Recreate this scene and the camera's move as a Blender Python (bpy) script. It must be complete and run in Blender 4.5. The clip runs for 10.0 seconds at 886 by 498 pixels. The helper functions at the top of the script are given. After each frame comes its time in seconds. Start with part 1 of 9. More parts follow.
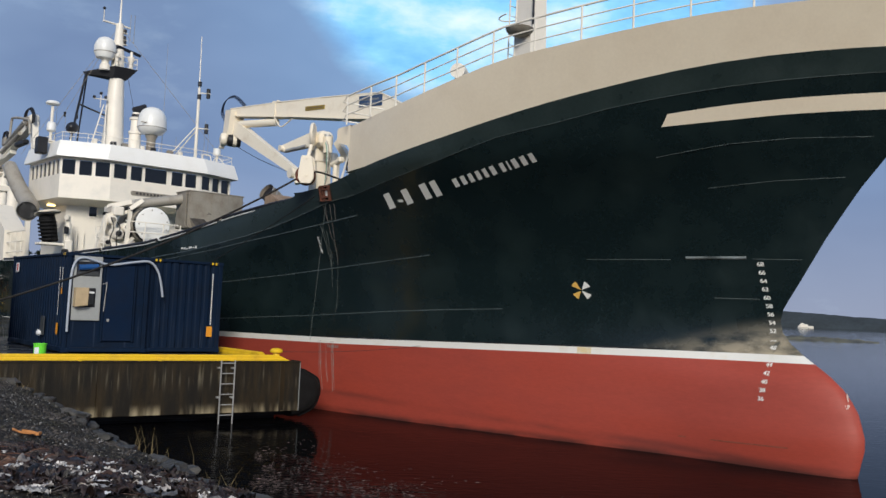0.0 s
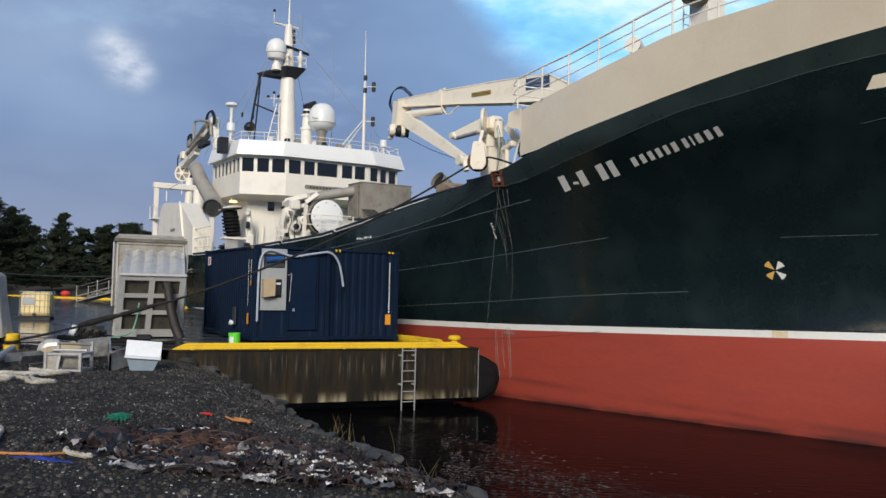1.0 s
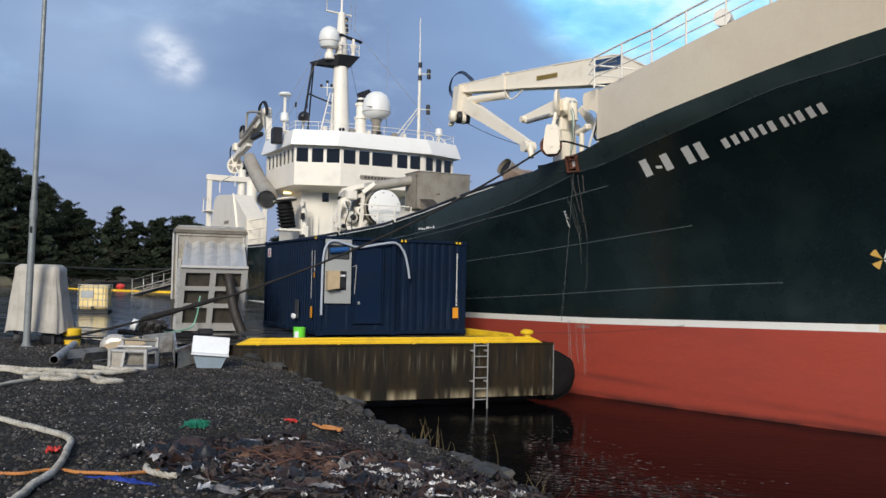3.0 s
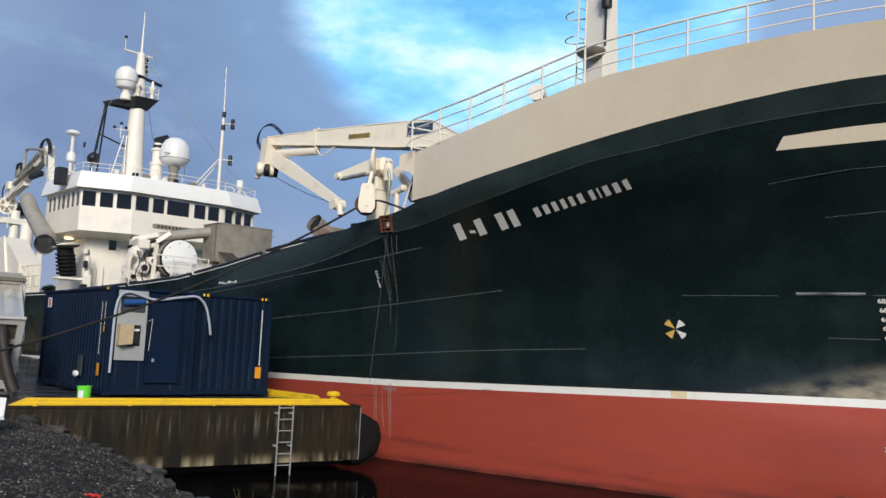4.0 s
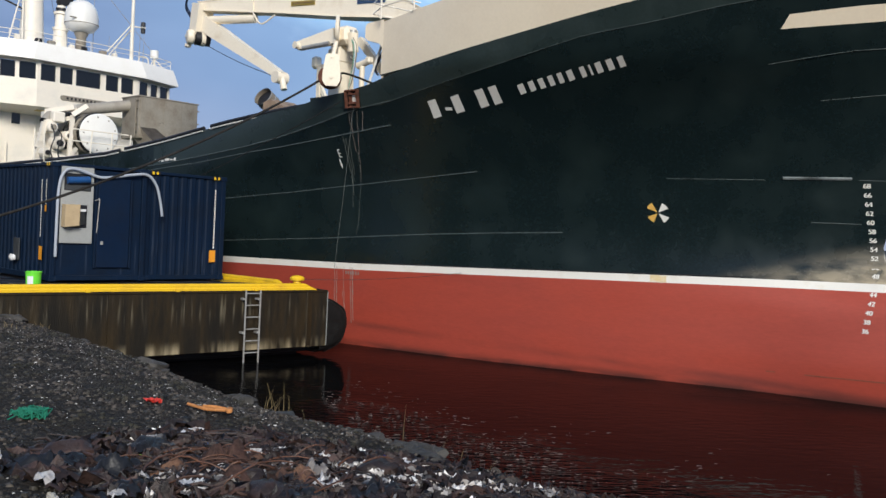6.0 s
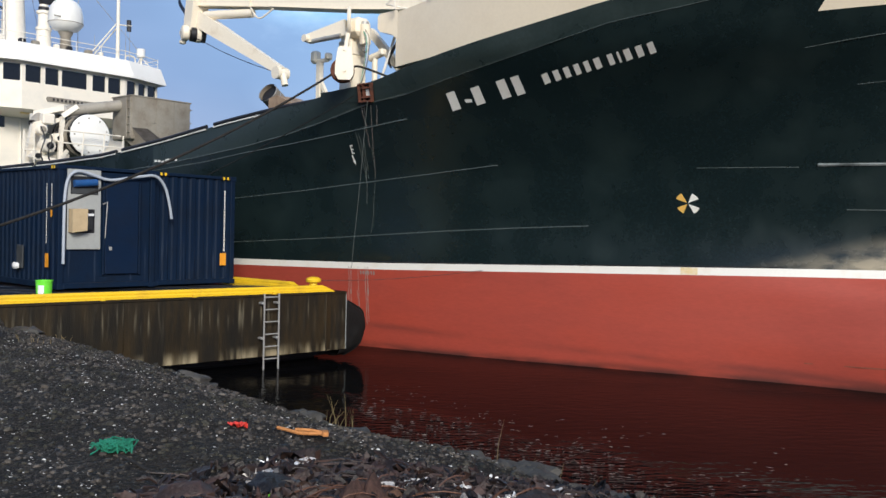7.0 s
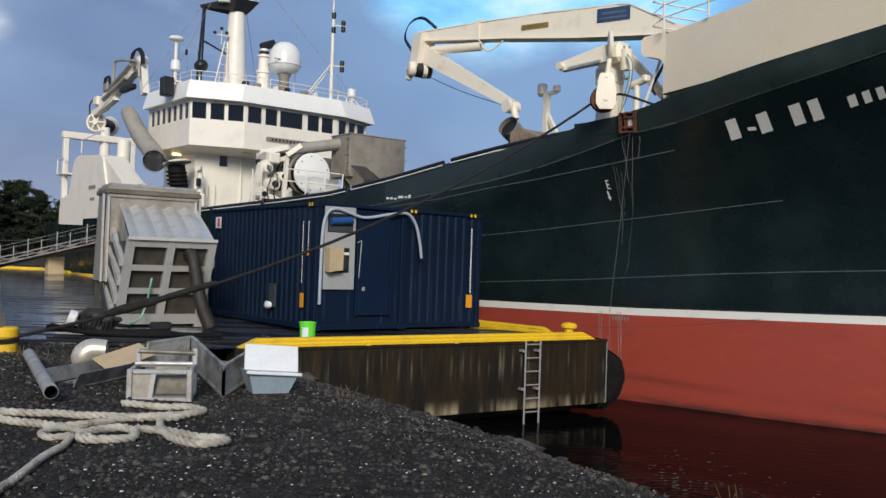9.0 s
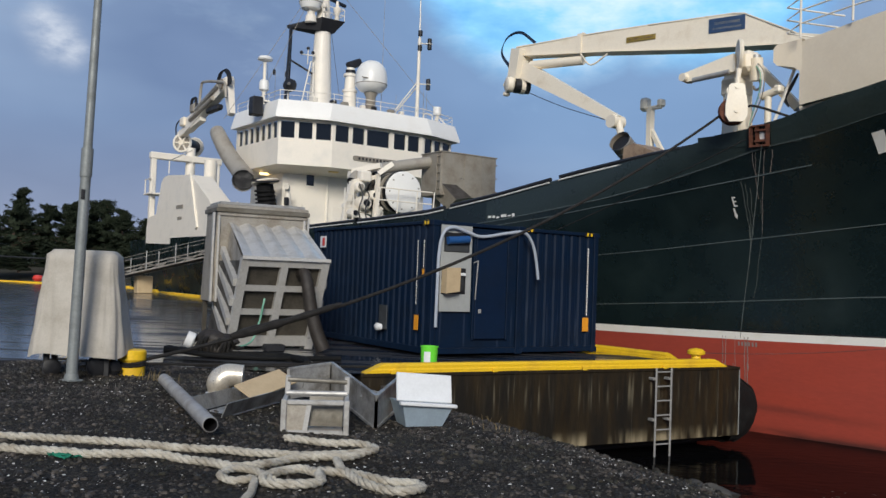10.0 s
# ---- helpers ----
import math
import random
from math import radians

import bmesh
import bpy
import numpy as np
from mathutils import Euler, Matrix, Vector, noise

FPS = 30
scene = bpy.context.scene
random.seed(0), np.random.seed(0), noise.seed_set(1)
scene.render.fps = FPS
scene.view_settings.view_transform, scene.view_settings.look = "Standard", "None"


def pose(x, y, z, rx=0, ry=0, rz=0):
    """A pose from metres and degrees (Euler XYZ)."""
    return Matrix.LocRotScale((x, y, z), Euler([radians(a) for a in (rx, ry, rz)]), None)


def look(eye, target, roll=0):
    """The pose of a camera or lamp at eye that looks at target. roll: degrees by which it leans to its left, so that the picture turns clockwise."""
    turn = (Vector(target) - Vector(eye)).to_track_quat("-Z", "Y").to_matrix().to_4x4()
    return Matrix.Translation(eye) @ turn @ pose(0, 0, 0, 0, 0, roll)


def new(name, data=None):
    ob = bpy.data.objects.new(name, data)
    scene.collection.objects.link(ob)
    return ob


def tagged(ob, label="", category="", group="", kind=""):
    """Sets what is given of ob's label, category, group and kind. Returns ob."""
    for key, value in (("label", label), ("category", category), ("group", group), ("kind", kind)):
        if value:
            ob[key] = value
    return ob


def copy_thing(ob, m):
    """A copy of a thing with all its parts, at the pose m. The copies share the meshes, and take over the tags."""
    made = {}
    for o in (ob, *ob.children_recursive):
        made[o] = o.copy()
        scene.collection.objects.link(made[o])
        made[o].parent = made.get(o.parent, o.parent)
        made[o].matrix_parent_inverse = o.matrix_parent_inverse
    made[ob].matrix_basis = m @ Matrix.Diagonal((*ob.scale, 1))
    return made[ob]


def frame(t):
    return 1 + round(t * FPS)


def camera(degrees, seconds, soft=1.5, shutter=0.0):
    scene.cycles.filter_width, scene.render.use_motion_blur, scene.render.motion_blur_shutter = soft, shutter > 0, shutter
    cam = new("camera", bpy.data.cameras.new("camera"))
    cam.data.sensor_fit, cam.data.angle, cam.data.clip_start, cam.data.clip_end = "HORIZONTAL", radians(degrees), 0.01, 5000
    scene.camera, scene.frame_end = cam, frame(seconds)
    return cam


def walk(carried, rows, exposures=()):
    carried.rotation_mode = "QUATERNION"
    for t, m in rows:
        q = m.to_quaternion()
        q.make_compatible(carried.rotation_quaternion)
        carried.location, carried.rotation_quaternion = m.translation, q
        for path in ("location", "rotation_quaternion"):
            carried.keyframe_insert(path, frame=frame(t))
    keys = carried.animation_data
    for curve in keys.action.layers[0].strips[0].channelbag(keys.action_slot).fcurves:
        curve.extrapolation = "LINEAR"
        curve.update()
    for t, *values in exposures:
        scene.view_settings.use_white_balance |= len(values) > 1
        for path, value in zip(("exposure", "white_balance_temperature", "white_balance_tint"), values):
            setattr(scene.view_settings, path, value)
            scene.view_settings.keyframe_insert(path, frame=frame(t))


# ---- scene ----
cam = camera(53.9, 10.0)
METRES, EYE, TILT, LEAN, TURN = 10.884, 1.6, -1.18, 0.0, 0.0
ROWS = [
    (0.0, 0.0, 0.0, 0.0, -0.21, 5.2, -2.36),
    (0.5, -0.0255, 0.0156, 0.0003, 4.5, 4.5, -1.67),
    (1.0, -0.047, 0.0325, 0.0, 10.33, 3.89, -1.5),
    (1.5, -0.0628, 0.06, 0.0011, 14.6, 4.62, -2.14),
    (2.0, -0.083, 0.0802, -0.0009, 17.92, 3.14, -2.53),
    (3.5, -0.1671, 0.1593, 0.0015, 7.85, 3.85, -1.88),
    (4.0, -0.1972, 0.1755, 0.001, -0.55, 7.67, -2.5),
    (4.5, -0.2341, 0.2014, -0.0018, -10.11, 5.66, -0.12),
    (5.0, -0.2731, 0.2311, 0.0016, -10.18, 4.74, -1.63),
    (5.5, -0.3268, 0.2577, -0.0032, -6.87, 0.72, -3.0),
    (7.0, -0.4665, 0.3651, -0.001, -8.73, -0.03, -1.14),
    (7.5, -0.5151, 0.4193, 0.0024, -7.62, 1.4, -1.79),
    (8.0, -0.5587, 0.455, 0.0033, -5.42, 0.76, -3.9),
    (8.5, -0.6105, 0.5031, 0.0043, -0.83, 1.93, -2.54),
    (9.0, -0.6627, 0.5384, 0.0056, 2.12, 2.14, -1.93),
    (9.5, -0.7228, 0.5783, 0.0072, 5.59, 2.46, 0.11),
    (10.0, -0.7775, 0.6112, 0.0065, 6.34, 3.27, -2.27),
]
walk(cam, [(t, pose(0, 0, EYE, TILT, LEAN, TURN) @ pose(METRES * x, METRES * y, METRES * z, 90 + pitch, roll, yaw)) for t, x, y, z, yaw, pitch, roll in ROWS],
     exposures=[(0.0, 0.05), (3.5, 0.22), (4.0, 0.18), (4.5, 0.0), (5.0, -0.02), (5.5, 0.15), (7.0, 0.45), (7.5, 0.55), (8.0, 0.5), (9.0, 0.06), (9.5, -0.02), (10.0, -0.02)])

# ---- light ----
SUN_DIR = Vector((0.10, -0.90, 0.42)).normalized()
world = bpy.data.worlds.new("sky")
scene.world = world
world.use_nodes = True
wn = world.node_tree
wn.nodes.clear()


def wnode(kind, **values):
    n = wn.nodes.new(kind)
    for k, v in values.items():
        n.inputs[k].default_value = v
    return n


w_out = wnode("ShaderNodeOutputWorld")
w_bg = wnode("ShaderNodeBackground", Strength=1.0)
w_co = wnode("ShaderNodeTexCoord")
w_sky = wn.nodes.new("ShaderNodeTexSky")
w_sky.sky_type, w_sky.sun_disc = "NISHITA", False
w_sky.sun_elevation = math.asin(SUN_DIR.z)
w_sky.sun_rotation = math.atan2(SUN_DIR.x, SUN_DIR.y)
w_dim = wn.nodes.new("ShaderNodeVectorMath")
w_dim.operation = "SCALE"
w_dim.inputs["Scale"].default_value = 0.10
wn.links.new(w_sky.outputs["Color"], w_dim.inputs[0])
# cloud cover: broad noise on the direction, stretched flat
w_map = wnode("ShaderNodeMapping")
w_map.inputs["Scale"].default_value = (1.0, 1.0, 2.2)
w_map.inputs["Location"].default_value = (0.35, 0.1, 0.0)
wn.links.new(w_co.outputs["Generated"], w_map.inputs["Vector"])
w_n1 = wnode("ShaderNodeTexNoise", Scale=1.9, Detail=4.0, Roughness=0.5)
wn.links.new(w_map.outputs["Vector"], w_n1.inputs["Vector"])
w_n2 = wnode("ShaderNodeTexNoise", Scale=4.5, Detail=6.0, Roughness=0.6)
wn.links.new(w_map.outputs["Vector"], w_n2.inputs["Vector"])


def opening(center, inner, outer):
    """A break in the cloud round one direction: 1 at its middle, 0 past its edge."""
    dist = wn.nodes.new("ShaderNodeVectorMath")
    dist.operation = "DISTANCE"
    dist.inputs[1].default_value = center
    wn.links.new(w_co.outputs["Generated"], dist.inputs[0])
    r = wn.nodes.new("ShaderNodeMapRange")
    r.interpolation_type = "SMOOTHSTEP"
    for k, v in (("From Min", inner), ("From Max", outer), ("To Min", 1.0), ("To Max", 0.0)):
        r.inputs[k].default_value = v
    wn.links.new(dist.outputs["Value"], r.inputs["Value"])
    return r.outputs["Result"]


def wmath(op, a, b):
    m = wn.nodes.new("ShaderNodeMath")
    m.operation = op
    for k, v in ((0, a), (1, b)):
        if isinstance(v, (int, float)):
            m.inputs[k].default_value = v
        else:
            wn.links.new(v, m.inputs[k])
    return m.outputs[0]


def wramp(fac, stops):
    r = wn.nodes.new("ShaderNodeValToRGB")
    els = r.color_ramp.elements
    els[0].position, els[0].color = stops[0][0], (*stops[0][1], 1)
    els[1].position, els[1].color = stops[-1][0], (*stops[-1][1], 1)
    for p, c in stops[1:-1]:
        els.new(p).color = (*c, 1)
    wn.links.new(fac, r.inputs["Fac"])
    return r.outputs["Color"]


def wmix(fac, a, b):
    m = wn.nodes.new("ShaderNodeMix")
    m.data_type = "RGBA"
    wn.links.new(fac, m.inputs["Factor"])
    wn.links.new(a, m.inputs["A"])
    wn.links.new(b, m.inputs["B"])
    return m.outputs["Result"]


rip = wmath("MULTIPLY", wmath("SUBTRACT", w_n2.outputs["Fac"], 0.5), 1.1)
wide = wmath("MAXIMUM", opening((0.0, 0.920, 0.392), 0.08, 0.20), opening((0.16, 0.900, 0.405), 0.08, 0.21))
ragged = wmath("ADD", rip, wmath("MULTIPLY", wmath("SUBTRACT", w_n1.outputs["Fac"], 0.5), 0.7))
gap = wmath("ADD", wide, wmath("MULTIPLY", ragged, wmath("ADD", wmath("MULTIPLY", wide, 0.7), 0.35)))
w_n3 = wnode("ShaderNodeTexNoise", Scale=26.0, Detail=5.0, Roughness=0.65)
wn.links.new(w_map.outputs["Vector"], w_n3.inputs["Vector"])
puff_body = wmath("MAXIMUM", wmath("MAXIMUM", opening((-0.510, 0.828, 0.248), 0.0, 0.040), opening((-0.500, 0.833, 0.234), 0.0, 0.044)), opening((-0.489, 0.840, 0.224), 0.0, 0.034))
puff_core = wmath("MULTIPLY", wmath("POWER", puff_body, 1.6), wmath("MULTIPLY", wmath("SUBTRACT", w_n3.outputs["Fac"], 0.22), 2.1))
puff = wmath("MAXIMUM", wmath("MINIMUM", puff_core, 0.75), 0.0)
cover = wmath("ADD", wmath("MULTIPLY", w_n1.outputs["Fac"], 1.2), -0.1)
cloud = wramp(cover, [(0.30, (0.25, 0.35, 0.56)), (0.52, (0.18, 0.265, 0.45)), (0.74, (0.26, 0.365, 0.56)), (0.95, (0.37, 0.47, 0.64))])
sep = wn.nodes.new("ShaderNodeSeparateXYZ")
wn.links.new(w_co.outputs["Generated"], sep.inputs[0])
low = wramp(sep.outputs["Z"], [(0.0, (1, 1, 1)), (0.16, (0, 0, 0))])
haze = wn.nodes.new("ShaderNodeRGB")
haze.outputs[0].default_value = (0.36, 0.38, 0.47, 1)
cloud = wmix(wmath("MULTIPLY", low, 0.65), cloud, haze.outputs[0])
clear = wramp(w_n2.outputs["Fac"], [(0.36, (0.16, 0.50, 1.00)), (0.52, (0.32, 0.74, 1.15)), (0.70, (0.88, 1.04, 1.14))])
mask = wramp(gap, [(0.05, (0, 0, 0)), (0.46, (1, 1, 1))])
thin = wn.nodes.new("ShaderNodeRGB")
thin.outputs[0].default_value = (0.30, 0.53, 0.86, 1)
cloud = wmix(wmath("MULTIPLY", opening((0.08, 0.915, 0.395), 0.12, 0.46), 0.45), cloud, thin.outputs[0])
seen_sky = wmix(mask, cloud, clear)
bright = wn.nodes.new("ShaderNodeRGB")
bright.outputs[0].default_value = (0.72, 0.78, 0.88, 1)
seen_sky = wmix(puff, seen_sky, bright.outputs[0])
up = wramp(sep.outputs["Z"], [(0.45, (0, 0, 0)), (0.75, (0.45, 0.45, 0.45))])
seen_sky = wmix(up, seen_sky, w_dim.outputs["Vector"])
wn.links.new(seen_sky, w_bg.inputs["Color"])
wn.links.new(w_bg.outputs["Background"], w_out.inputs["Surface"])

sun = new("sun", bpy.data.lights.new("sun", "SUN"))
sun.data.energy, sun.data.angle, sun.data.color = 3.0, radians(20), (1.0, 0.95, 0.86)
sun.matrix_world = look(SUN_DIR * 60, (0, 0, 0))

# ---- materials ----
MATS = {}


def mat(name, base, rough=0.6, metal=0.0, vary=0.25, scale=3.0, fine=40.0, bump=0.2, second=None, mix=(0.45, 0.7), spec=0.5, stretch=(1, 1, 1), coat=0.0, by_piece=0.0, rough_vary=0.15):
    """A painted, stained surface: a base colour, broad stains, fine grain and relief, at sizes in metres."""
    m = bpy.data.materials.new(name)
    m.use_nodes = True
    nt = m.node_tree
    b = nt.nodes["Principled BSDF"]
    link = nt.links.new

    def add(kind, **values):
        n = nt.nodes.new(kind)
        for k, v in values.items():
            n.inputs[k].default_value = v
        return n

    co = add("ShaderNodeTexCoord")
    mp = add("ShaderNodeMapping", Scale=stretch)
    link(co.outputs["Object"], mp.inputs["Vector"])
    n1 = add("ShaderNodeTexNoise", Scale=scale, Detail=6.0, Roughness=0.6)
    n2 = add("ShaderNodeTexNoise", Scale=fine, Detail=4.0, Roughness=0.6)
    link(mp.outputs["Vector"], n1.inputs["Vector"])
    link(mp.outputs["Vector"], n2.inputs["Vector"])
    ramp = add("ShaderNodeValToRGB")
    e = ramp.color_ramp.elements
    e[0].position, e[1].position = mix
    other = second or tuple(c * (1 - vary) for c in base)
    e[0].color, e[1].color = (*base, 1), (*other, 1)
    link(n1.outputs["Fac"], ramp.inputs["Fac"])
    hsv = add("ShaderNodeHueSaturation")
    mr = add("ShaderNodeMapRange", **{"From Min": 0.25, "From Max": 0.75, "To Min": 1 - vary * 0.6, "To Max": 1 + vary * 0.6})
    link(n2.outputs["Fac"], mr.inputs["Value"])
    link(ramp.outputs["Color"], hsv.inputs["Color"])
    if by_piece:
        oi = add("ShaderNodeObjectInfo")
        gi = add("ShaderNodeNewGeometry")
        sm = add("ShaderNodeMath")
        sm.operation = "ADD"
        link(oi.outputs["Random"], sm.inputs[0])
        link(gi.outputs["Random Per Island"], sm.inputs[1])
        fr_ = add("ShaderNodeMath")
        fr_.operation = "FRACT"
        link(sm.outputs[0], fr_.inputs[0])
        sm = fr_
        pr = add("ShaderNodeMapRange", **{"From Min": 0.0, "From Max": 1.0, "To Min": 1 - by_piece, "To Max": 1 + by_piece})
        link(sm.outputs[0], pr.inputs["Value"])
        mu = add("ShaderNodeMath")
        mu.operation = "MULTIPLY"
        link(mr.outputs["Result"], mu.inputs[0])
        link(pr.outputs["Result"], mu.inputs[1])
        link(mu.outputs[0], hsv.inputs["Value"])
    else:
        link(mr.outputs["Result"], hsv.inputs["Value"])
    link(hsv.outputs["Color"], b.inputs["Base Color"])
    rr = add("ShaderNodeMapRange", **{"From Min": 0.3, "From Max": 0.7, "To Min": max(0.02, rough - rough_vary), "To Max": min(1.0, rough + rough_vary)})
    link(n1.outputs["Fac"], rr.inputs["Value"])
    link(rr.outputs["Result"], b.inputs["Roughness"])
    b.inputs["Metallic"].default_value = metal
    b.inputs["Specular IOR Level"].default_value = spec
    b.inputs["Coat Weight"].default_value = coat
    if bump:
        bp = add("ShaderNodeBump", Strength=bump, Distance=0.02)
        link(n2.outputs["Fac"], bp.inputs["Height"])
        link(bp.outputs["Normal"], b.inputs["Normal"])
    MATS[name] = m
    return m


GREEN = mat("dark green hull paint", (0.0079, 0.0153, 0.0166), 0.28, 0, 0.3, 0.7, 12, 0.03, second=(0.0110, 0.0210, 0.0210))
# lighter than the hull green: reflected sky is put into this colour
STRAKE = mat("faded green bulwark paint", (0.0200, 0.0320, 0.0315), 0.34, 0, 0.35, 0.9, 14, 0.05, second=(0.0260, 0.0400, 0.0385), mix=(0.42, 0.7))
RED = mat("red antifouling paint", (0.37, 0.056, 0.033), 0.6, 0, 0.15, 0.6, 14, 0.05, second=(0.31, 0.046, 0.029), stretch=(0.4, 0.4, 1.5))
BEIGE = mat("beige hull paint", (0.84, 0.73, 0.56), 0.5, 0, 0.05, 0.8, 14, 0.04, second=(0.79, 0.675, 0.51))
WHITE = mat("white ship paint", (0.83, 0.765, 0.655), 0.45, 0, 0.07, 1.0, 20, 0.04, second=(0.70, 0.66, 0.58), mix=(0.5, 0.8))
FASCIA = mat("fresh white paint", (0.86, 0.845, 0.80), 0.4, 0, 0.05, 1.0, 20, 0.03, second=(0.80, 0.775, 0.72), mix=(0.5, 0.8))
CREAM = mat("cream crane paint", (0.83, 0.745, 0.60), 0.45, 0, 0.08, 1.6, 18, 0.05, second=(0.66, 0.55, 0.40), mix=(0.55, 0.85))
LINE = mat("white line paint", (0.78, 0.76, 0.70), 0.5, 0, 0.08, 1.5, 25, 0.02, second=(0.66, 0.60, 0.48), mix=(0.55, 0.8))
BLUE = mat("container blue paint", (0.0022, 0.0110, 0.031), 0.55, 0, 0.25, 1.4, 25, 0.05, second=(0.0016, 0.008, 0.022), spec=0.2)
DOORBLUE = mat("door blue paint", (0.0030, 0.0125, 0.036), 0.5, 0, 0.18, 1.6, 25, 0.04, spec=0.2)
YELLOW = mat("yellow kerb paint", (0.83, 0.52, 0.018), 0.5, 0, 0.2, 2.5, 30, 0.1, second=(0.62, 0.36, 0.02), mix=(0.5, 0.8))
CONC = mat("wet stained concrete", (0.031, 0.0205, 0.0080), 0.55, 0, 0.5, 1.3, 22, 0.5, second=(0.0085, 0.0065, 0.0035), mix=(0.36, 0.62), stretch=(2.2, 2.2, 0.35), spec=0.3)
# the shade under the quay is put into this black
CONCSHADE = mat("black tidal concrete", (0.007, 0.0065, 0.006), 0.6, 0, 0.4, 2, 20, 0.5)
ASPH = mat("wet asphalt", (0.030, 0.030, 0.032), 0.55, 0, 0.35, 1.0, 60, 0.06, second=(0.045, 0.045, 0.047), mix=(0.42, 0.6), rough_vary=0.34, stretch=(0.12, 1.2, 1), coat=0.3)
GRAVEL = mat("dark wet gravel", (0.017, 0.0137, 0.0100), 0.9, 0, 0.7, 1.1, 45, 1.0, second=(0.0105, 0.0078, 0.0052), mix=(0.4, 0.65), spec=0.3)
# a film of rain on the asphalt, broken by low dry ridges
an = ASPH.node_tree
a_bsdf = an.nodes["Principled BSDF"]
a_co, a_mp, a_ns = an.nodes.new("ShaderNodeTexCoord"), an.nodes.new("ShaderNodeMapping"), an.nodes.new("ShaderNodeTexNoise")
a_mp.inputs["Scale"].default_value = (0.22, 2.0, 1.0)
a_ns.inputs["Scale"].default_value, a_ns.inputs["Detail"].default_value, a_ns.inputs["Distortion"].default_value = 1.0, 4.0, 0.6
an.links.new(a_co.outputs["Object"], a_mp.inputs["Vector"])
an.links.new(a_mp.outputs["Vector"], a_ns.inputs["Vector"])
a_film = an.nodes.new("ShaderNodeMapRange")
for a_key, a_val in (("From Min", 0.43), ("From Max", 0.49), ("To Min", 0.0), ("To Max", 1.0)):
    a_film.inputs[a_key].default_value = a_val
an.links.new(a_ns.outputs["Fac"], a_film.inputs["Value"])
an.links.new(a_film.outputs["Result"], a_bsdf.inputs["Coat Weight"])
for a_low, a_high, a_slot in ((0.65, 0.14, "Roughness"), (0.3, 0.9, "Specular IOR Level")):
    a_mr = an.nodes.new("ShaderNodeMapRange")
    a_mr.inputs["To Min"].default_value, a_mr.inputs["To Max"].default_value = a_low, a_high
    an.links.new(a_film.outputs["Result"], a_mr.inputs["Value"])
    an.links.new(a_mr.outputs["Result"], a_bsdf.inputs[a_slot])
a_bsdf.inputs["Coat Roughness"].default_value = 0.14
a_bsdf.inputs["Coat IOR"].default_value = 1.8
# gravel: cells of many stone tones with dark gaps between them
gn = GRAVEL.node_tree
g_bsdf = gn.nodes["Principled BSDF"]
g_co = gn.nodes.new("ShaderNodeTexCoord")
g_old = g_bsdf.inputs["Base Color"].links[0].from_socket
g_bump = g_bsdf.inputs["Normal"].links[0].from_node
for g_scale, g_low, g_high, g_depth in ((26.0, 0.25, 2.4, 0.03), (70.0, 0.4, 1.9, 0.012)):
    vo = gn.nodes.new("ShaderNodeTexVoronoi")
    vo.inputs["Scale"].default_value = g_scale
    gn.links.new(g_co.outputs["Object"], vo.inputs["Vector"])
    sp_ = gn.nodes.new("ShaderNodeSeparateColor")
    gn.links.new(vo.outputs["Color"], sp_.inputs[0])
    tone = gn.nodes.new("ShaderNodeMapRange")
    tone.inputs["To Min"].default_value, tone.inputs["To Max"].default_value = g_low, g_high
    gn.links.new(sp_.outputs[0], tone.inputs["Value"])
    hs = gn.nodes.new("ShaderNodeHueSaturation")
    gn.links.new(g_old, hs.inputs["Color"])
    gn.links.new(tone.outputs["Result"], hs.inputs["Value"])
    g_old = hs.outputs["Color"]
    bp2 = gn.nodes.new("ShaderNodeBump")
    bp2.invert = True
    bp2.inputs["Strength"].default_value, bp2.inputs["Distance"].default_value = 0.9, g_depth
    gn.links.new(vo.outputs["Distance"], bp2.inputs["Height"])
    gn.links.new(g_bump.outputs["Normal"], bp2.inputs["Normal"])
    g_bump = bp2
gn.links.new(g_old, g_bsdf.inputs["Base Color"])
gn.links.new(g_bump.outputs["Normal"], g_bsdf.inputs["Normal"])
PEBBLE = mat("grey pebbles", (0.046, 0.0375, 0.0295), 0.55, 0, 0.4, 1.7, 60, 0.3, second=(0.0185, 0.0165, 0.0095), mix=(0.46, 0.58), by_piece=0.95, spec=0.4)
SHELL = mat("white shell bits", (0.47, 0.455, 0.43), 0.6, 0, 0.3, 8, 60, 0.2, by_piece=0.5)
ROCK = mat("wet shore rock", (0.062, 0.057, 0.050), 0.6, 0, 0.5, 2.2, 24, 0.7, second=(0.028, 0.026, 0.021), by_piece=0.3)
ALU = mat("dull aluminium", (0.60, 0.58, 0.54), 0.42, 0.35, 0.2, 2.6, 30, 0.08, second=(0.44, 0.41, 0.36), mix=(0.5, 0.75))
GALV = mat("galvanised steel", (0.42, 0.415, 0.40), 0.5, 0.4, 0.25, 5, 40, 0.06, second=(0.27, 0.26, 0.245))
ALUWARM = mat("stained aluminium plate", (0.40, 0.365, 0.31), 0.5, 0.4, 0.3, 1.8, 30, 0.08, second=(0.22, 0.19, 0.15), mix=(0.45, 0.75))
CREAMALU = mat("warm polished duct metal", (0.66, 0.60, 0.50), 0.36, 0.5, 0.25, 3.0, 30, 0.06, second=(0.44, 0.37, 0.28), mix=(0.48, 0.75))
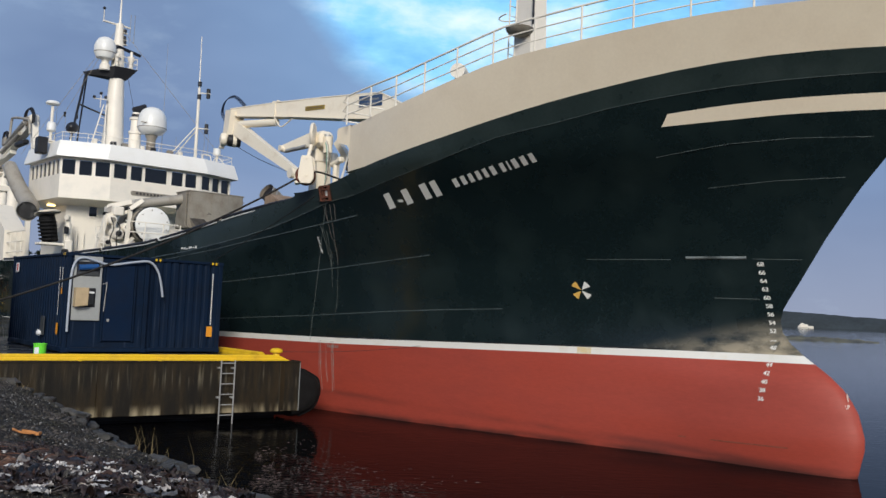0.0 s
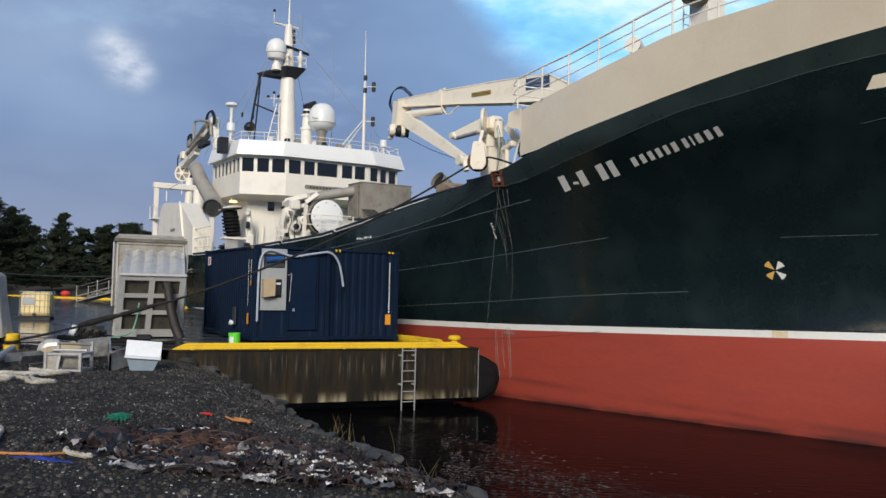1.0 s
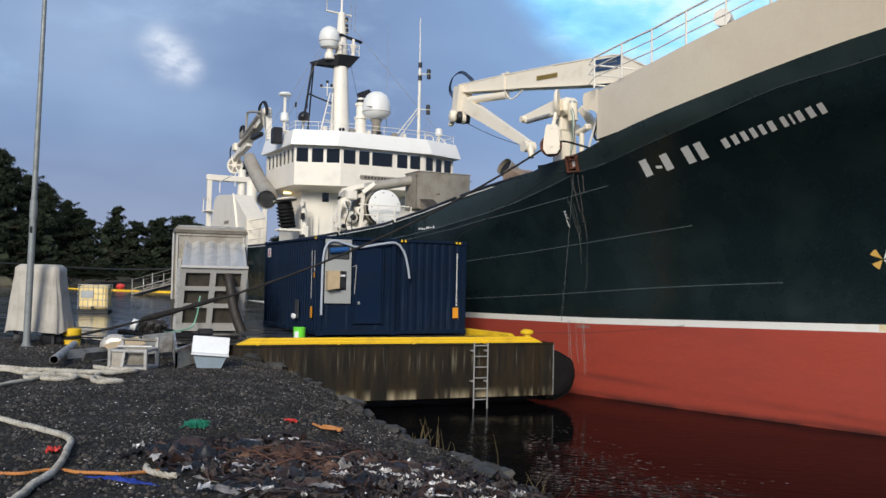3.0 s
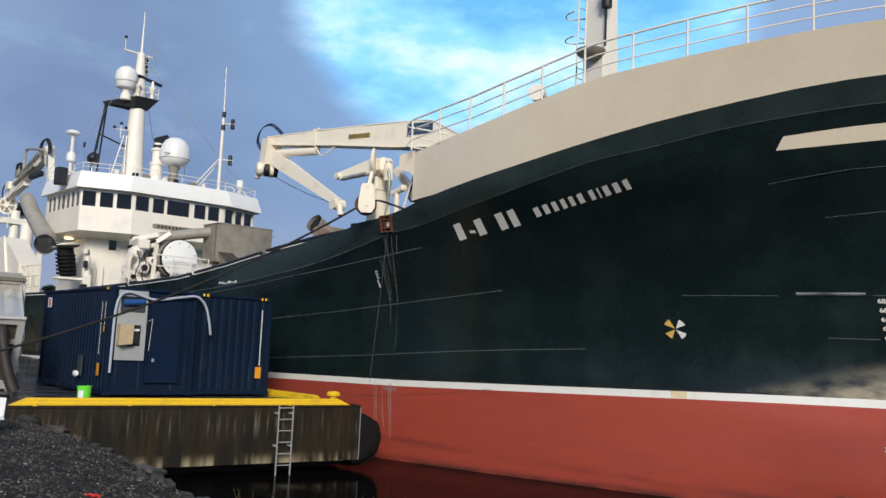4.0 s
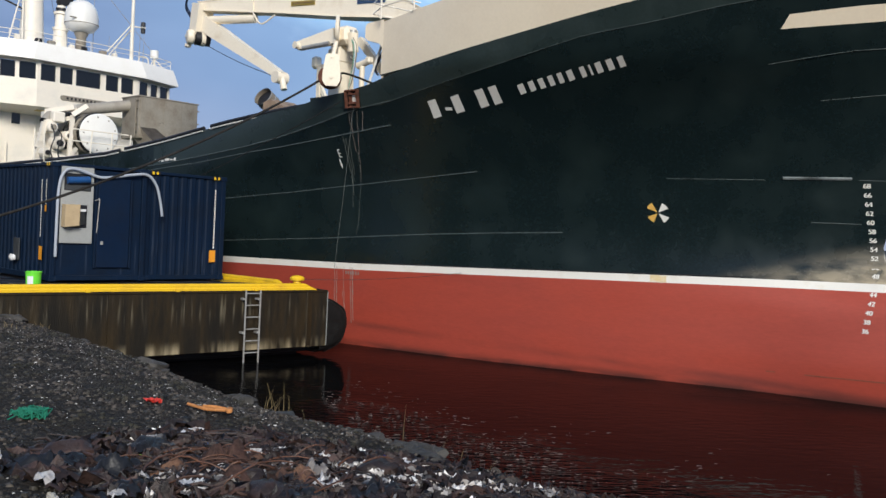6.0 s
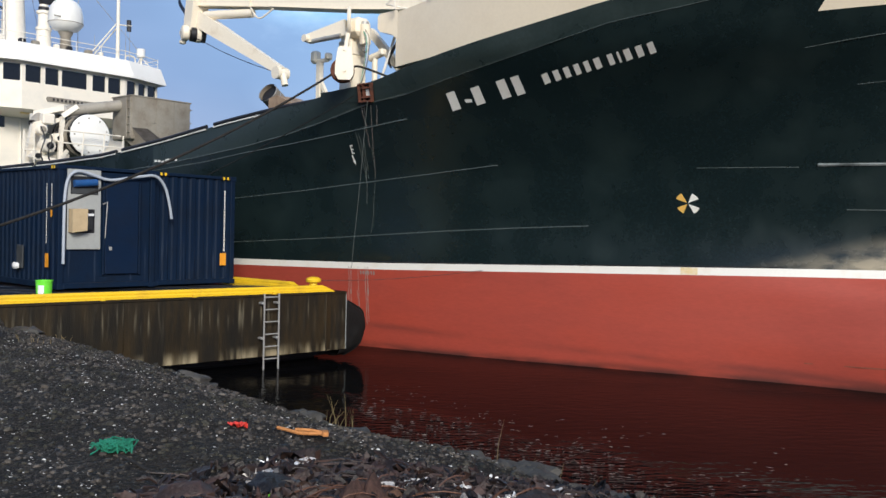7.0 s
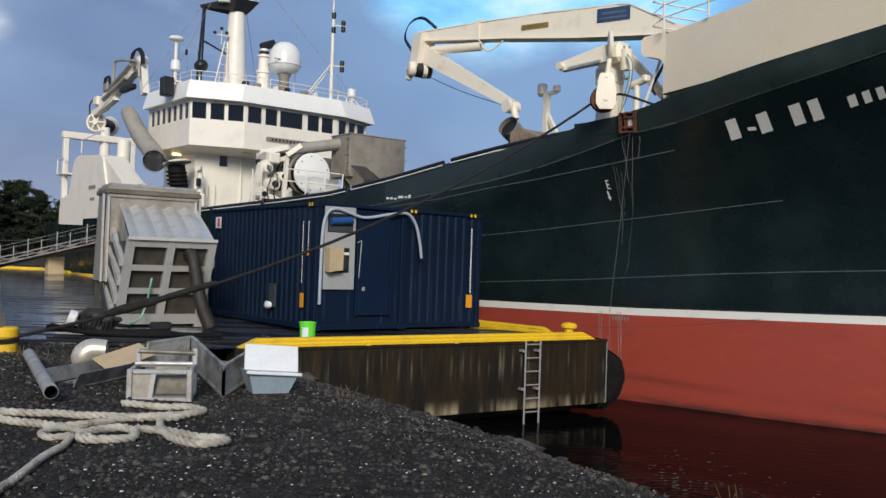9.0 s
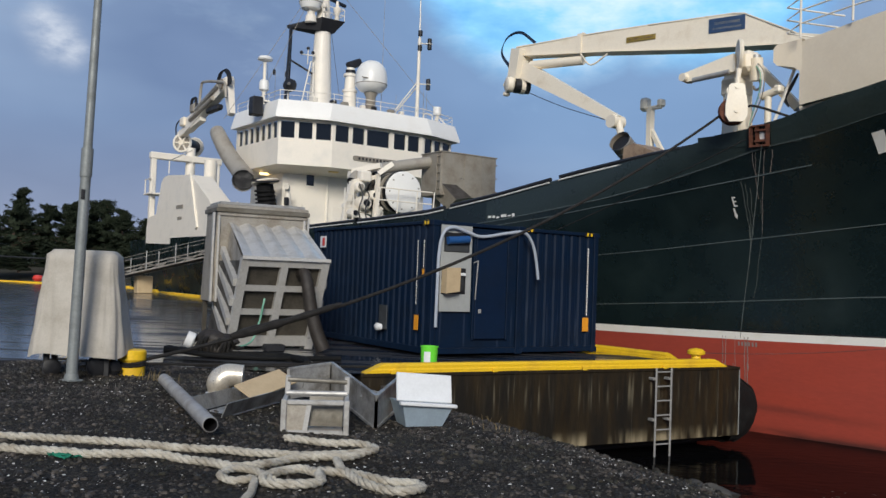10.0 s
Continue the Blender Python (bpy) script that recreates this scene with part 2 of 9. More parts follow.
DIRTYALU = mat("dirty aluminium sheet", (0.19, 0.175, 0.145), 0.6, 0.3, 0.3, 2.2, 30, 0.1, second=(0.10, 0.085, 0.06), mix=(0.4, 0.7))
GREYBOX = mat("bare grey steel", (0.30, 0.27, 0.22), 0.65, 0.2, 0.25, 1.3, 24, 0.1, second=(0.20, 0.16, 0.12), mix=(0.45, 0.75))
PIPE = mat("grey duct", (0.36, 0.33, 0.28), 0.55, 0.15, 0.2, 1.5, 30, 0.06, second=(0.27, 0.24, 0.20))
POSTGREY = mat("weathered zinc grey", (0.26, 0.28, 0.275), 0.55, 0.3, 0.2, 3, 30, 0.06, second=(0.19, 0.20, 0.195))
RUBBER = mat("black rubber", (0.005, 0.005, 0.005), 0.8, 0, 0.4, 4, 30, 0.5, second=(0.011, 0.011, 0.011), spec=0.25)
BLACK = mat("black steel", (0.012, 0.012, 0.014), 0.5, 0, 0.3, 4, 30, 0.1)
ROPE = mat("pale fibre rope", (0.60, 0.56, 0.47), 0.9, 0, 0.35, 4, 60, 1.0, second=(0.32, 0.27, 0.20), mix=(0.42, 0.7))
DARKROPE = mat("dark wet rope", (0.014, 0.012, 0.010), 0.8, 0, 0.4, 6, 60, 0.8)
RUST = mat("rusty steel", (0.13, 0.042, 0.022), 0.85, 0, 0.4, 8, 40, 0.5, second=(0.05, 0.022, 0.016))
RUSTRED = mat("rust red primer", (0.26, 0.075, 0.045), 0.8, 0, 0.3, 8, 40, 0.2)
STREAK = mat("salt streak", (0.10, 0.115, 0.105), 0.7, 0, 0.4, 3, 40, 0.1)
BOWBEIGE = mat("beige scuffed primer", (0.16, 0.145, 0.10), 0.7, 0, 0.4, 2.2, 20, 0.1, second=(0.05, 0.055, 0.05), mix=(0.42, 0.66))
CARD = mat("cardboard", (0.50, 0.38, 0.23), 0.85, 0, 0.1, 4, 40, 0.1)
PANEL = mat("light grey panel", (0.36, 0.37, 0.36), 0.5, 0, 0.1, 3, 30, 0.03)
LIME = mat("lime green plastic", (0.16, 0.72, 0.05), 0.35, 0, 0.08, 5, 30, 0.0)
WHITEP = mat("white plastic", (0.75, 0.76, 0.76), 0.4, 0, 0.08, 5, 30, 0.02)
IBCP = mat("yellowed plastic tank", (0.86, 0.66, 0.28), 0.4, 0, 0.12, 2.5, 30, 0.05, second=(0.72, 0.52, 0.20))
TARP = mat("grey tarpaulin", (0.47, 0.435, 0.375), 0.7, 0, 0.12, 2.2, 40, 0.12, second=(0.37, 0.335, 0.28))
ORANGE = mat("orange label", (0.75, 0.30, 0.02), 0.5, 0, 0.1, 6, 30, 0.0)
ORROPE = mat("orange rope", (0.56, 0.23, 0.07), 0.85, 0, 0.3, 8, 60, 0.6)
REDP = mat("red plastic", (0.65, 0.05, 0.035), 0.45, 0, 0.2, 8, 40, 0.1)
NETGREEN = mat("green net twine", (0.010, 0.20, 0.12), 0.8, 0, 0.3, 9, 60, 0.5)
NETBLUE = mat("blue tarp scrap", (0.015, 0.04, 0.28), 0.6, 0, 0.3, 9, 60, 0.3)
BLUEP = mat("blue plastic", (0.014, 0.08, 0.25), 0.4, 0, 0.15, 6, 30, 0.02)
BLUESIGN = mat("blue sign", (0.07, 0.14, 0.29), 0.45, 0, 0.1, 6, 30, 0.0)
WEED = mat("wet seaweed", (0.020, 0.012, 0.010), 0.5, 0, 0.5, 5, 40, 0.6, second=(0.055, 0.027, 0.021), mix=(0.50, 0.74), by_piece=0.85)
LITTER = mat("pale litter", (0.50, 0.48, 0.46), 0.5, 0, 0.4, 9, 40, 0.3, second=(0.24, 0.20, 0.175), by_piece=0.85)
GRASS = mat("dry grass", (0.20, 0.15, 0.07), 0.8, 0, 0.3, 6, 40, 0.0, by_piece=0.4)
BARK = mat("pine bark", (0.10, 0.065, 0.045), 0.9, 0, 0.4, 6, 40, 0.8)
NEEDLE = mat("pine needles", (0.036, 0.046, 0.029), 0.95, 0, 0.3, 0.6, 8, 0.0, second=(0.018, 0.027, 0.017), by_piece=0.2, spec=0.05)
SHRUB = mat("heath and grass", (0.028, 0.028, 0.018), 0.9, 0, 0.4, 0.12, 2.5, 0.5, second=(0.045, 0.038, 0.024), mix=(0.4, 0.65))
LAND = mat("far woods", (0.035, 0.045, 0.050), 0.9, 0, 0.3, 0.02, 0.2, 0.0)
ISLET = mat("yellow heath skerry", (0.216, 0.189, 0.095), 0.9, 0, 0.4, 0.12, 1.5, 0.6, second=(0.07, 0.065, 0.05), mix=(0.4, 0.6))
VENTDARK = mat("dusty grey recess", (0.045, 0.05, 0.055), 0.6, 0, 0.3, 3, 30, 0.05)
GLASSDARK = mat("dark bridge glass", (0.006, 0.007, 0.009), 0.06, 0, 0.05, 3, 20, 0.0, spec=0.6, rough_vary=0.03)
TOPDOME = mat("radome white", (0.80, 0.79, 0.75), 0.35, 0, 0.04, 2, 20, 0.0)
BLADE_Y = mat("yellow mark paint", (0.74, 0.44, 0.10), 0.55, 0, 0.1, 4, 30, 0.0)
HOSEGREEN = mat("green hose", (0.20, 0.45, 0.33), 0.5, 0, 0.1, 6, 30, 0.0)
WARMLAMP = mat("lamp glass", (0.9, 0.75, 0.4), 0.4, 0, 0.05, 4, 30, 0.0)
WARMLAMP.node_tree.nodes["Principled BSDF"].inputs["Emission Color"].default_value = (1.0, 0.72, 0.30, 1)
WARMLAMP.node_tree.nodes["Principled BSDF"].inputs["Emission Strength"].default_value = 3.0
# pale colour for the sky glints drawn on the ripples
GLINT = mat("sea foam", (0.24, 0.18, 0.17), 0.6, 0, 0.4, 3, 40, 0.2, by_piece=0.7)
DECKGREEN = mat("deck paint", (0.05, 0.09, 0.07), 0.7, 0, 0.2, 1, 20, 0.1)

WATER = bpy.data.materials.new("harbour water")
WATER.use_nodes = True
nt = WATER.node_tree
pb = nt.nodes["Principled BSDF"]
pb.inputs["Base Color"].default_value = (0.003, 0.003, 0.0034, 1)
pb.inputs["Roughness"].default_value = 0.04
pb.inputs["IOR"].default_value = 1.065
w_tc = nt.nodes.new("ShaderNodeTexCoord")
w_b = None
# calm water with wavelets breaking the film along the gravel shore
w_dot = nt.nodes.new("ShaderNodeVectorMath")
w_dot.operation = "DOT_PRODUCT"
w_dot.inputs[1].default_value = (0.804, 0.594, 0.0)
nt.links.new(w_tc.outputs["Object"], w_dot.inputs[0])
w_near = nt.nodes.new("ShaderNodeMapRange")
w_near.interpolation_type = "SMOOTHSTEP"
for k, v in (("From Min", -7.0), ("From Max", -1.9), ("To Min", 1.0), ("To Max", 0.0)):
    w_near.inputs[k].default_value = v
w_pn = nt.nodes.new("ShaderNodeTexNoise")
w_pn.inputs["Scale"].default_value, w_pn.inputs["Detail"].default_value = 0.5, 2.0
nt.links.new(w_tc.outputs["Object"], w_pn.inputs["Vector"])
w_off = nt.nodes.new("ShaderNodeMath")
w_off.operation = "MULTIPLY_ADD"
w_off.inputs[1].default_value, w_off.inputs[2].default_value = 5.0, -2.5
nt.links.new(w_pn.outputs["Fac"], w_off.inputs[0])
w_sum = nt.nodes.new("ShaderNodeMath")
nt.links.new(w_dot.outputs["Value"], w_sum.inputs[0])
nt.links.new(w_off.outputs[0], w_sum.inputs[1])
nt.links.new(w_sum.outputs[0], w_near.inputs["Value"])
for sc, det, st, dist, sx in ((0.45, 3.0, 0.10, 0.06, (1.0, 2.0, 1.0)), (2.4, 2.0, 0.30, 0.022, (1.0, 2.2, 1.0)), (3.6, 2.5, 1.0, 0.16, (1.0, 2.6, 1.0))):
    mp = nt.nodes.new("ShaderNodeMapping")
    mp.inputs["Scale"].default_value = sx
    mp.inputs["Rotation"].default_value = (0, 0, 0.35)
    nz = nt.nodes.new("ShaderNodeTexNoise")
    nz.inputs["Scale"].default_value, nz.inputs["Detail"].default_value = sc, det
    bp = nt.nodes.new("ShaderNodeBump")
    bp.inputs["Strength"].default_value, bp.inputs["Distance"].default_value = st, dist
    nt.links.new(w_tc.outputs["Object"], mp.inputs["Vector"])
    nt.links.new(mp.outputs["Vector"], nz.inputs["Vector"])
    if sc > 3:
        mu = nt.nodes.new("ShaderNodeMath")
        mu.operation = "MULTIPLY"
        nt.links.new(nz.outputs["Fac"], mu.inputs[0])
        nt.links.new(w_near.outputs["Result"], mu.inputs[1])
        nt.links.new(mu.outputs[0], bp.inputs["Height"])
    else:
        nt.links.new(nz.outputs["Fac"], bp.inputs["Height"])
    if w_b:
        nt.links.new(w_b.outputs["Normal"], bp.inputs["Normal"])
    w_b = bp
nt.links.new(w_b.outputs["Normal"], pb.inputs["Normal"])



def stain(m, color, line, lo, hi, scale, cut, strength=1.0):
    """Adds a ragged stain to a surface: dot(place, line) between lo and hi fades it in, a noise breaks it up."""
    nt = m.node_tree
    b = nt.nodes["Principled BSDF"]
    old = b.inputs["Base Color"].links[0].from_socket

    def add(kind, op=""):
        n = nt.nodes.new(kind)
        if op:
            n.operation = op
        return n

    co = add("ShaderNodeTexCoord")
    dt = add("ShaderNodeVectorMath", "DOT_PRODUCT")
    dt.inputs[1].default_value = line
    nt.links.new(co.outputs["Object"], dt.inputs[0])
    mp = add("ShaderNodeMapping")
    mp.inputs["Scale"].default_value = scale
    nt.links.new(co.outputs["Object"], mp.inputs["Vector"])
    nz = add("ShaderNodeTexNoise")
    nz.inputs["Scale"].default_value, nz.inputs["Detail"].default_value = 1.0, 5.0
    nt.links.new(mp.outputs["Vector"], nz.inputs["Vector"])
    fade = add("ShaderNodeValToRGB")
    fade.color_ramp.interpolation = "EASE"
    e = fade.color_ramp.elements
    rg = add("ShaderNodeMapRange")
    rg.inputs["From Min"].default_value, rg.inputs["From Max"].default_value = lo, hi
    nt.links.new(dt.outputs["Value"], rg.inputs["Value"])
    e[0].position, e[0].color = 0.0, (0, 0, 0, 1)
    e[1].position, e[1].color = 1.0, (0, 0, 0, 1)
    e.new(0.5).color = (1, 1, 1, 1)
    nt.links.new(rg.outputs["Result"], fade.inputs["Fac"])
    brk = add("ShaderNodeMapRange")
    brk.inputs["From Min"].default_value, brk.inputs["From Max"].default_value = cut
    brk.inputs["To Max"].default_value = strength
    nt.links.new(nz.outputs["Fac"], brk.inputs["Value"])
    mu = add("ShaderNodeMath", "MULTIPLY")
    nt.links.new(fade.outputs["Color"], mu.inputs[0])
    nt.links.new(brk.outputs["Result"], mu.inputs[1])
    mx = add("ShaderNodeMix")
    mx.data_type = "RGBA"
    nt.links.new(mu.outputs[0], mx.inputs["Factor"])
    nt.links.new(old, mx.inputs["A"])
    mx.inputs["B"].default_value = (*color, 1)
    nt.links.new(mx.outputs["Result"], b.inputs["Base Color"])


# lime bloom above the slab's lower edge, mud line and slime on the red hull
stain(CONC, (0.36, 0.30, 0.19), (0, 0, 1), -1.90, -1.22, (2.4, 2.4, 0.3), (0.48, 0.64), 0.9)
stain(CONC, (0.16, 0.135, 0.09), (0, 0, 1), -1.3, -0.15, (3.5, 3.5, 0.15), (0.58, 0.75), 0.3)
stain(CONC, (0.26, 0.23, 0.16), (0, 0, 1), -1.0, -0.05, (9, 9, 0.5), (0.57, 0.74), 0.6)
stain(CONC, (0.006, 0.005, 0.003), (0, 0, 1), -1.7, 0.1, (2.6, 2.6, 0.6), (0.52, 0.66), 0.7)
stain(BLUE, (0.055, 0.075, 0.12), (0, 0, 1), -0.4, 1.5, (11, 11, 0.5), (0.60, 0.78), 0.55)
# broken beige area on the bow plating just above the white band
stain(GREEN, (0.46, 0.39, 0.27), (0.40, 0, -1.4), -2.75, 0.5, (1.5, 1.5, 4.0), (0.32, 0.62), 0.95)
stain(RED, (0.075, 0.022, 0.018), (0.038, 0, 1), -1.87, -1.53, (0.5, 0.5, 2.0), (0.34, 0.62), 0.5)
stain(RED, (0.045, 0.016, 0.012), (0, 0, 1), -2.16, -1.58, (0.8, 0.8, 4.0), (0.24, 0.55), 0.9)


# ---- mesh builder ----
class Shape:
    """Collects vertices and faces of one mesh."""

    def __init__(self):
        self.v, self.f, self.m = [], [], []

    def add(self, verts, faces, m=None, mi=0):
        k = len(self.v)
        self.v += [tuple(m @ Vector(p)) if m else tuple(p) for p in verts]
        self.f += [tuple(k + i for i in f) for f in faces]
        self.m += [mi] * len(faces)
        return self

    def box(self, size, at=(0, 0, 0), m=None, ch=0.01, mi=0):
        """A box with chamfered edges, centred at `at`."""
        hx, hy, hz = (s / 2 for s in size)
        c = min(ch, hx * 0.45, hy * 0.45, hz * 0.45)
        vs, idx = [], {}
        for sx in (-1, 1):
            for sy in (-1, 1):
                for sz in (-1, 1):
                    for ax in range(3):
                        p = [sx * (hx - c), sy * (hy - c), sz * (hz - c)]
                        p[ax] = (sx * hx, sy * hy, sz * hz)[ax]
                        idx[sx, sy, sz, ax] = len(vs)
                        vs.append((p[0] + at[0], p[1] + at[1], p[2] + at[2]))
        fs = []
        for s in (-1, 1):
            fs.append([idx[s, a, b, 0] for a, b in ((-1, -1), (1, -1), (1, 1), (-1, 1))][:: s])
            fs.append([idx[a, s, b, 1] for a, b in ((-1, -1), (-1, 1), (1, 1), (1, -1))][:: s])
            fs.append([idx[a, b, s, 2] for a, b in ((-1, -1), (1, -1), (1, 1), (-1, 1))][:: s])
        for a in (-1, 1):
            for b in (-1, 1):
                fs.append([idx[a, b, -1, 0], idx[a, b, 1, 0], idx[a, b, 1, 1], idx[a, b, -1, 1]][:: -a * b])
                fs.append([idx[a, -1, b, 0], idx[a, 1, b, 0], idx[a, 1, b, 2], idx[a, -1, b, 2]][:: a * b])
                fs.append([idx[-1, a, b, 1], idx[1, a, b, 1], idx[1, a, b, 2], idx[-1, a, b, 2]][:: -a * b])
        for sx in (-1, 1):
            for sy in (-1, 1):
                for sz in (-1, 1):
                    fs.append([idx[sx, sy, sz, 0], idx[sx, sy, sz, 1], idx[sx, sy, sz, 2]][:: sx * sy * sz])
        return self.add(vs, fs, m, mi)

    def sweep(self, pts, r, n=8, mi=0, caps=True, m=None):
        """A round tube along points; r is one radius or one for each point."""
        pts = [Vector(p) for p in pts]
        rs = r if isinstance(r, (list, tuple)) else [r] * len(pts)
        vs, fs = [], []
        side = None
        for i, p in enumerate(pts):
            d = (pts[min(i + 1, len(pts) - 1)] - pts[max(i - 1, 0)])
            d = d.normalized() if d.length > 1e-9 else Vector((0, 0, 1))
            if side is None:
                side = d.cross(Vector((0, 0, 1)) if abs(d.z) < 0.9 else Vector((1, 0, 0))).normalized()
            side = (side - d * side.dot(d)).normalized()
            up_ = d.cross(side)
            for k in range(n):
                a = 2 * math.pi * k / n
                vs.append(p + (side * math.cos(a) + up_ * math.sin(a)) * rs[i])
        for i in range(len(pts) - 1):
            for k in range(n):
                a, b = i * n + k, i * n + (k + 1) % n
                fs.append((a, b, b + n, a + n))
        if caps:
            fs.append(tuple(range(n))[::-1])
            fs.append(tuple((len(pts) - 1) * n + k for k in range(n)))
        return self.add(vs, fs, m, mi)

    def tube(self, p, q, r, r2=None, n=8, mi=0, m=None):
        return self.sweep([p, q], [r, r if r2 is None else r2], n, mi, True, m)

    def beam(self, p, q, w, h, mi=0, w2=None, h2=None, ch=0.0):
        """A rectangular bar from p to q, w wide and h high, tapering to w2 x h2."""
        p, q = Vector(p), Vector(q)
        d = (q - p).normalized()
        x = d.cross(Vector((0, 0, 1)) if abs(d.z) < 0.95 else Vector((0, 1, 0))).normalized()
        y = x.cross(d)
        vs = []
        for c, (ww, hh) in ((p, (w, h)), (q, (w2 or w, h2 or h))):
            for a, b in ((-1, -1), (1, -1), (1, 1), (-1, 1)):
                vs.append(c + x * (a * ww / 2) + y * (b * hh / 2))
        fs = [(3, 2, 1, 0), (4, 5, 6, 7)] + [(k, (k + 1) % 4, 4 + (k + 1) % 4, 4 + k) for k in range(4)]
        return self.add(vs, fs, None, mi)

    def prism(self, poly, h, m=None, mi=0):
        n = len(poly)
        vs = [(x, y, 0) for x, y in poly] + [(x, y, h) for x, y in poly]
        fs = [tuple(range(n))[::-1], tuple(range(n, 2 * n))] + [(k, (k + 1) % n, n + (k + 1) % n, n + k) for k in range(n)]
        return self.add(vs, fs, m, mi)

    def lathe(self, prof, n=20, m=None, mi=0):
        vs, fs = [], []
        for r, z in prof:
            for k in range(n):
                a = 2 * math.pi * k / n
                vs.append((r * math.cos(a), r * math.sin(a), z))
        for i in range(len(prof) - 1):
            for k in range(n):
                a, b = i * n + k, i * n + (k + 1) % n
                fs.append((a, b, b + n, a + n))
        fs.append(tuple(range(n))[::-1])
        fs.append(tuple((len(prof) - 1) * n + k for k in range(n)))
        return self.add(vs, fs, m, mi)

    def sheet(self, rows, mi=0, flip=False, m=None):
        """A surface from rows of points."""
        n = len(rows[0])
        vs = [p for row in rows for p in row]
        fs = []
        for i in range(len(rows) - 1):
            for k in range(n - 1):
                f = (i * n + k, i * n + k + 1, (i + 1) * n + k + 1, (i + 1) * n + k)
                fs.append(f[::-1] if flip else f)
        return self.add(vs, fs, m, mi)

    def lump(self, size, at=(0, 0, 0), seed=0, rough=0.3, m=None, mi=0, rings=5, segs=8):
        """An uneven stone-like lump."""
        rnd = random.Random(seed)
        off = Vector((rnd.uniform(-50, 50), rnd.uniform(-50, 50), rnd.uniform(-50, 50)))
        vs, fs = [], []
        for i in range(rings + 1):
            th = math.pi * i / rings
            for k in range(segs):
                a = 2 * math.pi * k / segs
                d = Vector((math.sin(th) * math.cos(a), math.sin(th) * math.sin(a), math.cos(th)))
                q = 1 + rough * noise.noise(d * 1.3 + off) + rough * 0.5 * noise.noise(d * 3.1 + off)
                vs.append((d.x * size[0] * q + at[0], d.y * size[1] * q + at[1], d.z * size[2] * q + at[2]))
        for i in range(rings):
            for k in range(segs):
                a, b = i * segs + k, i * segs + (k + 1) % segs
                fs.append((a + segs, b + segs, b, a))
        return self.add(vs, fs, m, mi)

    def data(self, name, mats, smooth=35):
        me = bpy.data.meshes.new(name)
        me.from_pydata(self.v, [], self.f)
        for x in mats if isinstance(mats, (list, tuple)) else [mats]:
            me.materials.append(x)
        me.polygons.foreach_set("material_index", self.m)
        if smooth:
            me.polygons.foreach_set("use_smooth", [True] * len(self.f))
            me.set_sharp_from_angle(angle=radians(smooth))
        me.update()
        return me


def part(name, shape, mats, parent=None, label="", smooth=35, at=None):
    ob = new(name, shape.data(name, mats, smooth))
    if at is not None:
        ob.matrix_world = at
    if parent is not None:
        ob.parent = parent
    if label:
        tagged(ob, label)
    return ob


def thing(name, label, category, m=None, group="", kind=""):
    ob = new(name)
    ob.empty_display_size = 0.3
    if m is not None:
        ob.matrix_world = m
    return tagged(ob, label, category, group, kind)


def lerp(x, xs, ys):
    return float(np.interp(x, xs, ys))


def curve_pts(pts, n=6):
    """A smooth line through points (Catmull-Rom)."""
    ps = [Vector(p) for p in pts]
    ps = [ps[0] * 2 - ps[1]] + ps + [ps[-1] * 2 - ps[-2]]
    out = []
    for i in range(1, len(ps) - 2):
        for k in range(n):
            t = k / n
            a, b, c, d = ps[i - 1], ps[i], ps[i + 1], ps[i + 2]
            out.append(0.5 * ((2 * b) + (c - a) * t + (2 * a - 5 * b + 4 * c - d) * t * t + (3 * b - a - 3 * c + d) * t ** 3))
    out.append(ps[-2])
    return out


# ---- plan: the ship's frame, the quay's axes ----
BOW = Vector((8.37, 21.53, 0))
FWD = Vector((0.6523, -0.7579, 0))
STB = Vector((-0.7579, -0.6523, 0))
SHIP = pose(BOW.x, BOW.y, 0, 0, 0, math.degrees(math.atan2(FWD.y, FWD.x)))
SEA = -1.84
U = Vector((0.821, 0.571, 0))
V = Vector((-0.571, 0.821, 0))
CORNER = Vector((-4.35, 26.05, 0))
DECK = -0.08


def ship_world(s, b, z):
    return BOW + FWD * s + STB * b + Vector((0, 0, z))


def deck_z(x, y):
    v = (Vector((x, y, 0)) - CORNER).dot(V)
    return DECK + 0.0078 * max(0.0, v - 6.0)


def on_deck(x, y, up_=0.0):
    return Vector((x, y, deck_z(x, y) + up_))

# ---- water, ground and quay ----
SHORE = [(-12.9, 24.6), (-10.05, 21.75), (-8.45, 19.8), (-7.25, 18.15), (-6.35, 16.95), (-5.55, 15.45), (-4.75, 14.35), (-3.95, 13.05), (-3.15, 12.25), (-2.55, 11.25), (-1.95, 10.6), (-0.4, 8.9), (1.5, 6.2), (3.5, 2.0), (5.0, -5.0), (6.0, -20.0)]


def shore_gap(x, y):
    """Metres inland (plus) or seaward (minus) of the shore's edge."""
    best, sign = 1e9, 1
    p = Vector((x, y))
    for a, b in zip(SHORE, SHORE[1:]):
        a, b = Vector(a), Vector(b)
        d = b - a
        t = max(0, min(1, (p - a).dot(d) / d.dot(d)))
        q = a + d * t
        dist = (p - q).length
        if dist < best:
            best = dist
            sign = 1 if d.x * (p.y - a.y) - d.y * (p.x - a.x) < 0 else -1
    return best * sign


def gravel_end(x):
    """Where the gravel stops and the wet asphalt begins."""
    return lerp(x, [-80, -30, -20, -17, -14.8, -12.8, -11.5, -9, 0], [12.0, 17.0, 19.4, 20.6, 21.3, 20.9, 20.6, 23.5, 40])


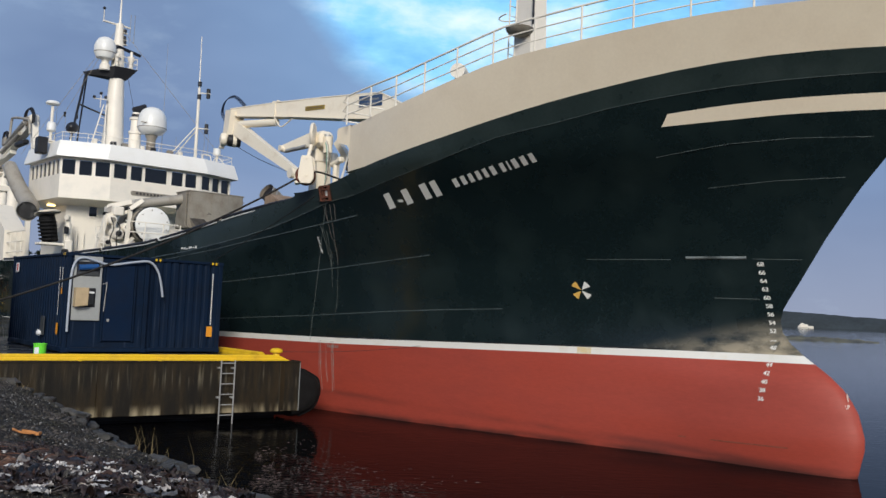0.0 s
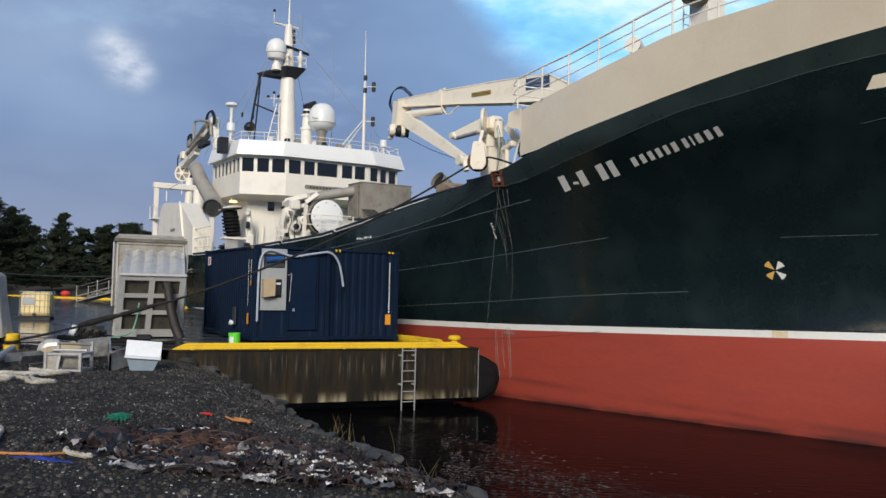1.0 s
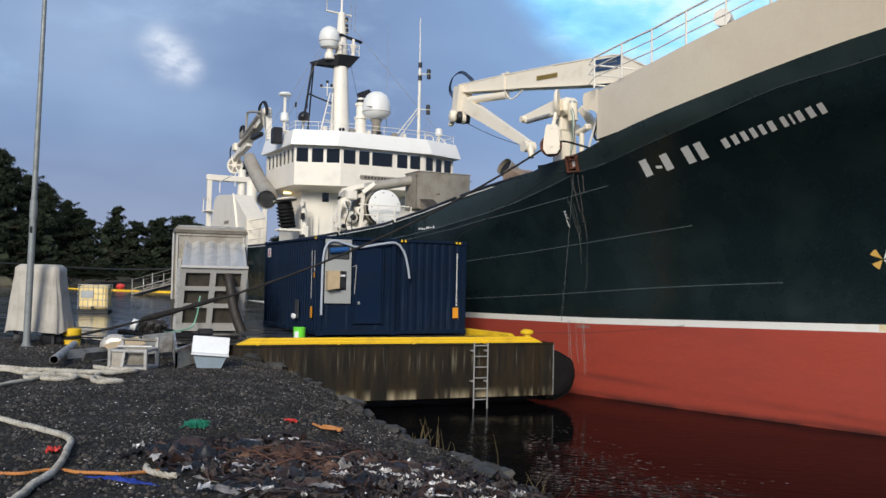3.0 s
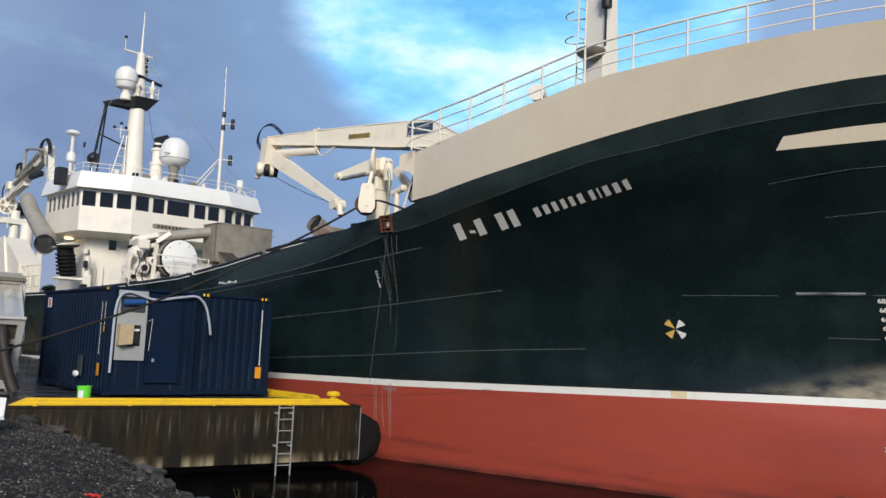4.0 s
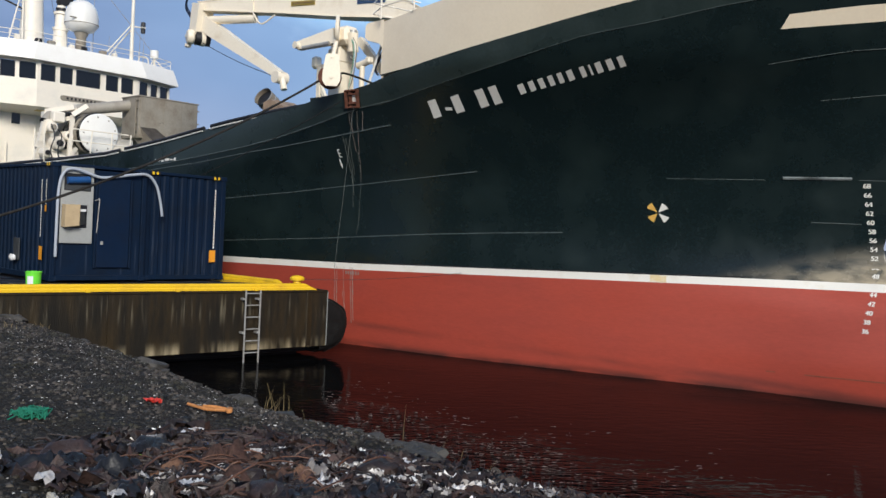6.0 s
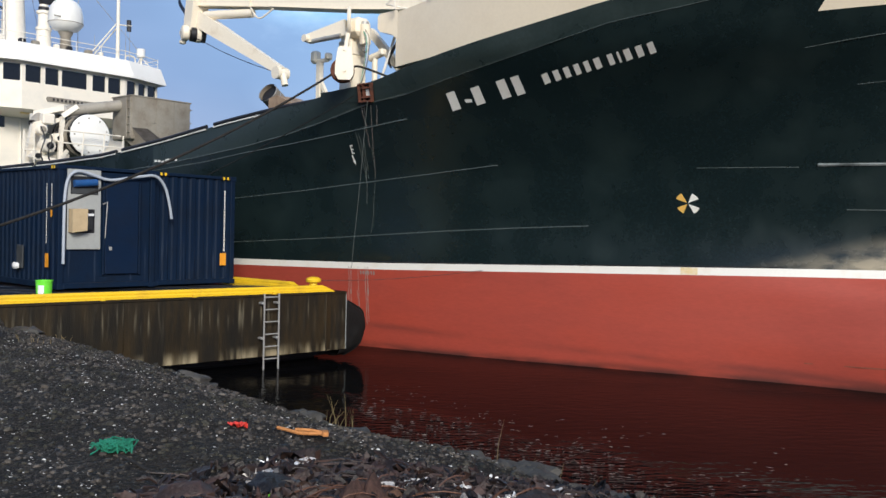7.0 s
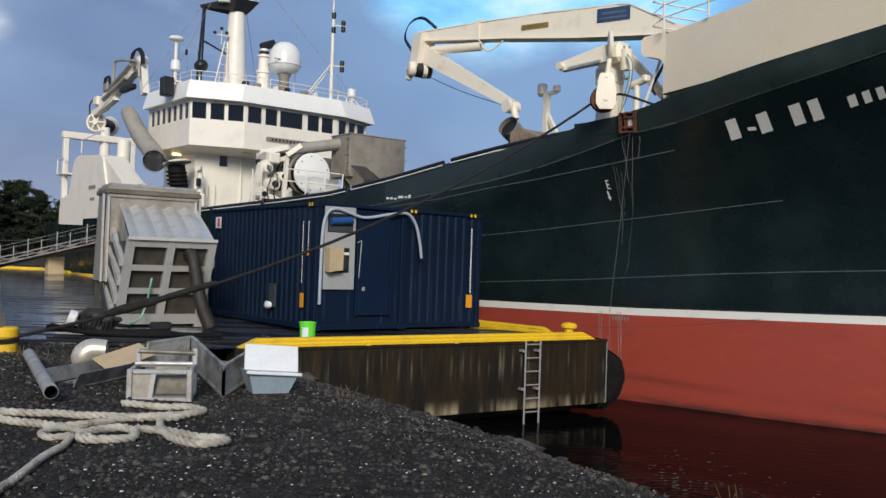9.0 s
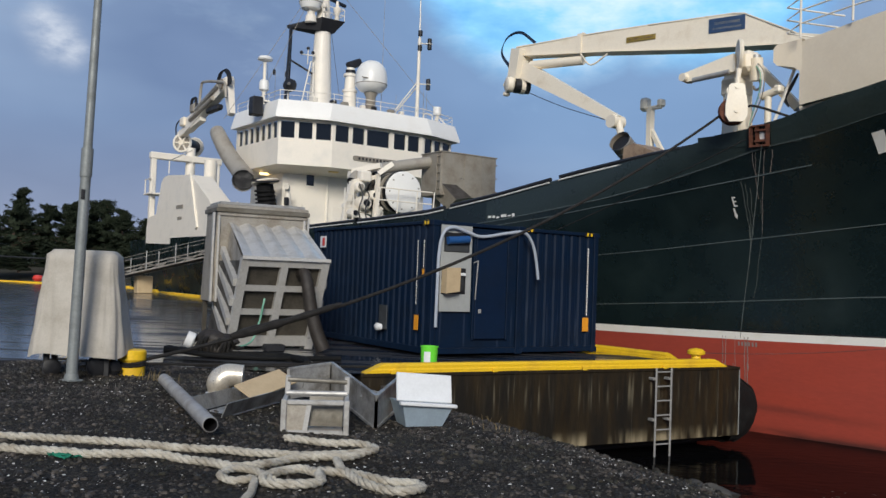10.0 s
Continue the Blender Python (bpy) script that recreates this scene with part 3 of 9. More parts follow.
def ground_z(x, y):
    g = shore_gap(x, y)
    z = lerp(g, [-3.5, -1.6, -0.5, 0.2, 0.9, 2.2, 5], [-3.2, -2.5, -1.65, -0.95, -0.45, -0.17, -0.03])
    z += 0.05 * noise.noise((x * 0.45, y * 0.45, 3.1)) + 0.025 * noise.noise((x * 1.7, y * 1.7, 7.7))
    z -= 0.09 * math.exp(-((x + 10.5) ** 2 + (y - 16.2) ** 2) / 1.7)
    over = y - gravel_end(x)
    if over > -0.6:
        z = min(z, lerp(over, [-0.6, -0.1, 0.35, 1.5], [-0.02, DECK + 0.015, DECK - 0.12, DECK - 0.6]) + 0.015 * noise.noise((x * 3, y * 3, 1)))
    return z


sea = Shape()
rad = [0, 12, 30, 60, 120, 300, 800, 2000, 4400]
sea.v = [(0, 0, 0)]
for r in rad[1:]:
    sea.v += [(r * math.cos(2 * math.pi * k / 48), r * math.sin(2 * math.pi * k / 48), 0) for k in range(48)]
sea.f = [(0, 1 + k, 1 + (k + 1) % 48) for k in range(48)]
for i in range(len(rad) - 2):
    sea.f += [(1 + i * 48 + k, 1 + (i + 1) * 48 + k, 1 + (i + 1) * 48 + (k + 1) % 48, 1 + i * 48 + (k + 1) % 48) for k in range(48)]
sea.m = [0] * len(sea.f)
ob = part("water", sea, WATER, at=pose(0, 20, SEA))
tagged(ob, "dark rippled harbour water under the ship", "water", kind="structure")

xs = np.concatenate([np.arange(-60, -18, 2.0), np.arange(-18, 6.6, 0.3)])
ys = np.concatenate([np.arange(-20, 0, 2.0), np.arange(0, 27.1, 0.3)])
gr = Shape().sheet([[(x, y, ground_z(x, y)) for x in xs] for y in ys])
ob = part("ground", gr, GRAVEL, smooth=80)
tagged(ob, "dark wet gravel ground sloping to the water", "ground", kind="structure")

# quay deck of wet asphalt
deck_rows = []
for k in range(25):
    v = 62.0 * (k / 24) ** 1.4
    left = CORNER - U * (9.0 + 1.55 * v) + V * v
    right = CORNER + (-FWD) * (v / (-FWD).dot(V))
    deck_rows.append([(p.x, p.y, deck_z(p.x, p.y)) for p in (left.lerp(right, i / 20) for i in range(21))])
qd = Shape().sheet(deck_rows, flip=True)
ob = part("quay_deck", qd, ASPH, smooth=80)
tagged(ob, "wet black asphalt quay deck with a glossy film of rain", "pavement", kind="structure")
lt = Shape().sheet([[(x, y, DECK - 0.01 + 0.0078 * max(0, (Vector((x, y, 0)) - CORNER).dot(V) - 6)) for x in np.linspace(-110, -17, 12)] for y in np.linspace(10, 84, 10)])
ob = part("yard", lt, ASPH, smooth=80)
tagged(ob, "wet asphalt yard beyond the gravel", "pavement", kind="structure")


def wall_frame(p, d):
    """x along d, y out of the wall, z up."""
    d = d.normalized()
    out = Vector((d.y, -d.x, 0))
    return Matrix(((d.x, out.x, 0, p.x), (d.y, out.y, 0, p.y), (0, 0, 1, p.z), (0, 0, 0, 1)))


quay = thing("quay_wall", "streaked wet concrete quay wall with a dark tidal gap below", "quay", kind="structure")
QF = wall_frame(CORNER - U * 8.6, U)
slabs = [(0, 3.1), (3.1, 5.9), (5.9, 8.89)]
for a, b in slabs:
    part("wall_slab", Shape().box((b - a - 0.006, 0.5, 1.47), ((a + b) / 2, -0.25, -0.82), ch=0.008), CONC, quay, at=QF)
part("wall_cap", Shape().box((8.89, 0.53, 0.06), (4.445, -0.245, -0.115), ch=0.012), CONC, quay, at=QF)
part("corner_angle", Shape().box((0.035, 0.035, 1.44), (8.885, -0.012, -0.83), ch=0.01), POSTGREY, quay, "worn steel angle on the corner", at=QF)
QS = wall_frame(CORNER, -FWD)
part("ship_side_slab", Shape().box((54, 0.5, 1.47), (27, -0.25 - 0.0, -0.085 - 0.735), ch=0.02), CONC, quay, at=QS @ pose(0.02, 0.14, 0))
# added parts behind the gap; their black holds the shade under the slab
part("back_wall", Shape().box((12.4, 0.4, 3.0), (3.6, -6.2, -3.0), ch=0.02), CONCSHADE, quay, at=QF)
part("soffit", Shape().box((9.0, 6.4, 0.2), (4.4, -3.6, -1.62), ch=0.02), CONCSHADE, quay, at=QF)
part("under_beam", Shape().box((9.0, 0.3, 1.2), (4.0, -0.95, -2.32), ch=0.02), CONCSHADE, quay, at=QF)


def kerb(name, p, d, length, label, cut=2.2):
    k = thing(name, label, "kerb", wall_frame(p, d), group="yellow kerbs", kind="structure")
    # box beam with a rounded upper rail; its ends are cut on the slant
    sec = [(-0.11, 0.0), (-0.115, 0.05), (-0.10, 0.075), (-0.105, 0.12), (-0.07, 0.16), (0.07, 0.16), (0.105, 0.12), (0.10, 0.075), (0.115, 0.05), (0.11, 0.0)]
    rows = [[(x + cut * b * sg, a, b) for a, b in sec] for x, sg in ((0, 1), (length, -1))]
    sh = Shape().sheet(rows)
    sh.add(rows[0], [tuple(range(10))])
    sh.add(rows[1], [tuple(range(10))[::-1]])
    part("beam", sh, YELLOW, k, smooth=20)
    x = 0.5
    while x < length:
        part("bracket", Shape().box((0.10, 0.06, 0.07), (x, 0.135, 0.02), ch=0.008), YELLOW, k)
        x += 2.05
    return k


K0 = CORNER - U * 8.5 + V * 0.14
k = kerb("kerb", Vector((K0.x, K0.y, DECK)), U, 8.45, "long yellow painted steel kerb on the quay edge")
p = CORNER - FWD * 1.3 - STB * -0.16
k = kerb("kerb", Vector((p.x, p.y, DECK)), -FWD, 3.4, "yellow painted kerb running back beside the ship")
for a in (33, 41.5):
    p = CORNER - FWD * a + STB * 0.16
    kerb("kerb", Vector((p.x, p.y, deck_z(p.x, p.y))), -FWD, 8.0, "faded yellow kerb far along the quay")
for a, b in (((-35.5, 62.5), (-56, 68)), ((-63, 79.4), (-84, 84))):
    p, q = Vector((*a, 0)), Vector((*b, 0))
    kerb("kerb", Vector((p.x, p.y, deck_z(p.x, p.y))), q - p, (q - p).length, "yellow kerb at the far quay edge")

# corner bollard and fender
bo = thing("quay_bollard", "yellow mushroom bollard at the quay corner", "bollard", pose(-4.95, 26.75, DECK))
part("stem", Shape().lathe([(0.16, 0), (0.16, 0.03), (0.11, 0.06), (0.10, 0.17)], 16), YELLOW, bo)
part("cap", Shape().lathe([(0.10, 0.16), (0.19, 0.19), (0.20, 0.25), (0.15, 0.30), (0.05, 0.32)], 18), YELLOW, bo)
b2 = thing("mooring_bollard", "stubby yellow steel bollard with ropes round it", "bollard", pose(-14.55, 19.25, -0.06))
part("post", Shape().lathe([(0.20, 0), (0.20, 0.15), (0.185, 0.17), (0.185, 0.21), (0.21, 0.24), (0.21, 0.36), (0.19, 0.385), (0.05, 0.39)], 24), YELLOW, b2)

fe = thing("quay_fender", "big rounded black rubber fender on the quay corner", "fender", SHIP)


def fender_row(s, q, lift=0.0):
    """A worn D-shaped section of the fender at s."""
    row = []
    for i in range(29):
        a = -math.pi / 2 + math.pi * i / 28
        w = 1 + 0.05 * noise.noise((s * 2.5, a * 2.2, 0.3)) + 0.025 * noise.noise((s * 7, a * 7, 1.3)) + lift
        row.append((s, -(6.57 - 1.06 * q * w * math.cos(a) ** 0.85), -1.03 + 0.70 * q * w * math.sin(a)))
    return row


FS = [(-11.72, 0.02), (-11.72, 0.3), (-11.73, 0.60), (-11.76, 0.80), (-11.82, 0.91), (-11.90, 0.97), (-11.98, 1.0), (-12.2, 1.0), (-12.5, 1.0), (-12.8, 1.0), (-13.1, 1.0), (-13.4, 0.97), (-13.5, 0.8), (-13.5, 0.1)]
part("rubber_body", Shape().sheet([fender_row(s, q) for s, q in FS], flip=True), RUBBER, fe, smooth=60)
for s in (-11.95, -12.6, -13.2):
    part("wear_band", Shape().sweep([(s, y, z) for s, y, z in fender_row(s, 1.0, 0.012)][2:-2], 0.035, 6), RUBBER, fe)
rnd = random.Random(44)
for _ in range(14):
    a, s = rnd.uniform(0.0, 1.4), rnd.uniform(-12.2, -11.85)
    x, y, z = fender_row(s, 0.93)[14 + int(a / math.pi * 28)]
    part("barnacle_chip", Shape().lump((0.02, 0.02, 0.02), (x, y, z), rnd.randint(0, 999), 0.4, rings=4, segs=6), SHELL, fe)

# ladder
la = thing("quay_ladder", "pale galvanised steel ladder down the quay wall", "ladder", wall_frame(CORNER - U * 2.02 + Vector((0, 0, 0)), U))
for x in (-0.2, 0.2):
    part("rail", Shape().box((0.038, 0.03, 2.0), (x, 0.16, -1.06), ch=0.006), GALV, la)
for i in range(6):
    part("rung", Shape().tube((-0.2, 0.16, -0.14 - i * 0.29), (0.2, 0.16, -0.14 - i * 0.29), 0.016, n=8), GALV, la)
for x in (-0.2, 0.2):
    for z in (-0.28, -1.1):
        part("standoff", Shape().box((0.09, 0.16, 0.05), (x - 0.02, 0.08, z), ch=0.006), GALV, la)

# ---- the ship ----
vessel = thing("fishing_vessel", "large trawler with dark green hull, red underside, beige bow", "ship", SHIP)


def stem(z):
    return lerp(z, [-4, -2.6, -2.0, -1.05, -0.4, 0.05, 0.4, 0.7, 1.0, 1.3, 1.6, 2.0, 2.5, 3.7, 4.8, 5.8, 7.5, 9.5, 11],
                [0.8, 1.5, 1.88, 2.10, 1.93, 1.67, 1.28, 0.86, 0.42, 0.12, 0.0, 0.1, 0.42, 1.15, 1.92, 2.77, 4.2, 5.9, 7.2])


def half(s, z):
    """Half breadth of the hull at s metres ahead of the stem's notch and height z."""
    st = stem(z) if z > 1.6 else 0.0
    ln = lerp(z, [-2, 3.0, 4.6, 5.7, 9], [25, 23, 18, 14.0, 11.5])
    wide = lerp(s, [-30, -15, 0], [6.2, 5.9, 5.8]) * lerp(z, [-2, 1.0, 3], [0.9, 0.97, 1.0])
    u = min(1, max(0.0, st - s) / ln)
    w = wide * (1 - (1 - u) ** 2)
    if s < -52:
        w *= lerp(s, [-66, -60, -52], [0.86, 0.96, 1.0])
    if z < 1.6:
        a = lerp(z, [-4, -1.1, 0.4, 1.0, 1.6], [0.5, 1.0, 0.9, 0.5, 0.0])
        q = a * max(0.0, min(1, (stem(z) - s) / 3.0)) ** 0.5
        w = (w ** 3 + q ** 3) ** (1 / 3)
    return w


def white_top(s):
    return lerp(s, [-66, -18.5, -12.7, -8.4, -5, -2.2, 0.4, 3], [-0.1, 0.50, 0.57, 0.68, 0.76, 0.82, 0.86, 0.88])


def white_low(s):
    return white_top(s) - 0.185


def green_top(s):
    return lerp(s, [-10.64, -8.69, -6.72, -5, -3.46, -2.08, -0.85, 0.28, 1.31, 2.3, 4.2], [5.51, 5.89, 6.24, 6.58, 6.87, 7.11, 7.32, 7.48, 7.59, 7.66, 7.75])


def sheer(s):
    """The knuckle weld below the bulwark strake."""
    return lerp(s, [-66, -30, -20.8, -18.74, -16.74, -14.95, -13.27, -11.84, -10.6, -8.81, -6.9, -5.12, -3.59, -2.24, -1.0, 0.14, 1.21, 2.76, 3.9], [2.6, 2.9, 3.46, 3.66, 3.87, 4.13, 4.46, 4.79, 4.94, 5.31, 5.69, 6.13, 6.36, 6.63, 6.82, 6.97, 7.08, 7.2, 7.25])


def aft_top(s):
    return lerp(s, [-66, -40, -28.5, -24.7, -21, -18, -14.9, -13.45, -13.4, -11.7, -10.6], [3.6, 3.5, 3.72, 3.85, 4.2, 4.56, 4.88, 4.99, 5.14, 5.25, 5.5])


def beige_top(s):
    return lerp(s, [-11.5, -9.7, -8.3, -6.4, -4.6, -3.1, -1.8, -0.6, 0.5, 1.6, 2.3, 5], [7.0, 7.17, 7.28, 7.58, 7.92, 8.06, 8.2, 8.34, 8.46, 8.54, 8.6, 8.85])


XS = sorted(set([0, 0.04, 0.12, 0.25, 0.45, 0.7, 1.0, 1.4, 1.9, 2.5] + [3.2 + 0.8 * i for i in range(30)] + [28 + 2.0 * i for i in range(20)]))


def tuck(s):
    """How far the forecastle bulwark stands inboard of the plating."""
    return lerp(s, [-11.5, -10.9, -9.5, -8.0, -6.5], [0.36, 0.34, 0.18, 0.05, 0.0])


def hull_strip(lo, hi, rows, s_min=-66.0, s_max=99.0, side=1, off=0.0, inset=False):
    """Rows of points of a strip of plating between two height functions of s."""
    out = []
    for i in range(rows + 1):
        row = []
        for x in XS:
            s = -x
            for _ in range(4):
                z = lo(s) + (hi(s) - lo(s)) * i / rows
                s = stem(z) - x
                s = max(s_min, min(s, s_max))
            z = lo(s) + (hi(s) - lo(s)) * i / rows
            row.append((s, -side * (half(s, z) + off - (tuck(s) if inset else 0.0)), z))
        out.append(row)
    return out


def plating(name, lo, hi, rows, material, label, **kw):
    sh = Shape()
    sh.sheet(hull_strip(lo, hi, rows, side=1, **kw), flip=True)
    sh.sheet(hull_strip(lo, hi, rows, side=-1, **kw))
    return part(name, sh, material, vessel, label, smooth=60)


def bottom(s):
    return -3.6


def up_to(s):
    return green_top(s) if s > -10.68 else aft_top(s)


def fore_low(s):
    return up_to(s) - (0.04 if s < -8 else 0.0)


red = plating("hull_bottom", bottom, white_low, 16, RED, "faded red antifouling on the underwater hull")
band = plating("boot_top_line", white_low, white_top, 2, LINE, "white waterline band")
side = plating("hull_side", white_top, sheer, 22, GREEN, "glossy dark green hull plating")
# this strake carries the painted sky sheen; the after one is plain hull green
strake = plating("bulwark_strake", sheer, up_to, 5, STRAKE, "faded green bulwark strake", s_min=-21.5)
plating("after_strake", sheer, up_to, 5, GREEN, "dark green after bulwark strake", s_max=-21.5)
for sd in (1, -1):
    outer = hull_strip(fore_low, beige_top, 6, s_min=-11.0, side=sd, inset=True)
    inner = hull_strip(fore_low, beige_top, 6, s_min=-11.0, side=sd, off=-0.14, inset=True)
    part("forecastle_bulwark", Shape().sheet(outer + inner[::-1], flip=sd == 1), BEIGE, vessel, "beige bow bulwark", smooth=50)
# rounded aft end of the bulwark, leaning out at its top
prof_e = [(-10.95, 5.36), (-10.95, 6.25), (-11.00, 6.40), (-11.12, 6.50), (-11.34, 6.57), (-11.56, 6.62), (-11.66, 6.72), (-11.66, 7.02), (-11.58, 7.09), (-10.95, 7.11)]
for sd in (1, -1):
    endp = Shape()
    rows = []
    for off in (0.005, -0.5):
        rows.append([(s, -sd * (half(-10.95, z) - tuck(-10.95) + off), z) for s, z in prof_e])
    endp.sheet(rows, flip=sd == -1)
    for vs, fl in ((rows[0], sd == 1), (rows[1], sd == -1)):
        endp.add(vs, [tuple(range(len(vs)))[:: (1 if fl else -1)]])
    part("bulwark_end", endp, BEIGE, vessel, smooth=30)
# front wall of the forecastle under the crane, decks
part("forecastle_deck", Shape().sheet([[(s, -w * half(s, 6.2) * 0.97, 5.6 + max(0, (s + 11) * 0.12)) for w in (1, 0.5, 0, -0.5, -1)] for s in (-10.9, -8, -5, -2, 0.5)], flip=True), DECKGREEN, vessel)
part("forecastle_front", Shape().box((0.2, 8.4, 1.9), (-10.7, 0, 4.7), ch=0.02), WHITE, vessel)
part("main_deck", Shape().sheet([[(s, -w * half(s, 3.0) * 0.99, aft_top(s) - 1.05) for w in (1, 0.5, 0, -0.5, -1)] for s in (-65, -50, -38, -28, -20, -15, -10.9)], flip=True), DECKGREEN, vessel)
# cap rail along the aft bulwark, in lengths with small gaps
for a, b in ((-13.5, -18.2), (-18.6, -23.4), (-23.8, -29.5), (-29.9, -36), (-36.4, -46)):
    pts = [(s, -(half(s, 4.2) - 0.02), aft_top(s) + 0.06) for s in np.linspace(a, b, 7)]
    part("cap_rail", Shape().sweep(pts, 0.065, 8), BLACK, vessel)
    pts = [(s, -(half(s, 4.2) + 0.035), aft_top(s) - 0.03) for s in np.linspace(a, b, 7)]
    part("cap_strake", Shape().sweep(pts, 0.022, 6), LINE, vessel)
part("raised_bulwark", Shape().sheet([[(s, -(half(s, z) + 0.015), z) for s in (-13.42, -12.6, -11.8, -10.9)] for z in (4.85, 5.16)], flip=False), STRAKE, vessel)
part("transom", Shape().sheet([[(-65.9, w * half(-65.9, z), z) for w in (-1, -0.5, 0, 0.5, 1)] for z in (-3.5, -1, 1, 3.6)], flip=True), GREEN, vessel)


def drape(verts, s0, z0, slope=0.0, off=0.008):
    """Lays flat points (x ahead, y up) on the starboard plating."""
    out = []
    for x, y in verts:
        s, z = s0 + x, z0 + y + slope * x
        out.append((s, -(half(s, z) + off), z))
    return out


def patch(name, s0, z0, s1, z1, h, material, parent=side, n=10, label="", off=0.008, lean=0.0, rows=2):
    """A painted strip on the plating from (s0, z0) to (s1, z1), h high."""
    sh = Shape()
    L = s1 - s0
    rws = []
    for j in range(rows + 1):
        rws.append(drape([(L * i / n + lean * h * j / rows, (z1 - z0) * i / n + h * j / rows) for i in range(n + 1)], s0, z0, off=off))
    sh.sheet(rws, flip=False)
    return part(name, sh, material, parent, label, smooth=60)


def seam(name, pts, r, material, parent=side, label="", off=0.0):
    """A weld bead or rubbing bar along the plating."""
    ss = []
    for (s0, z0), (s1, z1) in zip(pts, pts[1:]):
        n = max(1, int(abs(s1 - s0) / 0.3))
        ss += [(s0 + (s1 - s0) * i / n, z0 + (z1 - z0) * i / n) for i in range(n)]
    ss.append(pts[-1])
    return part(name, Shape().sweep([(s, -(half(s, z) + off + 0.003), z) for s, z in ss], r, 5), material, parent, label)


WELD = mat("worn weld bead", (0.085, 0.105, 0.102), 0.45, 0, 0.3, 4, 30, 0.1)
SHEER = mat("rubbed sheer line", (0.055, 0.072, 0.070), 0.5, 0, 0.4, 2.5, 30, 0.1)
GREYWELD = mat("pale scraped line", (0.22, 0.25, 0.25), 0.55, 0, 0.4, 1.2, 20, 0.1, second=(0.04, 0.05, 0.05))
seam("sheer_weld", [(s, sheer(s)) for s in np.linspace(-26, -10.6, 32)], 0.018, WELD)
seam("sheer_weld", [(s, sheer(s)) for s in np.linspace(-10.6, 3.6, 30)], 0.010, SHEER)
seam("plate_weld", [(-8.82, 3.2), (-12.39, 2.82), (-15, 2.56), (-17.91, 2.33), (-24, 2.0)], 0.014, WELD)
seam("plate_weld", [(-6.81, 1.71), (-8.6, 1.62), (-10.4, 1.51), (-14, 1.24), (-18.1, 1.0), (-24, 0.75)], 0.014, WELD)
seam("plate_weld", [(-10.86, 4.36), (-12.75, 4.12), (-14.82, 3.88), (-16.8, 3.69), (-18.75, 3.47), (-23, 3.15)], 0.018, WELD)
seam("plate_weld", [(-1.7, 5.51), (-0.17, 5.77), (1.0, 5.88), (2.4, 5.92)], 0.007, WELD)
seam("plate_weld", [(-0.94, 4.83), (0.4, 4.98), (1.73, 5.06)], 0.007, WELD)
seam("plate_weld", [(-4.26, 3.11), (-2.2, 3.13)], 0.008, WELD)
seam("plate_weld", [(-0.4, 3.17), (0.6, 3.17)], 0.008, WELD)
seam("plate_weld", [(-1.36, 2.19), (-0.38, 2.19)], 0.010, WELD)
seam("rubbing_bar", [(-1.85, 3.18), (-1.2, 3.19), (-0.53, 3.2)], 0.035, GREYWELD, label="pale worn rubbing bar")
# thin black line along the top edge of the white band
seam("scrape_line", [(-13.5, white_top(-13.5) + 0.03), (-9, white_top(-9) + 0.02), (-2.6, white_top(-2.6) + 0.035)], 0.012, BLACK, off=0.01)
# pale stripe round the bow, bars in place of the painted name and mark
st_rows = []
for j in range(3):
    row = []
    for i in range(15):
        f = i / 14
        s = -1.16 + 4.3 * f - 0.2 * (1 - j / 2) * (1 - f)
        zt = lerp(s, [-1.3, 0, 1.1, 2.1, 3.3], [6.42, 6.59, 6.70, 6.77, 6.84])
        zb = lerp(s, [-1.5, 0, 1.05, 2.05, 3.3], [6.15, 6.28, 6.38, 6.44, 6.5])
        z = zb + (zt - zb) * j / 2
        s = min(s, stem(z) - 0.05)
        row.append((s, -(half(s, z) + 0.01), z))
    st_rows.append(row)
part("bow_stripe", Shape().sheet(st_rows, flip=True), BEIGE, side, "beige stripe near the bow", smooth=60)


def letter_bars(name, s0, z0, slope, h, widths, gap):
    s = s0
    for w in widths:
        if w > 0:
            sh = Shape()
            z = z0 + slope * (s - s0)
            rws = [drape([(w * (0.12 + 0.72 * i / 3), slope * w * i / 3 + h * j / 2) for i in range(4)], s, z, off=0.012) for j in range(3)]
            sh.sheet(rws, flip=False)
            part(name, sh, LINE, side)
            s += w + gap
        else:
            s -= w
    return s


letter_bars("mark_bar", -9.54, 4.49, 0.15, 0.40, [0.34], 0.05)
part("mark_bar", Shape().sheet([drape([(x, y) for x in (0, 0.18)], -9.08, 4.67, off=0.012) for y in (0, 0.07)]), LINE, side)
letter_bars("mark_bar", -8.86, 4.59, 0.16, 0.38, [0.34, -0.30, 0.33, 0.30], 0.06)
letter_bars("name_bar", -7.02, 4.97, 0.20, 0.20, [0.22, 0.20, 0.19, 0.18, 0.17, 0.20, -0.06, 0.17, 0.075, 0.20, 0.20, 0.19], 0.060)
part("ice_bar", Shape().add(drape([(-0.022, 0.10), (0.022, 0.10), (0.010, 0.25), (-0.034, 0.25)], -12.88, 3.26, off=0.012), [(0, 1, 2, 3)]), LINE, side)
part("ice_arrow", Shape().add(drape([(0.0, 0.0), (0.048, 0.105), (-0.048, 0.105)], -12.88, 3.26, off=0.013), [(0, 1, 2)]), LINE, side)
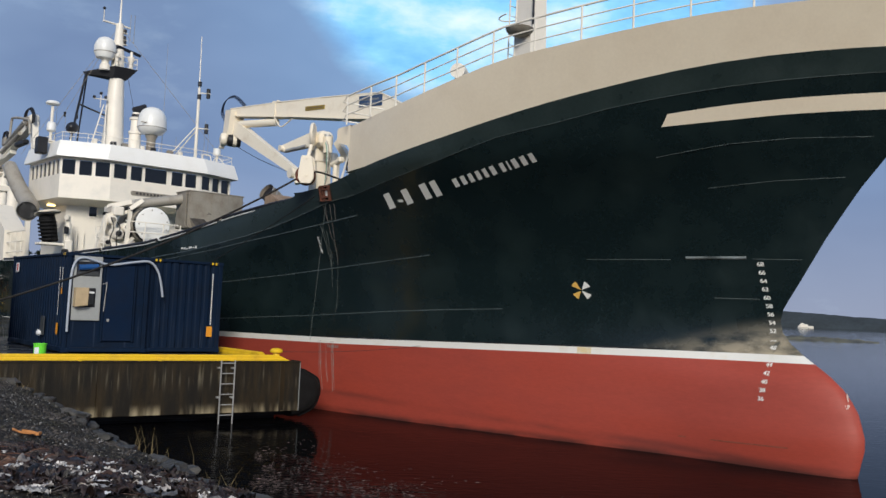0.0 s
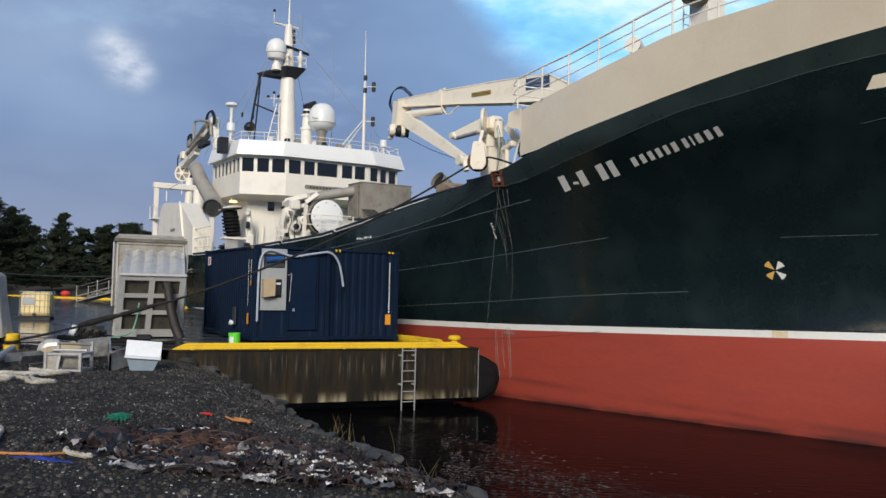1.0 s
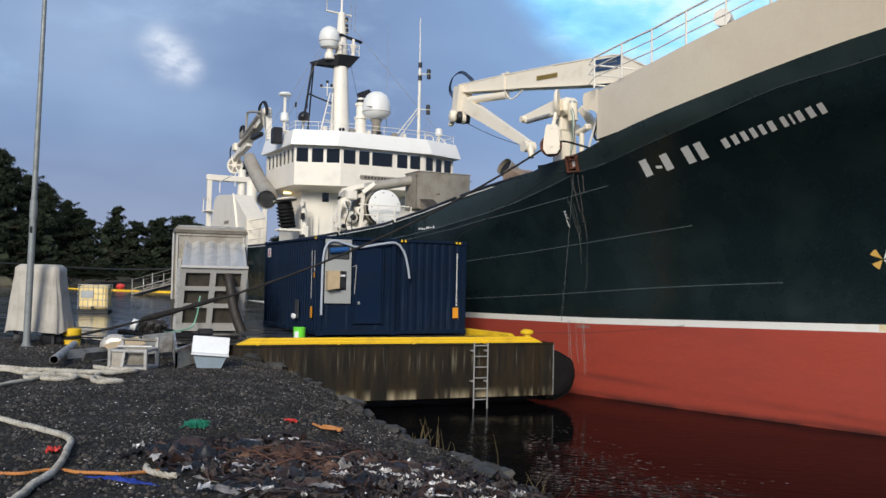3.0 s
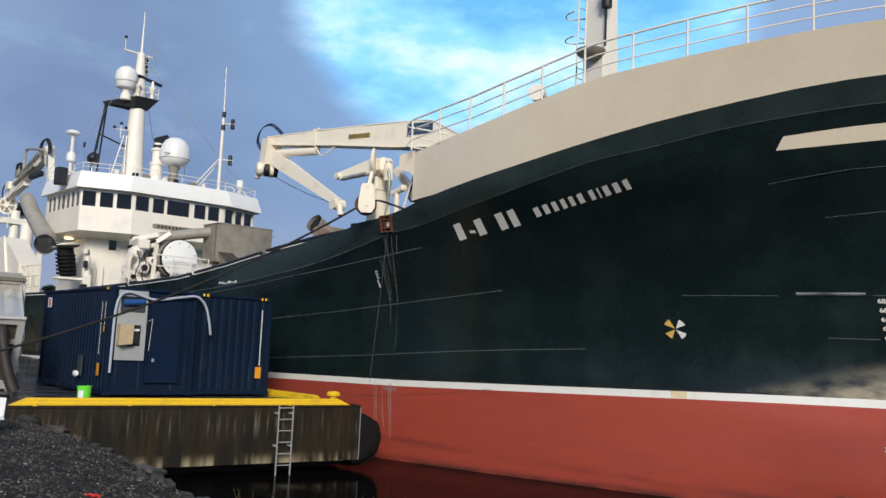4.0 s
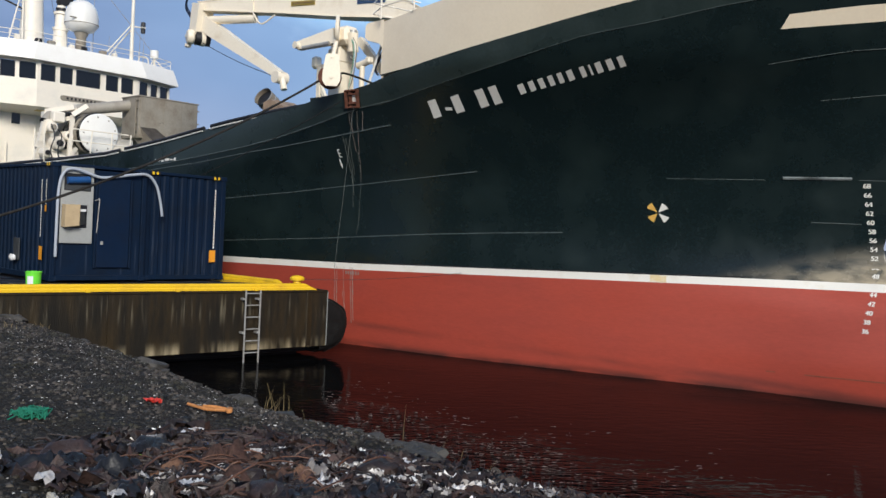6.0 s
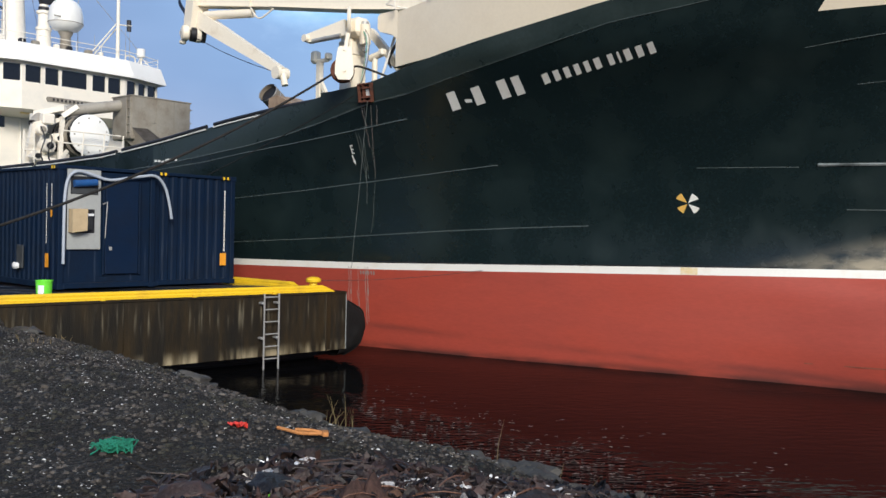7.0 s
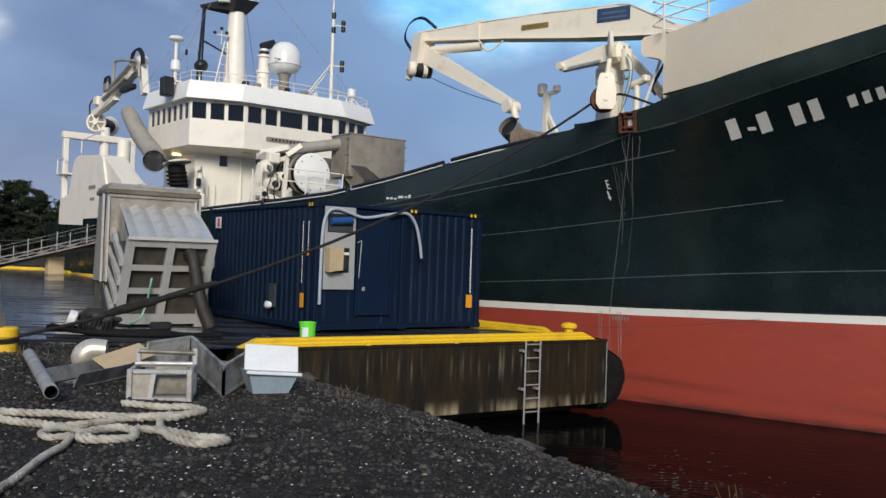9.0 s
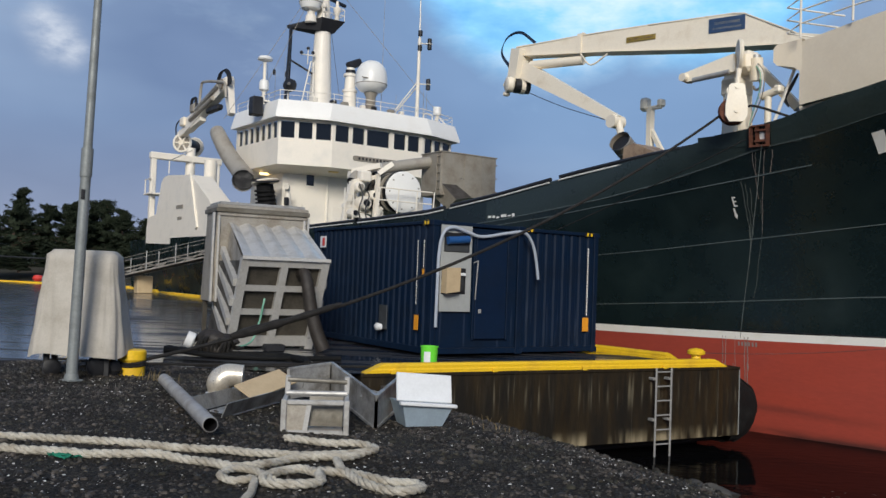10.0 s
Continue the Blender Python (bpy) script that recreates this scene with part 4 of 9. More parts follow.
# rows of small white writing aft, beyond reading
rnd = random.Random(61)
s0 = -21.4
while s0 < -20.2:
    w, h = rnd.uniform(0.06, 0.30), rnd.uniform(0.03, 0.10)
    z0 = 3.48 + 0.02 * (s0 + 22.7) + rnd.uniform(0, 0.05)
    part("small_bar", Shape().add(drape([(0, 0), (w, 0.004), (w, h), (0.01, h)], s0, z0, off=0.014), [(0, 1, 2, 3)]), LINE, side)
    s0 += w + rnd.uniform(0.02, 0.10)


def glyphs(text, s0, z0, h, narrow=1.0):
    """Readable characters painted on the plating."""
    cu = bpy.data.curves.new("glyph", "FONT")
    cu.body, cu.size, cu.align_x = text, h / 0.72, "CENTER"
    tmp = bpy.data.objects.new("glyph", cu)
    scene.collection.objects.link(tmp)
    me = bpy.data.meshes.new_from_object(tmp.evaluated_get(bpy.context.evaluated_depsgraph_get()))
    bpy.data.objects.remove(tmp)
    sh = Shape()
    pts = [(v.co.x * narrow, v.co.y) for v in me.vertices]
    # two passes of the brush, side by side, for the weight of the strokes
    for dx, lift in ((-0.006, 0.012), (0.006, 0.0135)):
        sh.add(drape([(x + dx, y) for x, y in pts], s0, z0, off=lift), [tuple(p.vertices) for p in me.polygons])
    bpy.data.meshes.remove(me)
    return sh


part("ice_letter", glyphs("E", -12.83, 3.55, 0.23, 0.68), LINE, side)
for i, d in enumerate(range(36, 70, 2)):
    z = -0.25 + i * 0.2031
    s = lerp(z, [-0.2, 0.41, 1.0, 1.42, 2.24, 3.08], [-0.06, 0.0, -0.06, -0.14, -0.22, -0.26])
    host = red if z < white_low(s) - 0.05 else (band if z < white_top(s) else side)
    part("draught_mark", glyphs(str(d), s, z, 0.105), LINE, host)
FADED_Y = mat("faded yellow paint", (0.70, 0.56, 0.30), 0.6, 0, 0.1, 6, 40, 0.0, second=(0.74, 0.70, 0.60))
# thruster mark: four blades, the after pair yellow
for k, mt in enumerate((LINE, BLADE_Y, BLADE_Y, LINE)):
    a0 = (0.77, math.pi - 0.77, math.pi + 0.77, -0.77)[k]
    vs = [(0.015 * math.cos(a0), 0.015 * math.sin(a0))] + [(0.26 * math.cos(a0 + d), 0.26 * math.sin(a0 + d)) for d in (-0.36, -0.18, 0.0, 0.18, 0.36)]
    part("thruster_blade_mark", Shape().add(drape(vs, -4.53, 2.29, off=0.014), [tuple(range(6))]), mt, side)
patch("faded_patch", -4.72, white_low(-4.7) + 0.01, -4.35, white_low(-4.4) + 0.01, 0.17, FADED_Y, band, 3, off=0.006)
CHIP = mat("chipped pale primer", (0.60, 0.42, 0.36), 0.7, 0, 0.2, 8, 40, 0.1)
# ragged, overlapping beige patches over the bulb
for i in range(3):
    rnd = random.Random(900 + i)
    s0 = rnd.uniform(-2.4, 0.0)
    w = rnd.uniform(0.25, 0.8)
    hgt = rnd.uniform(0.08, 0.42) * (0.35 + 0.65 * (s0 + 2.4) / 2.4)
    s1 = min(s0 + w, stem(1.3) - 0.15)
    z0 = white_top(s0) + 0.01 + rnd.uniform(0.0, 0.10)
    patch("scuff", s0, z0, s1, z0 + rnd.uniform(-0.03, 0.05), hgt, BOWBEIGE, side, 6, off=0.004 + 0.0004 * i, lean=rnd.uniform(0, 0.8))
patch("nose_chip", 1.73, -0.28, 1.77, -0.27, 0.03, CHIP, red, 3, off=0.006)
patch("nose_chip", 1.755, -0.25, 1.79, -0.22, 0.05, CHIP, red, 3, off=0.006, lean=-0.5)
patch("nose_chip", 1.70, -0.23, 1.72, -0.21, 0.02, CHIP, red, 3, off=0.006)
patch("nose_chip", 1.74, -0.14, 1.66, 0.06, 0.04, CHIP, red, 4, off=0.006)
patch("tide_line", -2.4, -1.35, 0.6, -1.30, 0.03, RUSTRED, red, 10, off=0.004)
hp_ = [(-0.30, -0.34), (0.02, -0.36), (0.30, -0.1), (0.34, 0.30), (0.0, 0.34), (-0.24, 0.12)]
part("stem_hawse", Shape().add(drape([(x * 0.42, y * 0.55) for x, y in hp_], 2.98, 6.27, off=0.016), [tuple(range(6))]), BEIGE, side, "beige framed hawse near the stem", smooth=0)
# flat black patch stands in for the shaded hawse opening
part("hawse_mouth", Shape().add(drape([(x * 0.28, y * 0.38) for x, y in hp_], 2.99, 6.27, off=0.024), [tuple(range(6))]), BLACK, side, smooth=0)
# rusty fairlead and streaks below it


def on_side(s, z, off=0.03):
    return Vector((s, -(half(s, z) + off), z))


fl = part("fairlead", Shape().sheet([[on_side(-12.02 + (z - 4.82) * 0.22, z, 0.020), on_side(-11.60 + (z - 4.82) * 0.22, z, 0.020)] for z in (4.84, 5.24)], flip=False), GREEN, vessel, "rusty open fairlead")
for (sa, za), (sb, zb), w in (((-12.05, 4.82), (-11.95, 5.25), 0.06), ((-11.66, 4.82), (-11.54, 5.26), 0.06), ((-12.05, 4.83), (-11.66, 4.83), 0.045), ((-11.96, 5.25), (-11.54, 5.25), 0.035), ((-11.88, 4.84), (-11.80, 5.24), 0.05), ((-11.86, 5.15), (-11.58, 5.15), 0.04), ((-11.92, 4.93), (-11.66, 4.93), 0.05)):
    part("fairlead_bar", Shape().beam(on_side(sa, za, 0.05), on_side(sb, zb, 0.05), 0.09, w), RUST, fl)
# white plate painted as the sky seen through the fairlead's opening
part("roller", Shape().sheet([[on_side(-11.85 + (z - 4.95) * 0.2, z, 0.036), on_side(-11.69 + (z - 4.95) * 0.2, z, 0.036)] for z in (4.955, 5.125)], flip=False), FASCIA, fl, "pale bright opening plate")
SALT = mat("pale salt run", (0.26, 0.21, 0.19), 0.7, 0, 0.4, 5, 40, 0.1)
for i, (sa, top, sb, low_) in enumerate(((-12.07, 4.80, -12.24, 3.70), (-12.54, 4.10, -12.72, 2.5), (-11.80, 4.74, -12.40, 2.9), (-12.45, 4.05, -12.78, 2.2), (-11.60, 4.72, -11.80, 4.25), (-12.36, 3.95, -12.60, 2.9), (-12.0, 4.75, -12.15, 4.2), (-12.2, 3.7, -12.75, 1.4))):
    rnd = random.Random(300 + i)
    pts = [(sa + (sb - sa) * f + rnd.uniform(-0.018, 0.018), top + (low_ - top) * f) for f in np.linspace(0, 1, 9)]
    seam("streak", pts, rnd.uniform(0.003, 0.008), (SALT, STREAK)[i % 2])
for i in range(6):
    rnd = random.Random(330 + i)
    s0 = rnd.uniform(-13.7, -12.9)
    pts = [(s0 - 0.02 * k + rnd.uniform(-0.012, 0.012), 0.45 - k * rnd.uniform(0.12, 0.36)) for k in range(6)]
    seam("streak", pts, rnd.uniform(0.004, 0.009), SALT, red)

part("hanging_line", Shape().sweep([(-11.75, -5.76, 4.82), (-11.80, -5.80, 3.9), (-11.90, -5.80, 2.9), (-11.98, -5.82, 2.0), (-12.06, -5.84, 1.2), (-12.12, -5.85, 0.5)], 0.006, 6), STREAK, vessel, "thin pale line hanging down from the fairlead")

for k in range(6):
    part("mark_dash", Shape().add(drape([(0, 0), (0.045, 0), (0.045, 0.10), (0, 0.10)], -13.2 + 0.085 * k, white_low(-13.0) - 0.15, off=0.012), [(0, 1, 2, 3)]), SALT, red)
# forecastle rail


def rim(s):
    z = beige_top(s)
    return Vector((s, -(half(s, z) - 0.12), z))


fr = part("bow_rail", Shape().sweep([rim(s) + Vector((0, 0, 0.88)) for s in np.linspace(-10.85, 3.4, 24)], 0.028, 8), WHITE, vessel, "white tubular bow rail")
for hgt in (0.31, 0.60):
    part("rail_bar", Shape().sweep([rim(s) + Vector((0, 0, hgt)) for s in np.linspace(-10.85, 3.4, 24)], 0.018, 6), WHITE, fr)
for i in range(13):
    s = -10.85 + 14.2 * i / 12
    part("rail_post", Shape().tube(rim(s), rim(s) + Vector((0, 0, 0.88)), 0.026, n=8), WHITE, fr)
for dz in (0.31, 0.60, 0.88):
    part("rail_end", Shape().sweep([rim(-10.85) + Vector((0, 0, dz)), rim(-10.85) + Vector((-0.42, 0.12, dz - 0.10)), rim(-10.85) + Vector((0.35, 1.1, dz - 0.26))], 0.022, 6), WHITE, fr)

# foremast
FMS, FMB = -8.75, -0.1
fm = part("foremast", Shape().beam((FMS, FMB, 6), (FMS, FMB, 16.5), 0.86, 0.86, w2=0.56, h2=0.56), WHITE, vessel, "white tapered box foremast")
for dx, dy in ((0.42, -0.42), (-0.42, -0.42)):
    part("mast_edge", Shape().tube((FMS + dx, FMB + dy, 6), (FMS + dx * 0.66, FMB + dy * 0.66, 16.5), 0.03, n=6), WHITE, fm)
part("lamp_bowl", Shape().lathe([(0.02, -0.22), (0.22, -0.20), (0.40, -0.10), (0.46, 0.02), (0.42, 0.05), (0.05, 0.06)], 20, pose(FMS + 0.1, FMB - 0.62, 10.75)), GREYBOX, fm, "grey bowl lamp on the mast")
part("bowl_bracket", Shape().box((0.2, 0.4, 0.08), (FMS + 0.1, FMB - 0.45, 10.85), ch=0.01), WHITE, fm)
part("mast_light", Shape().lathe([(0.06, 0), (0.16, 0.03), (0.16, 0.32), (0.20, 0.34), (0.20, 0.46), (0.06, 0.50)], 14, pose(FMS + 0.55, FMB - 0.45, 12.05)), BLACK, fm)
part("light_cap", Shape().tube((FMS + 0.55, FMB - 0.45, 12.55), (FMS + 0.55, FMB - 0.45, 12.7), 0.15, n=14), WHITE, fm)
part("light_conduit", Shape().tube((FMS + 0.5, FMB - 0.42, 10.9), (FMS + 0.5, FMB - 0.42, 12.05), 0.035, n=8), BLACK, fm)
for y in (-0.32, 0.12):
    part("ladder_rail", Shape().tube((FMS - 0.75, FMB + y, 6), (FMS - 0.62, FMB + y, 16), 0.025, n=6), WHITE, fm)
for i in range(18):
    part("ladder_rung", Shape().tube((FMS - 0.72, FMB - 0.32, 8.2 + i * 0.33), (FMS - 0.72, FMB + 0.12, 8.2 + i * 0.33), 0.014, n=6), WHITE, fm)
for z in (11.5, 12.3, 13.1, 13.9):
    part("ladder_hoop", Shape().sweep([(FMS - 0.70 - 0.62 * math.sin(a), FMB - 0.1 - 0.36 * math.cos(a), z) for a in np.linspace(0, math.pi, 9)], 0.022, 6), WHITE, fm)
vent = Shape().sweep(curve_pts([(-7.6, -3.9, 7.2), (-7.6, -3.9, 8.0), (-7.5, -4.1, 8.35), (-7.35, -4.4, 8.35)], 5), 0.17, 14)
part("deck_vent", vent, WHITE, vessel, "white gooseneck deck vent")
part("vent_rim", Shape().tube((-7.42, -4.28, 8.35), (-7.3, -4.5, 8.35), 0.22, n=16), WHITE, vessel)

# ---- wheelhouse and deck gear ----
PLAN = [(-45.2, 5.35), (-39.9, 5.2), (-38.95, 2.7), (-38.95, -2.7), (-39.9, -5.2), (-45.2, -5.35)]
Z0, Z1, Z2, Z3, Z4 = 7.02, 8.36, 9.18, 9.32, 10.22


def grown(plan, d):
    return [(s + (d if s > -45 else 0), b + math.copysign(d, b)) for s, b in plan]


wheel = Shape().sheet([[(s, -b, z) for s, b in PLAN] for z in (Z0, Z1)])
house_plan = [(-45.2, 4.4), (-41.2, 4.3), (-40.9, 3.3), (-40.9, -3.3), (-41.2, -4.3), (-45.2, -4.4)]
wh = part("wheelhouse", wheel, WHITE, vessel, "white wheelhouse with a wide band of windows", smooth=20)
part("window_header", Shape().sheet([[(s, -b, z) for s, b in PLAN] for z in (Z2, Z3 + 0.1)]), WHITE, wh, smooth=20)
part("deckhouse", Shape().sheet([[(s, -b, z) for s, b in house_plan] for z in (2.4, 6.75)]), WHITE, wh, smooth=20)
part("bridge_soffit", Shape().sheet([[(s, -b, 6.75) for s, b in house_plan], [(s, -b, Z0) for s, b in PLAN]]), WHITE, wh, smooth=20)
fas = Shape()
lowp, topp = grown(PLAN, 0.34), grown(PLAN, 0.12)
fas.sheet([[(s, -b, z) for s, b in pl] for pl, z in ((PLAN, Z3), (lowp, Z3 - 0.02), (lowp, Z3 + 0.1), (topp, Z4), (PLAN, Z4 + 0.02))])
fas.add([(s, -b, Z4 + 0.015) for s, b in PLAN], [tuple(range(6))])
part("roof_fascia", fas, FASCIA, wh, "broad white fascia round the bridge roof", smooth=20)


def window_run(a, b, spans):
    """Panes and mullions between plan points a and b; spans are pairs of fractions."""
    A, B = Vector((a[0], -a[1], 0)), Vector((b[0], -b[1], 0))
    d = B - A
    out = Vector((d.y, -d.x, 0)).normalized()
    if out.dot(Vector((A.x + 42, A.y, 0))) < 0:
        out = -out
    last = 0.0
    for f0, f1 in spans + [(1.0, 1.0)]:
        if f0 > last:
            p, q = A + d * last, A + d * f0
            vs = []
            for z in (Z1 - 0.01, Z2 + 0.01):
                for w in (p, q, q - out * 0.12, p - out * 0.12):
                    vs.append((w.x + out.x * 0.004, w.y + out.y * 0.004, z))
            part("mullion", Shape().add(vs, [(0, 1, 5, 4), (1, 2, 6, 5), (3, 0, 4, 7), (0, 3, 2, 1), (4, 5, 6, 7), (2, 3, 7, 6)]), WHITE, wh, smooth=0)
        if f1 > f0:
            p, q = A + d * f0 - out * 0.06, A + d * f1 - out * 0.06
            part("window_pane", Shape().add([(p.x, p.y, Z1), (q.x, q.y, Z1), (q.x, q.y, Z2), (p.x, p.y, Z2)], [(0, 1, 2, 3)]), GLASSDARK, wh, smooth=0)
        last = f1


window_run(PLAN[1], PLAN[2], [(0.04, 0.29), (0.37, 0.62), (0.69, 0.97)])
window_run(PLAN[2], PLAN[3], [(0.03, 0.17), (0.21, 0.335), (0.365, 0.61), (0.665, 0.795), (0.825, 0.955)])
window_run(PLAN[3], PLAN[4], [(0.06, 0.32), (0.40, 0.62), (0.69, 0.95)])
window_run(PLAN[0], PLAN[1], [(0.06 + i * 0.135, 0.155 + i * 0.135) for i in range(7)])
window_run(PLAN[4], PLAN[5], [(0.06 + i * 0.135, 0.155 + i * 0.135) for i in range(7)])
part("inner_wall", Shape().box((0.2, 9.6, 1.0), (-43.2, 0, 8.8), ch=0.01), BLACK, wh)
# house front: door, window, brackets, lamps
part("house_window", Shape().box((0.06, 0.42, 0.62), (-40.90, -2.9, 6.52), ch=0.02), GLASSDARK, wh)
part("window_surround", Shape().box((0.04, 0.56, 0.76), (-40.91, -2.9, 6.52), ch=0.03), WHITE, wh)
part("house_corner_strip", Shape().tube((-40.88, -1.9, 2.6), (-40.88, -1.9, 6.8), 0.07, n=8), WHITE, wh)
part("house_door", Shape().box((0.07, 0.75, 1.75), (-40.92, -1.2, 4.3), ch=0.05), WHITE, wh)
for s, b, z in ((-42.6, 4.75, 6.78), (-39.6, 2.35, 7.02)):
    part("flood_lamp", Shape().box((0.16, 0.46, 0.12), (s, -b, z), ch=0.03), WARMLAMP, wh, "lit warm deck lamp")
    part("lamp_bracket", Shape().box((0.2, 0.3, 0.08), (s - 0.02, -b, z + 0.10), ch=0.02), WHITE, wh)
nb = [(0.13 * math.cos(a) + (1.28 if math.cos(a) > 0 else -1.28), 0.13 * math.sin(a)) for a in np.linspace(-math.pi / 2, 1.5 * math.pi, 20, endpoint=False)]
part("name_board", Shape().prism(nb, 0.05, Matrix(((0, 0, 1, -38.96), (1, 0, 0, -0.1), (0, 1, 0, 7.63), (0, 0, 0, 1)))), GREYBOX, wh, "weathered name board on the bridge front")
for k in range(11):
    part("board_bar", Shape().box((0.012, 0.11, 0.13), (-38.90, -1.15 + k * 0.21, 7.63), ch=0.002), BLACK, wh)
part("side_ladder", Shape().tube((-40.8, -3.75, 2.6), (-40.8, -3.75, 5.2), 0.03).tube((-40.8, -3.35, 2.6), (-40.8, -3.35, 5.2), 0.03), WHITE, wh)
# bridge roof rail
rr = part("roof_rail", Shape().sweep([(s, -b, Z4 + 0.50) for s, b in PLAN], 0.020, 6), WHITE, wh, "thin white roof rail")
part("rail_bar", Shape().sweep([(s, -b, Z4 + 0.27) for s, b in PLAN], 0.012, 6), WHITE, rr)
for a, b in zip(PLAN, PLAN[1:]):
    n = max(2, int(math.dist(a, b) / 1.1))
    for i in range(n):
        s, w = a[0] + (b[0] - a[0]) * i / n, a[1] + (b[1] - a[1]) * i / n
        part("rail_post", Shape().tube((s, -w, Z4), (s, -w, Z4 + 0.50), 0.016, n=6), WHITE, rr)

# main mast
MS, MB = -44.7, 0.7
mast = part("main_mast", Shape().sweep([(MS, -MB, 10.1), (MS, -MB, 12.0), (MS, -MB, 15.6), (MS - 0.1, -MB, 19.1)], [0.74, 0.62, 0.45, 0.23], 18), WHITE, vessel, "tapered white main mast")
plat = Shape()
plat.add([(MS + 0.7, -MB + 1.05, 16.15), (MS + 0.7, -MB - 0.4, 16.15), (MS - 0.9, -MB - 1.85, 15.75), (MS - 1.2, -MB - 1.7, 15.75), (MS - 1.0, -MB + 1.0, 16.15),
          (MS + 0.45, -MB + 0.5, 15.45), (MS + 0.45, -MB - 0.4, 15.45), (MS - 0.8, -MB - 1.75, 15.62), (MS - 1.1, -MB - 1.65, 15.62), (MS - 0.6, -MB + 0.5, 15.45)],
         [(0, 1, 2, 3, 4)[::-1], (5, 6, 7, 8, 9)] + [(k, (k + 1) % 5, 5 + (k + 1) % 5, 5 + k) for k in range(5)])
part("mast_platform", plat, BLACK, mast, "black underside of the mast platform", smooth=0)
rail_p = [(MS + 0.65, -MB - 0.4), (MS + 0.65, -MB + 1.0), (MS - 0.9, -MB + 0.95)]
for z in (16.5, 16.85):
    part("platform_rail", Shape().sweep([(s, y, z) for s, y in rail_p], 0.022, 6), WHITE, mast)
for s, y in rail_p:
    part("platform_post", Shape().tube((s, y, 16.1), (s, y, 16.85), 0.022, n=6), WHITE, mast)


def ball(r, at, squash=1.0, n=20):
    pr = [(max(0.002, r * math.sin(math.pi * i / 12)), -r * squash * math.cos(math.pi * i / 12)) for i in range(13)]
    return Shape().lathe(pr, n, pose(*at))


part("small_radome", Shape().lathe([(0.30, -0.72), (0.52, -0.66), (0.66, -0.35), (0.68, 0.0), (0.62, 0.30), (0.45, 0.55), (0.22, 0.68), (0.02, 0.71)], 24, pose(MS + 0.2, -1.62, 17.26)), TOPDOME, mast, "white ball radome")
part("radome_band", Shape().tube((MS + 0.2, -1.62, 16.92), (MS + 0.2, -1.62, 16.97), 0.672, n=24), GREYBOX, mast)
part("radome_foot", Shape().lathe([(0.34, 15.85), (0.30, 16.2), (0.22, 16.3), (0.22, 16.6)], 14, pose(MS + 0.2, -1.58, 0)), WHITE, mast)
part("radar_bar", Shape().beam((MS + 0.35, -1.0, 17.52), (MS - 0.35, 0.84, 17.40), 0.16, 0.15), BLACK, mast, "black radar scanner bar")
part("radar_foot", Shape().lathe([(0.20, 16.1), (0.14, 16.25), (0.13, 16.7), (0.22, 16.85), (0.22, 17.05), (0.10, 17.1), (0.08, 17.42)], 12, pose(MS + 0.1, 0.1, 0)), WHITE, mast)
part("radar_foot", Shape().lathe([(0.16, 16.1), (0.10, 16.3), (0.10, 16.7), (0.18, 16.78), (0.16, 16.95), (0.05, 17.0)], 12, pose(MS + 0.5, -0.95, 0)), WHITE, mast)
part("yard", Shape().tube((MS - 0.1, -1.78, 19.08), (MS - 0.1, 0.0, 18.98), 0.065, n=8), WHITE, mast)
for y, z in ((-0.42, 18.65), (-0.42, 18.2), (-0.40, 17.9)):
    part("top_lamp", Shape().tube((MS + 0.1, y, z - 0.12), (MS + 0.1, y, z + 0.12), 0.11, n=10), BLACK, mast)
    part("lamp_shelf", Shape().box((0.3, 0.28, 0.03), (MS + 0.1, y, z - 0.14), ch=0.005), WHITE, mast)
part("top_whip", Shape().tube((MS - 0.1, -MB, 19.1), (MS - 0.1, -MB, 21.8), 0.075, 0.03, n=8), WHITE, mast)
part("yard_pin", Shape().tube((MS - 0.1, -1.74, 19.1), (MS - 0.1, -1.74, 19.85), 0.04, n=8), GALV, mast)
part("wind_vane", ball(0.10, (MS - 0.1, -1.74, 19.9)), BLACK, mast)
for y in (-0.02, 0.25):
    part("yard_aerial", Shape().tube((MS - 0.1, y, 18.0), (MS - 0.1, y, 19.9), 0.02, n=6), GALV, mast)
for p, q, r in (((MS - 0.6, -2.42, 15.65), (-41.2, -4.35, 10.6), 0.075), ((MS - 0.6, -2.35, 15.65), (-42.8, -3.5, 10.5), 0.05)):
    part("mast_strut", Shape().tube(p, q, r, n=8), BLACK, mast)
part("strut_cross", Shape().tube((-42.6, -3.55, 13.0), (MS, -1.2, 13.0), 0.055, n=8), BLACK, mast)
lat = part("lattice_post", Shape().tube((-43.4, -2.6, 10.2), (-44.3, -1.55, 13.6), 0.04).tube((-43.9, -1.5, 10.2), (-44.4, -1.35, 13.6), 0.04), WHITE, mast)
for k in range(6):
    f = 0.15 + k * 0.15
    part("lattice_rung", Shape().tube(Vector((-43.4, -2.6, 10.2)).lerp(Vector((-44.3, -1.55, 13.6)), f), Vector((-43.9, -1.5, 10.2)).lerp(Vector((-44.4, -1.35, 13.6)), f), 0.025, n=6), WHITE, lat)
for y, z in ((-1.75, 14.3), (-2.15, 14.0), (-1.45, 14.1)):
    part("anemometer_cup", ball(0.10, (-44.3, y, z)), BLACK, mast)
part("sensor_arm", Shape().tube((-44.3, -2.2, 13.9), (-44.3, -1.3, 13.95), 0.03, n=6).tube((-44.3, -1.75, 13.4), (-44.3, -1.75, 14.3), 0.03, n=6), WHITE, mast)
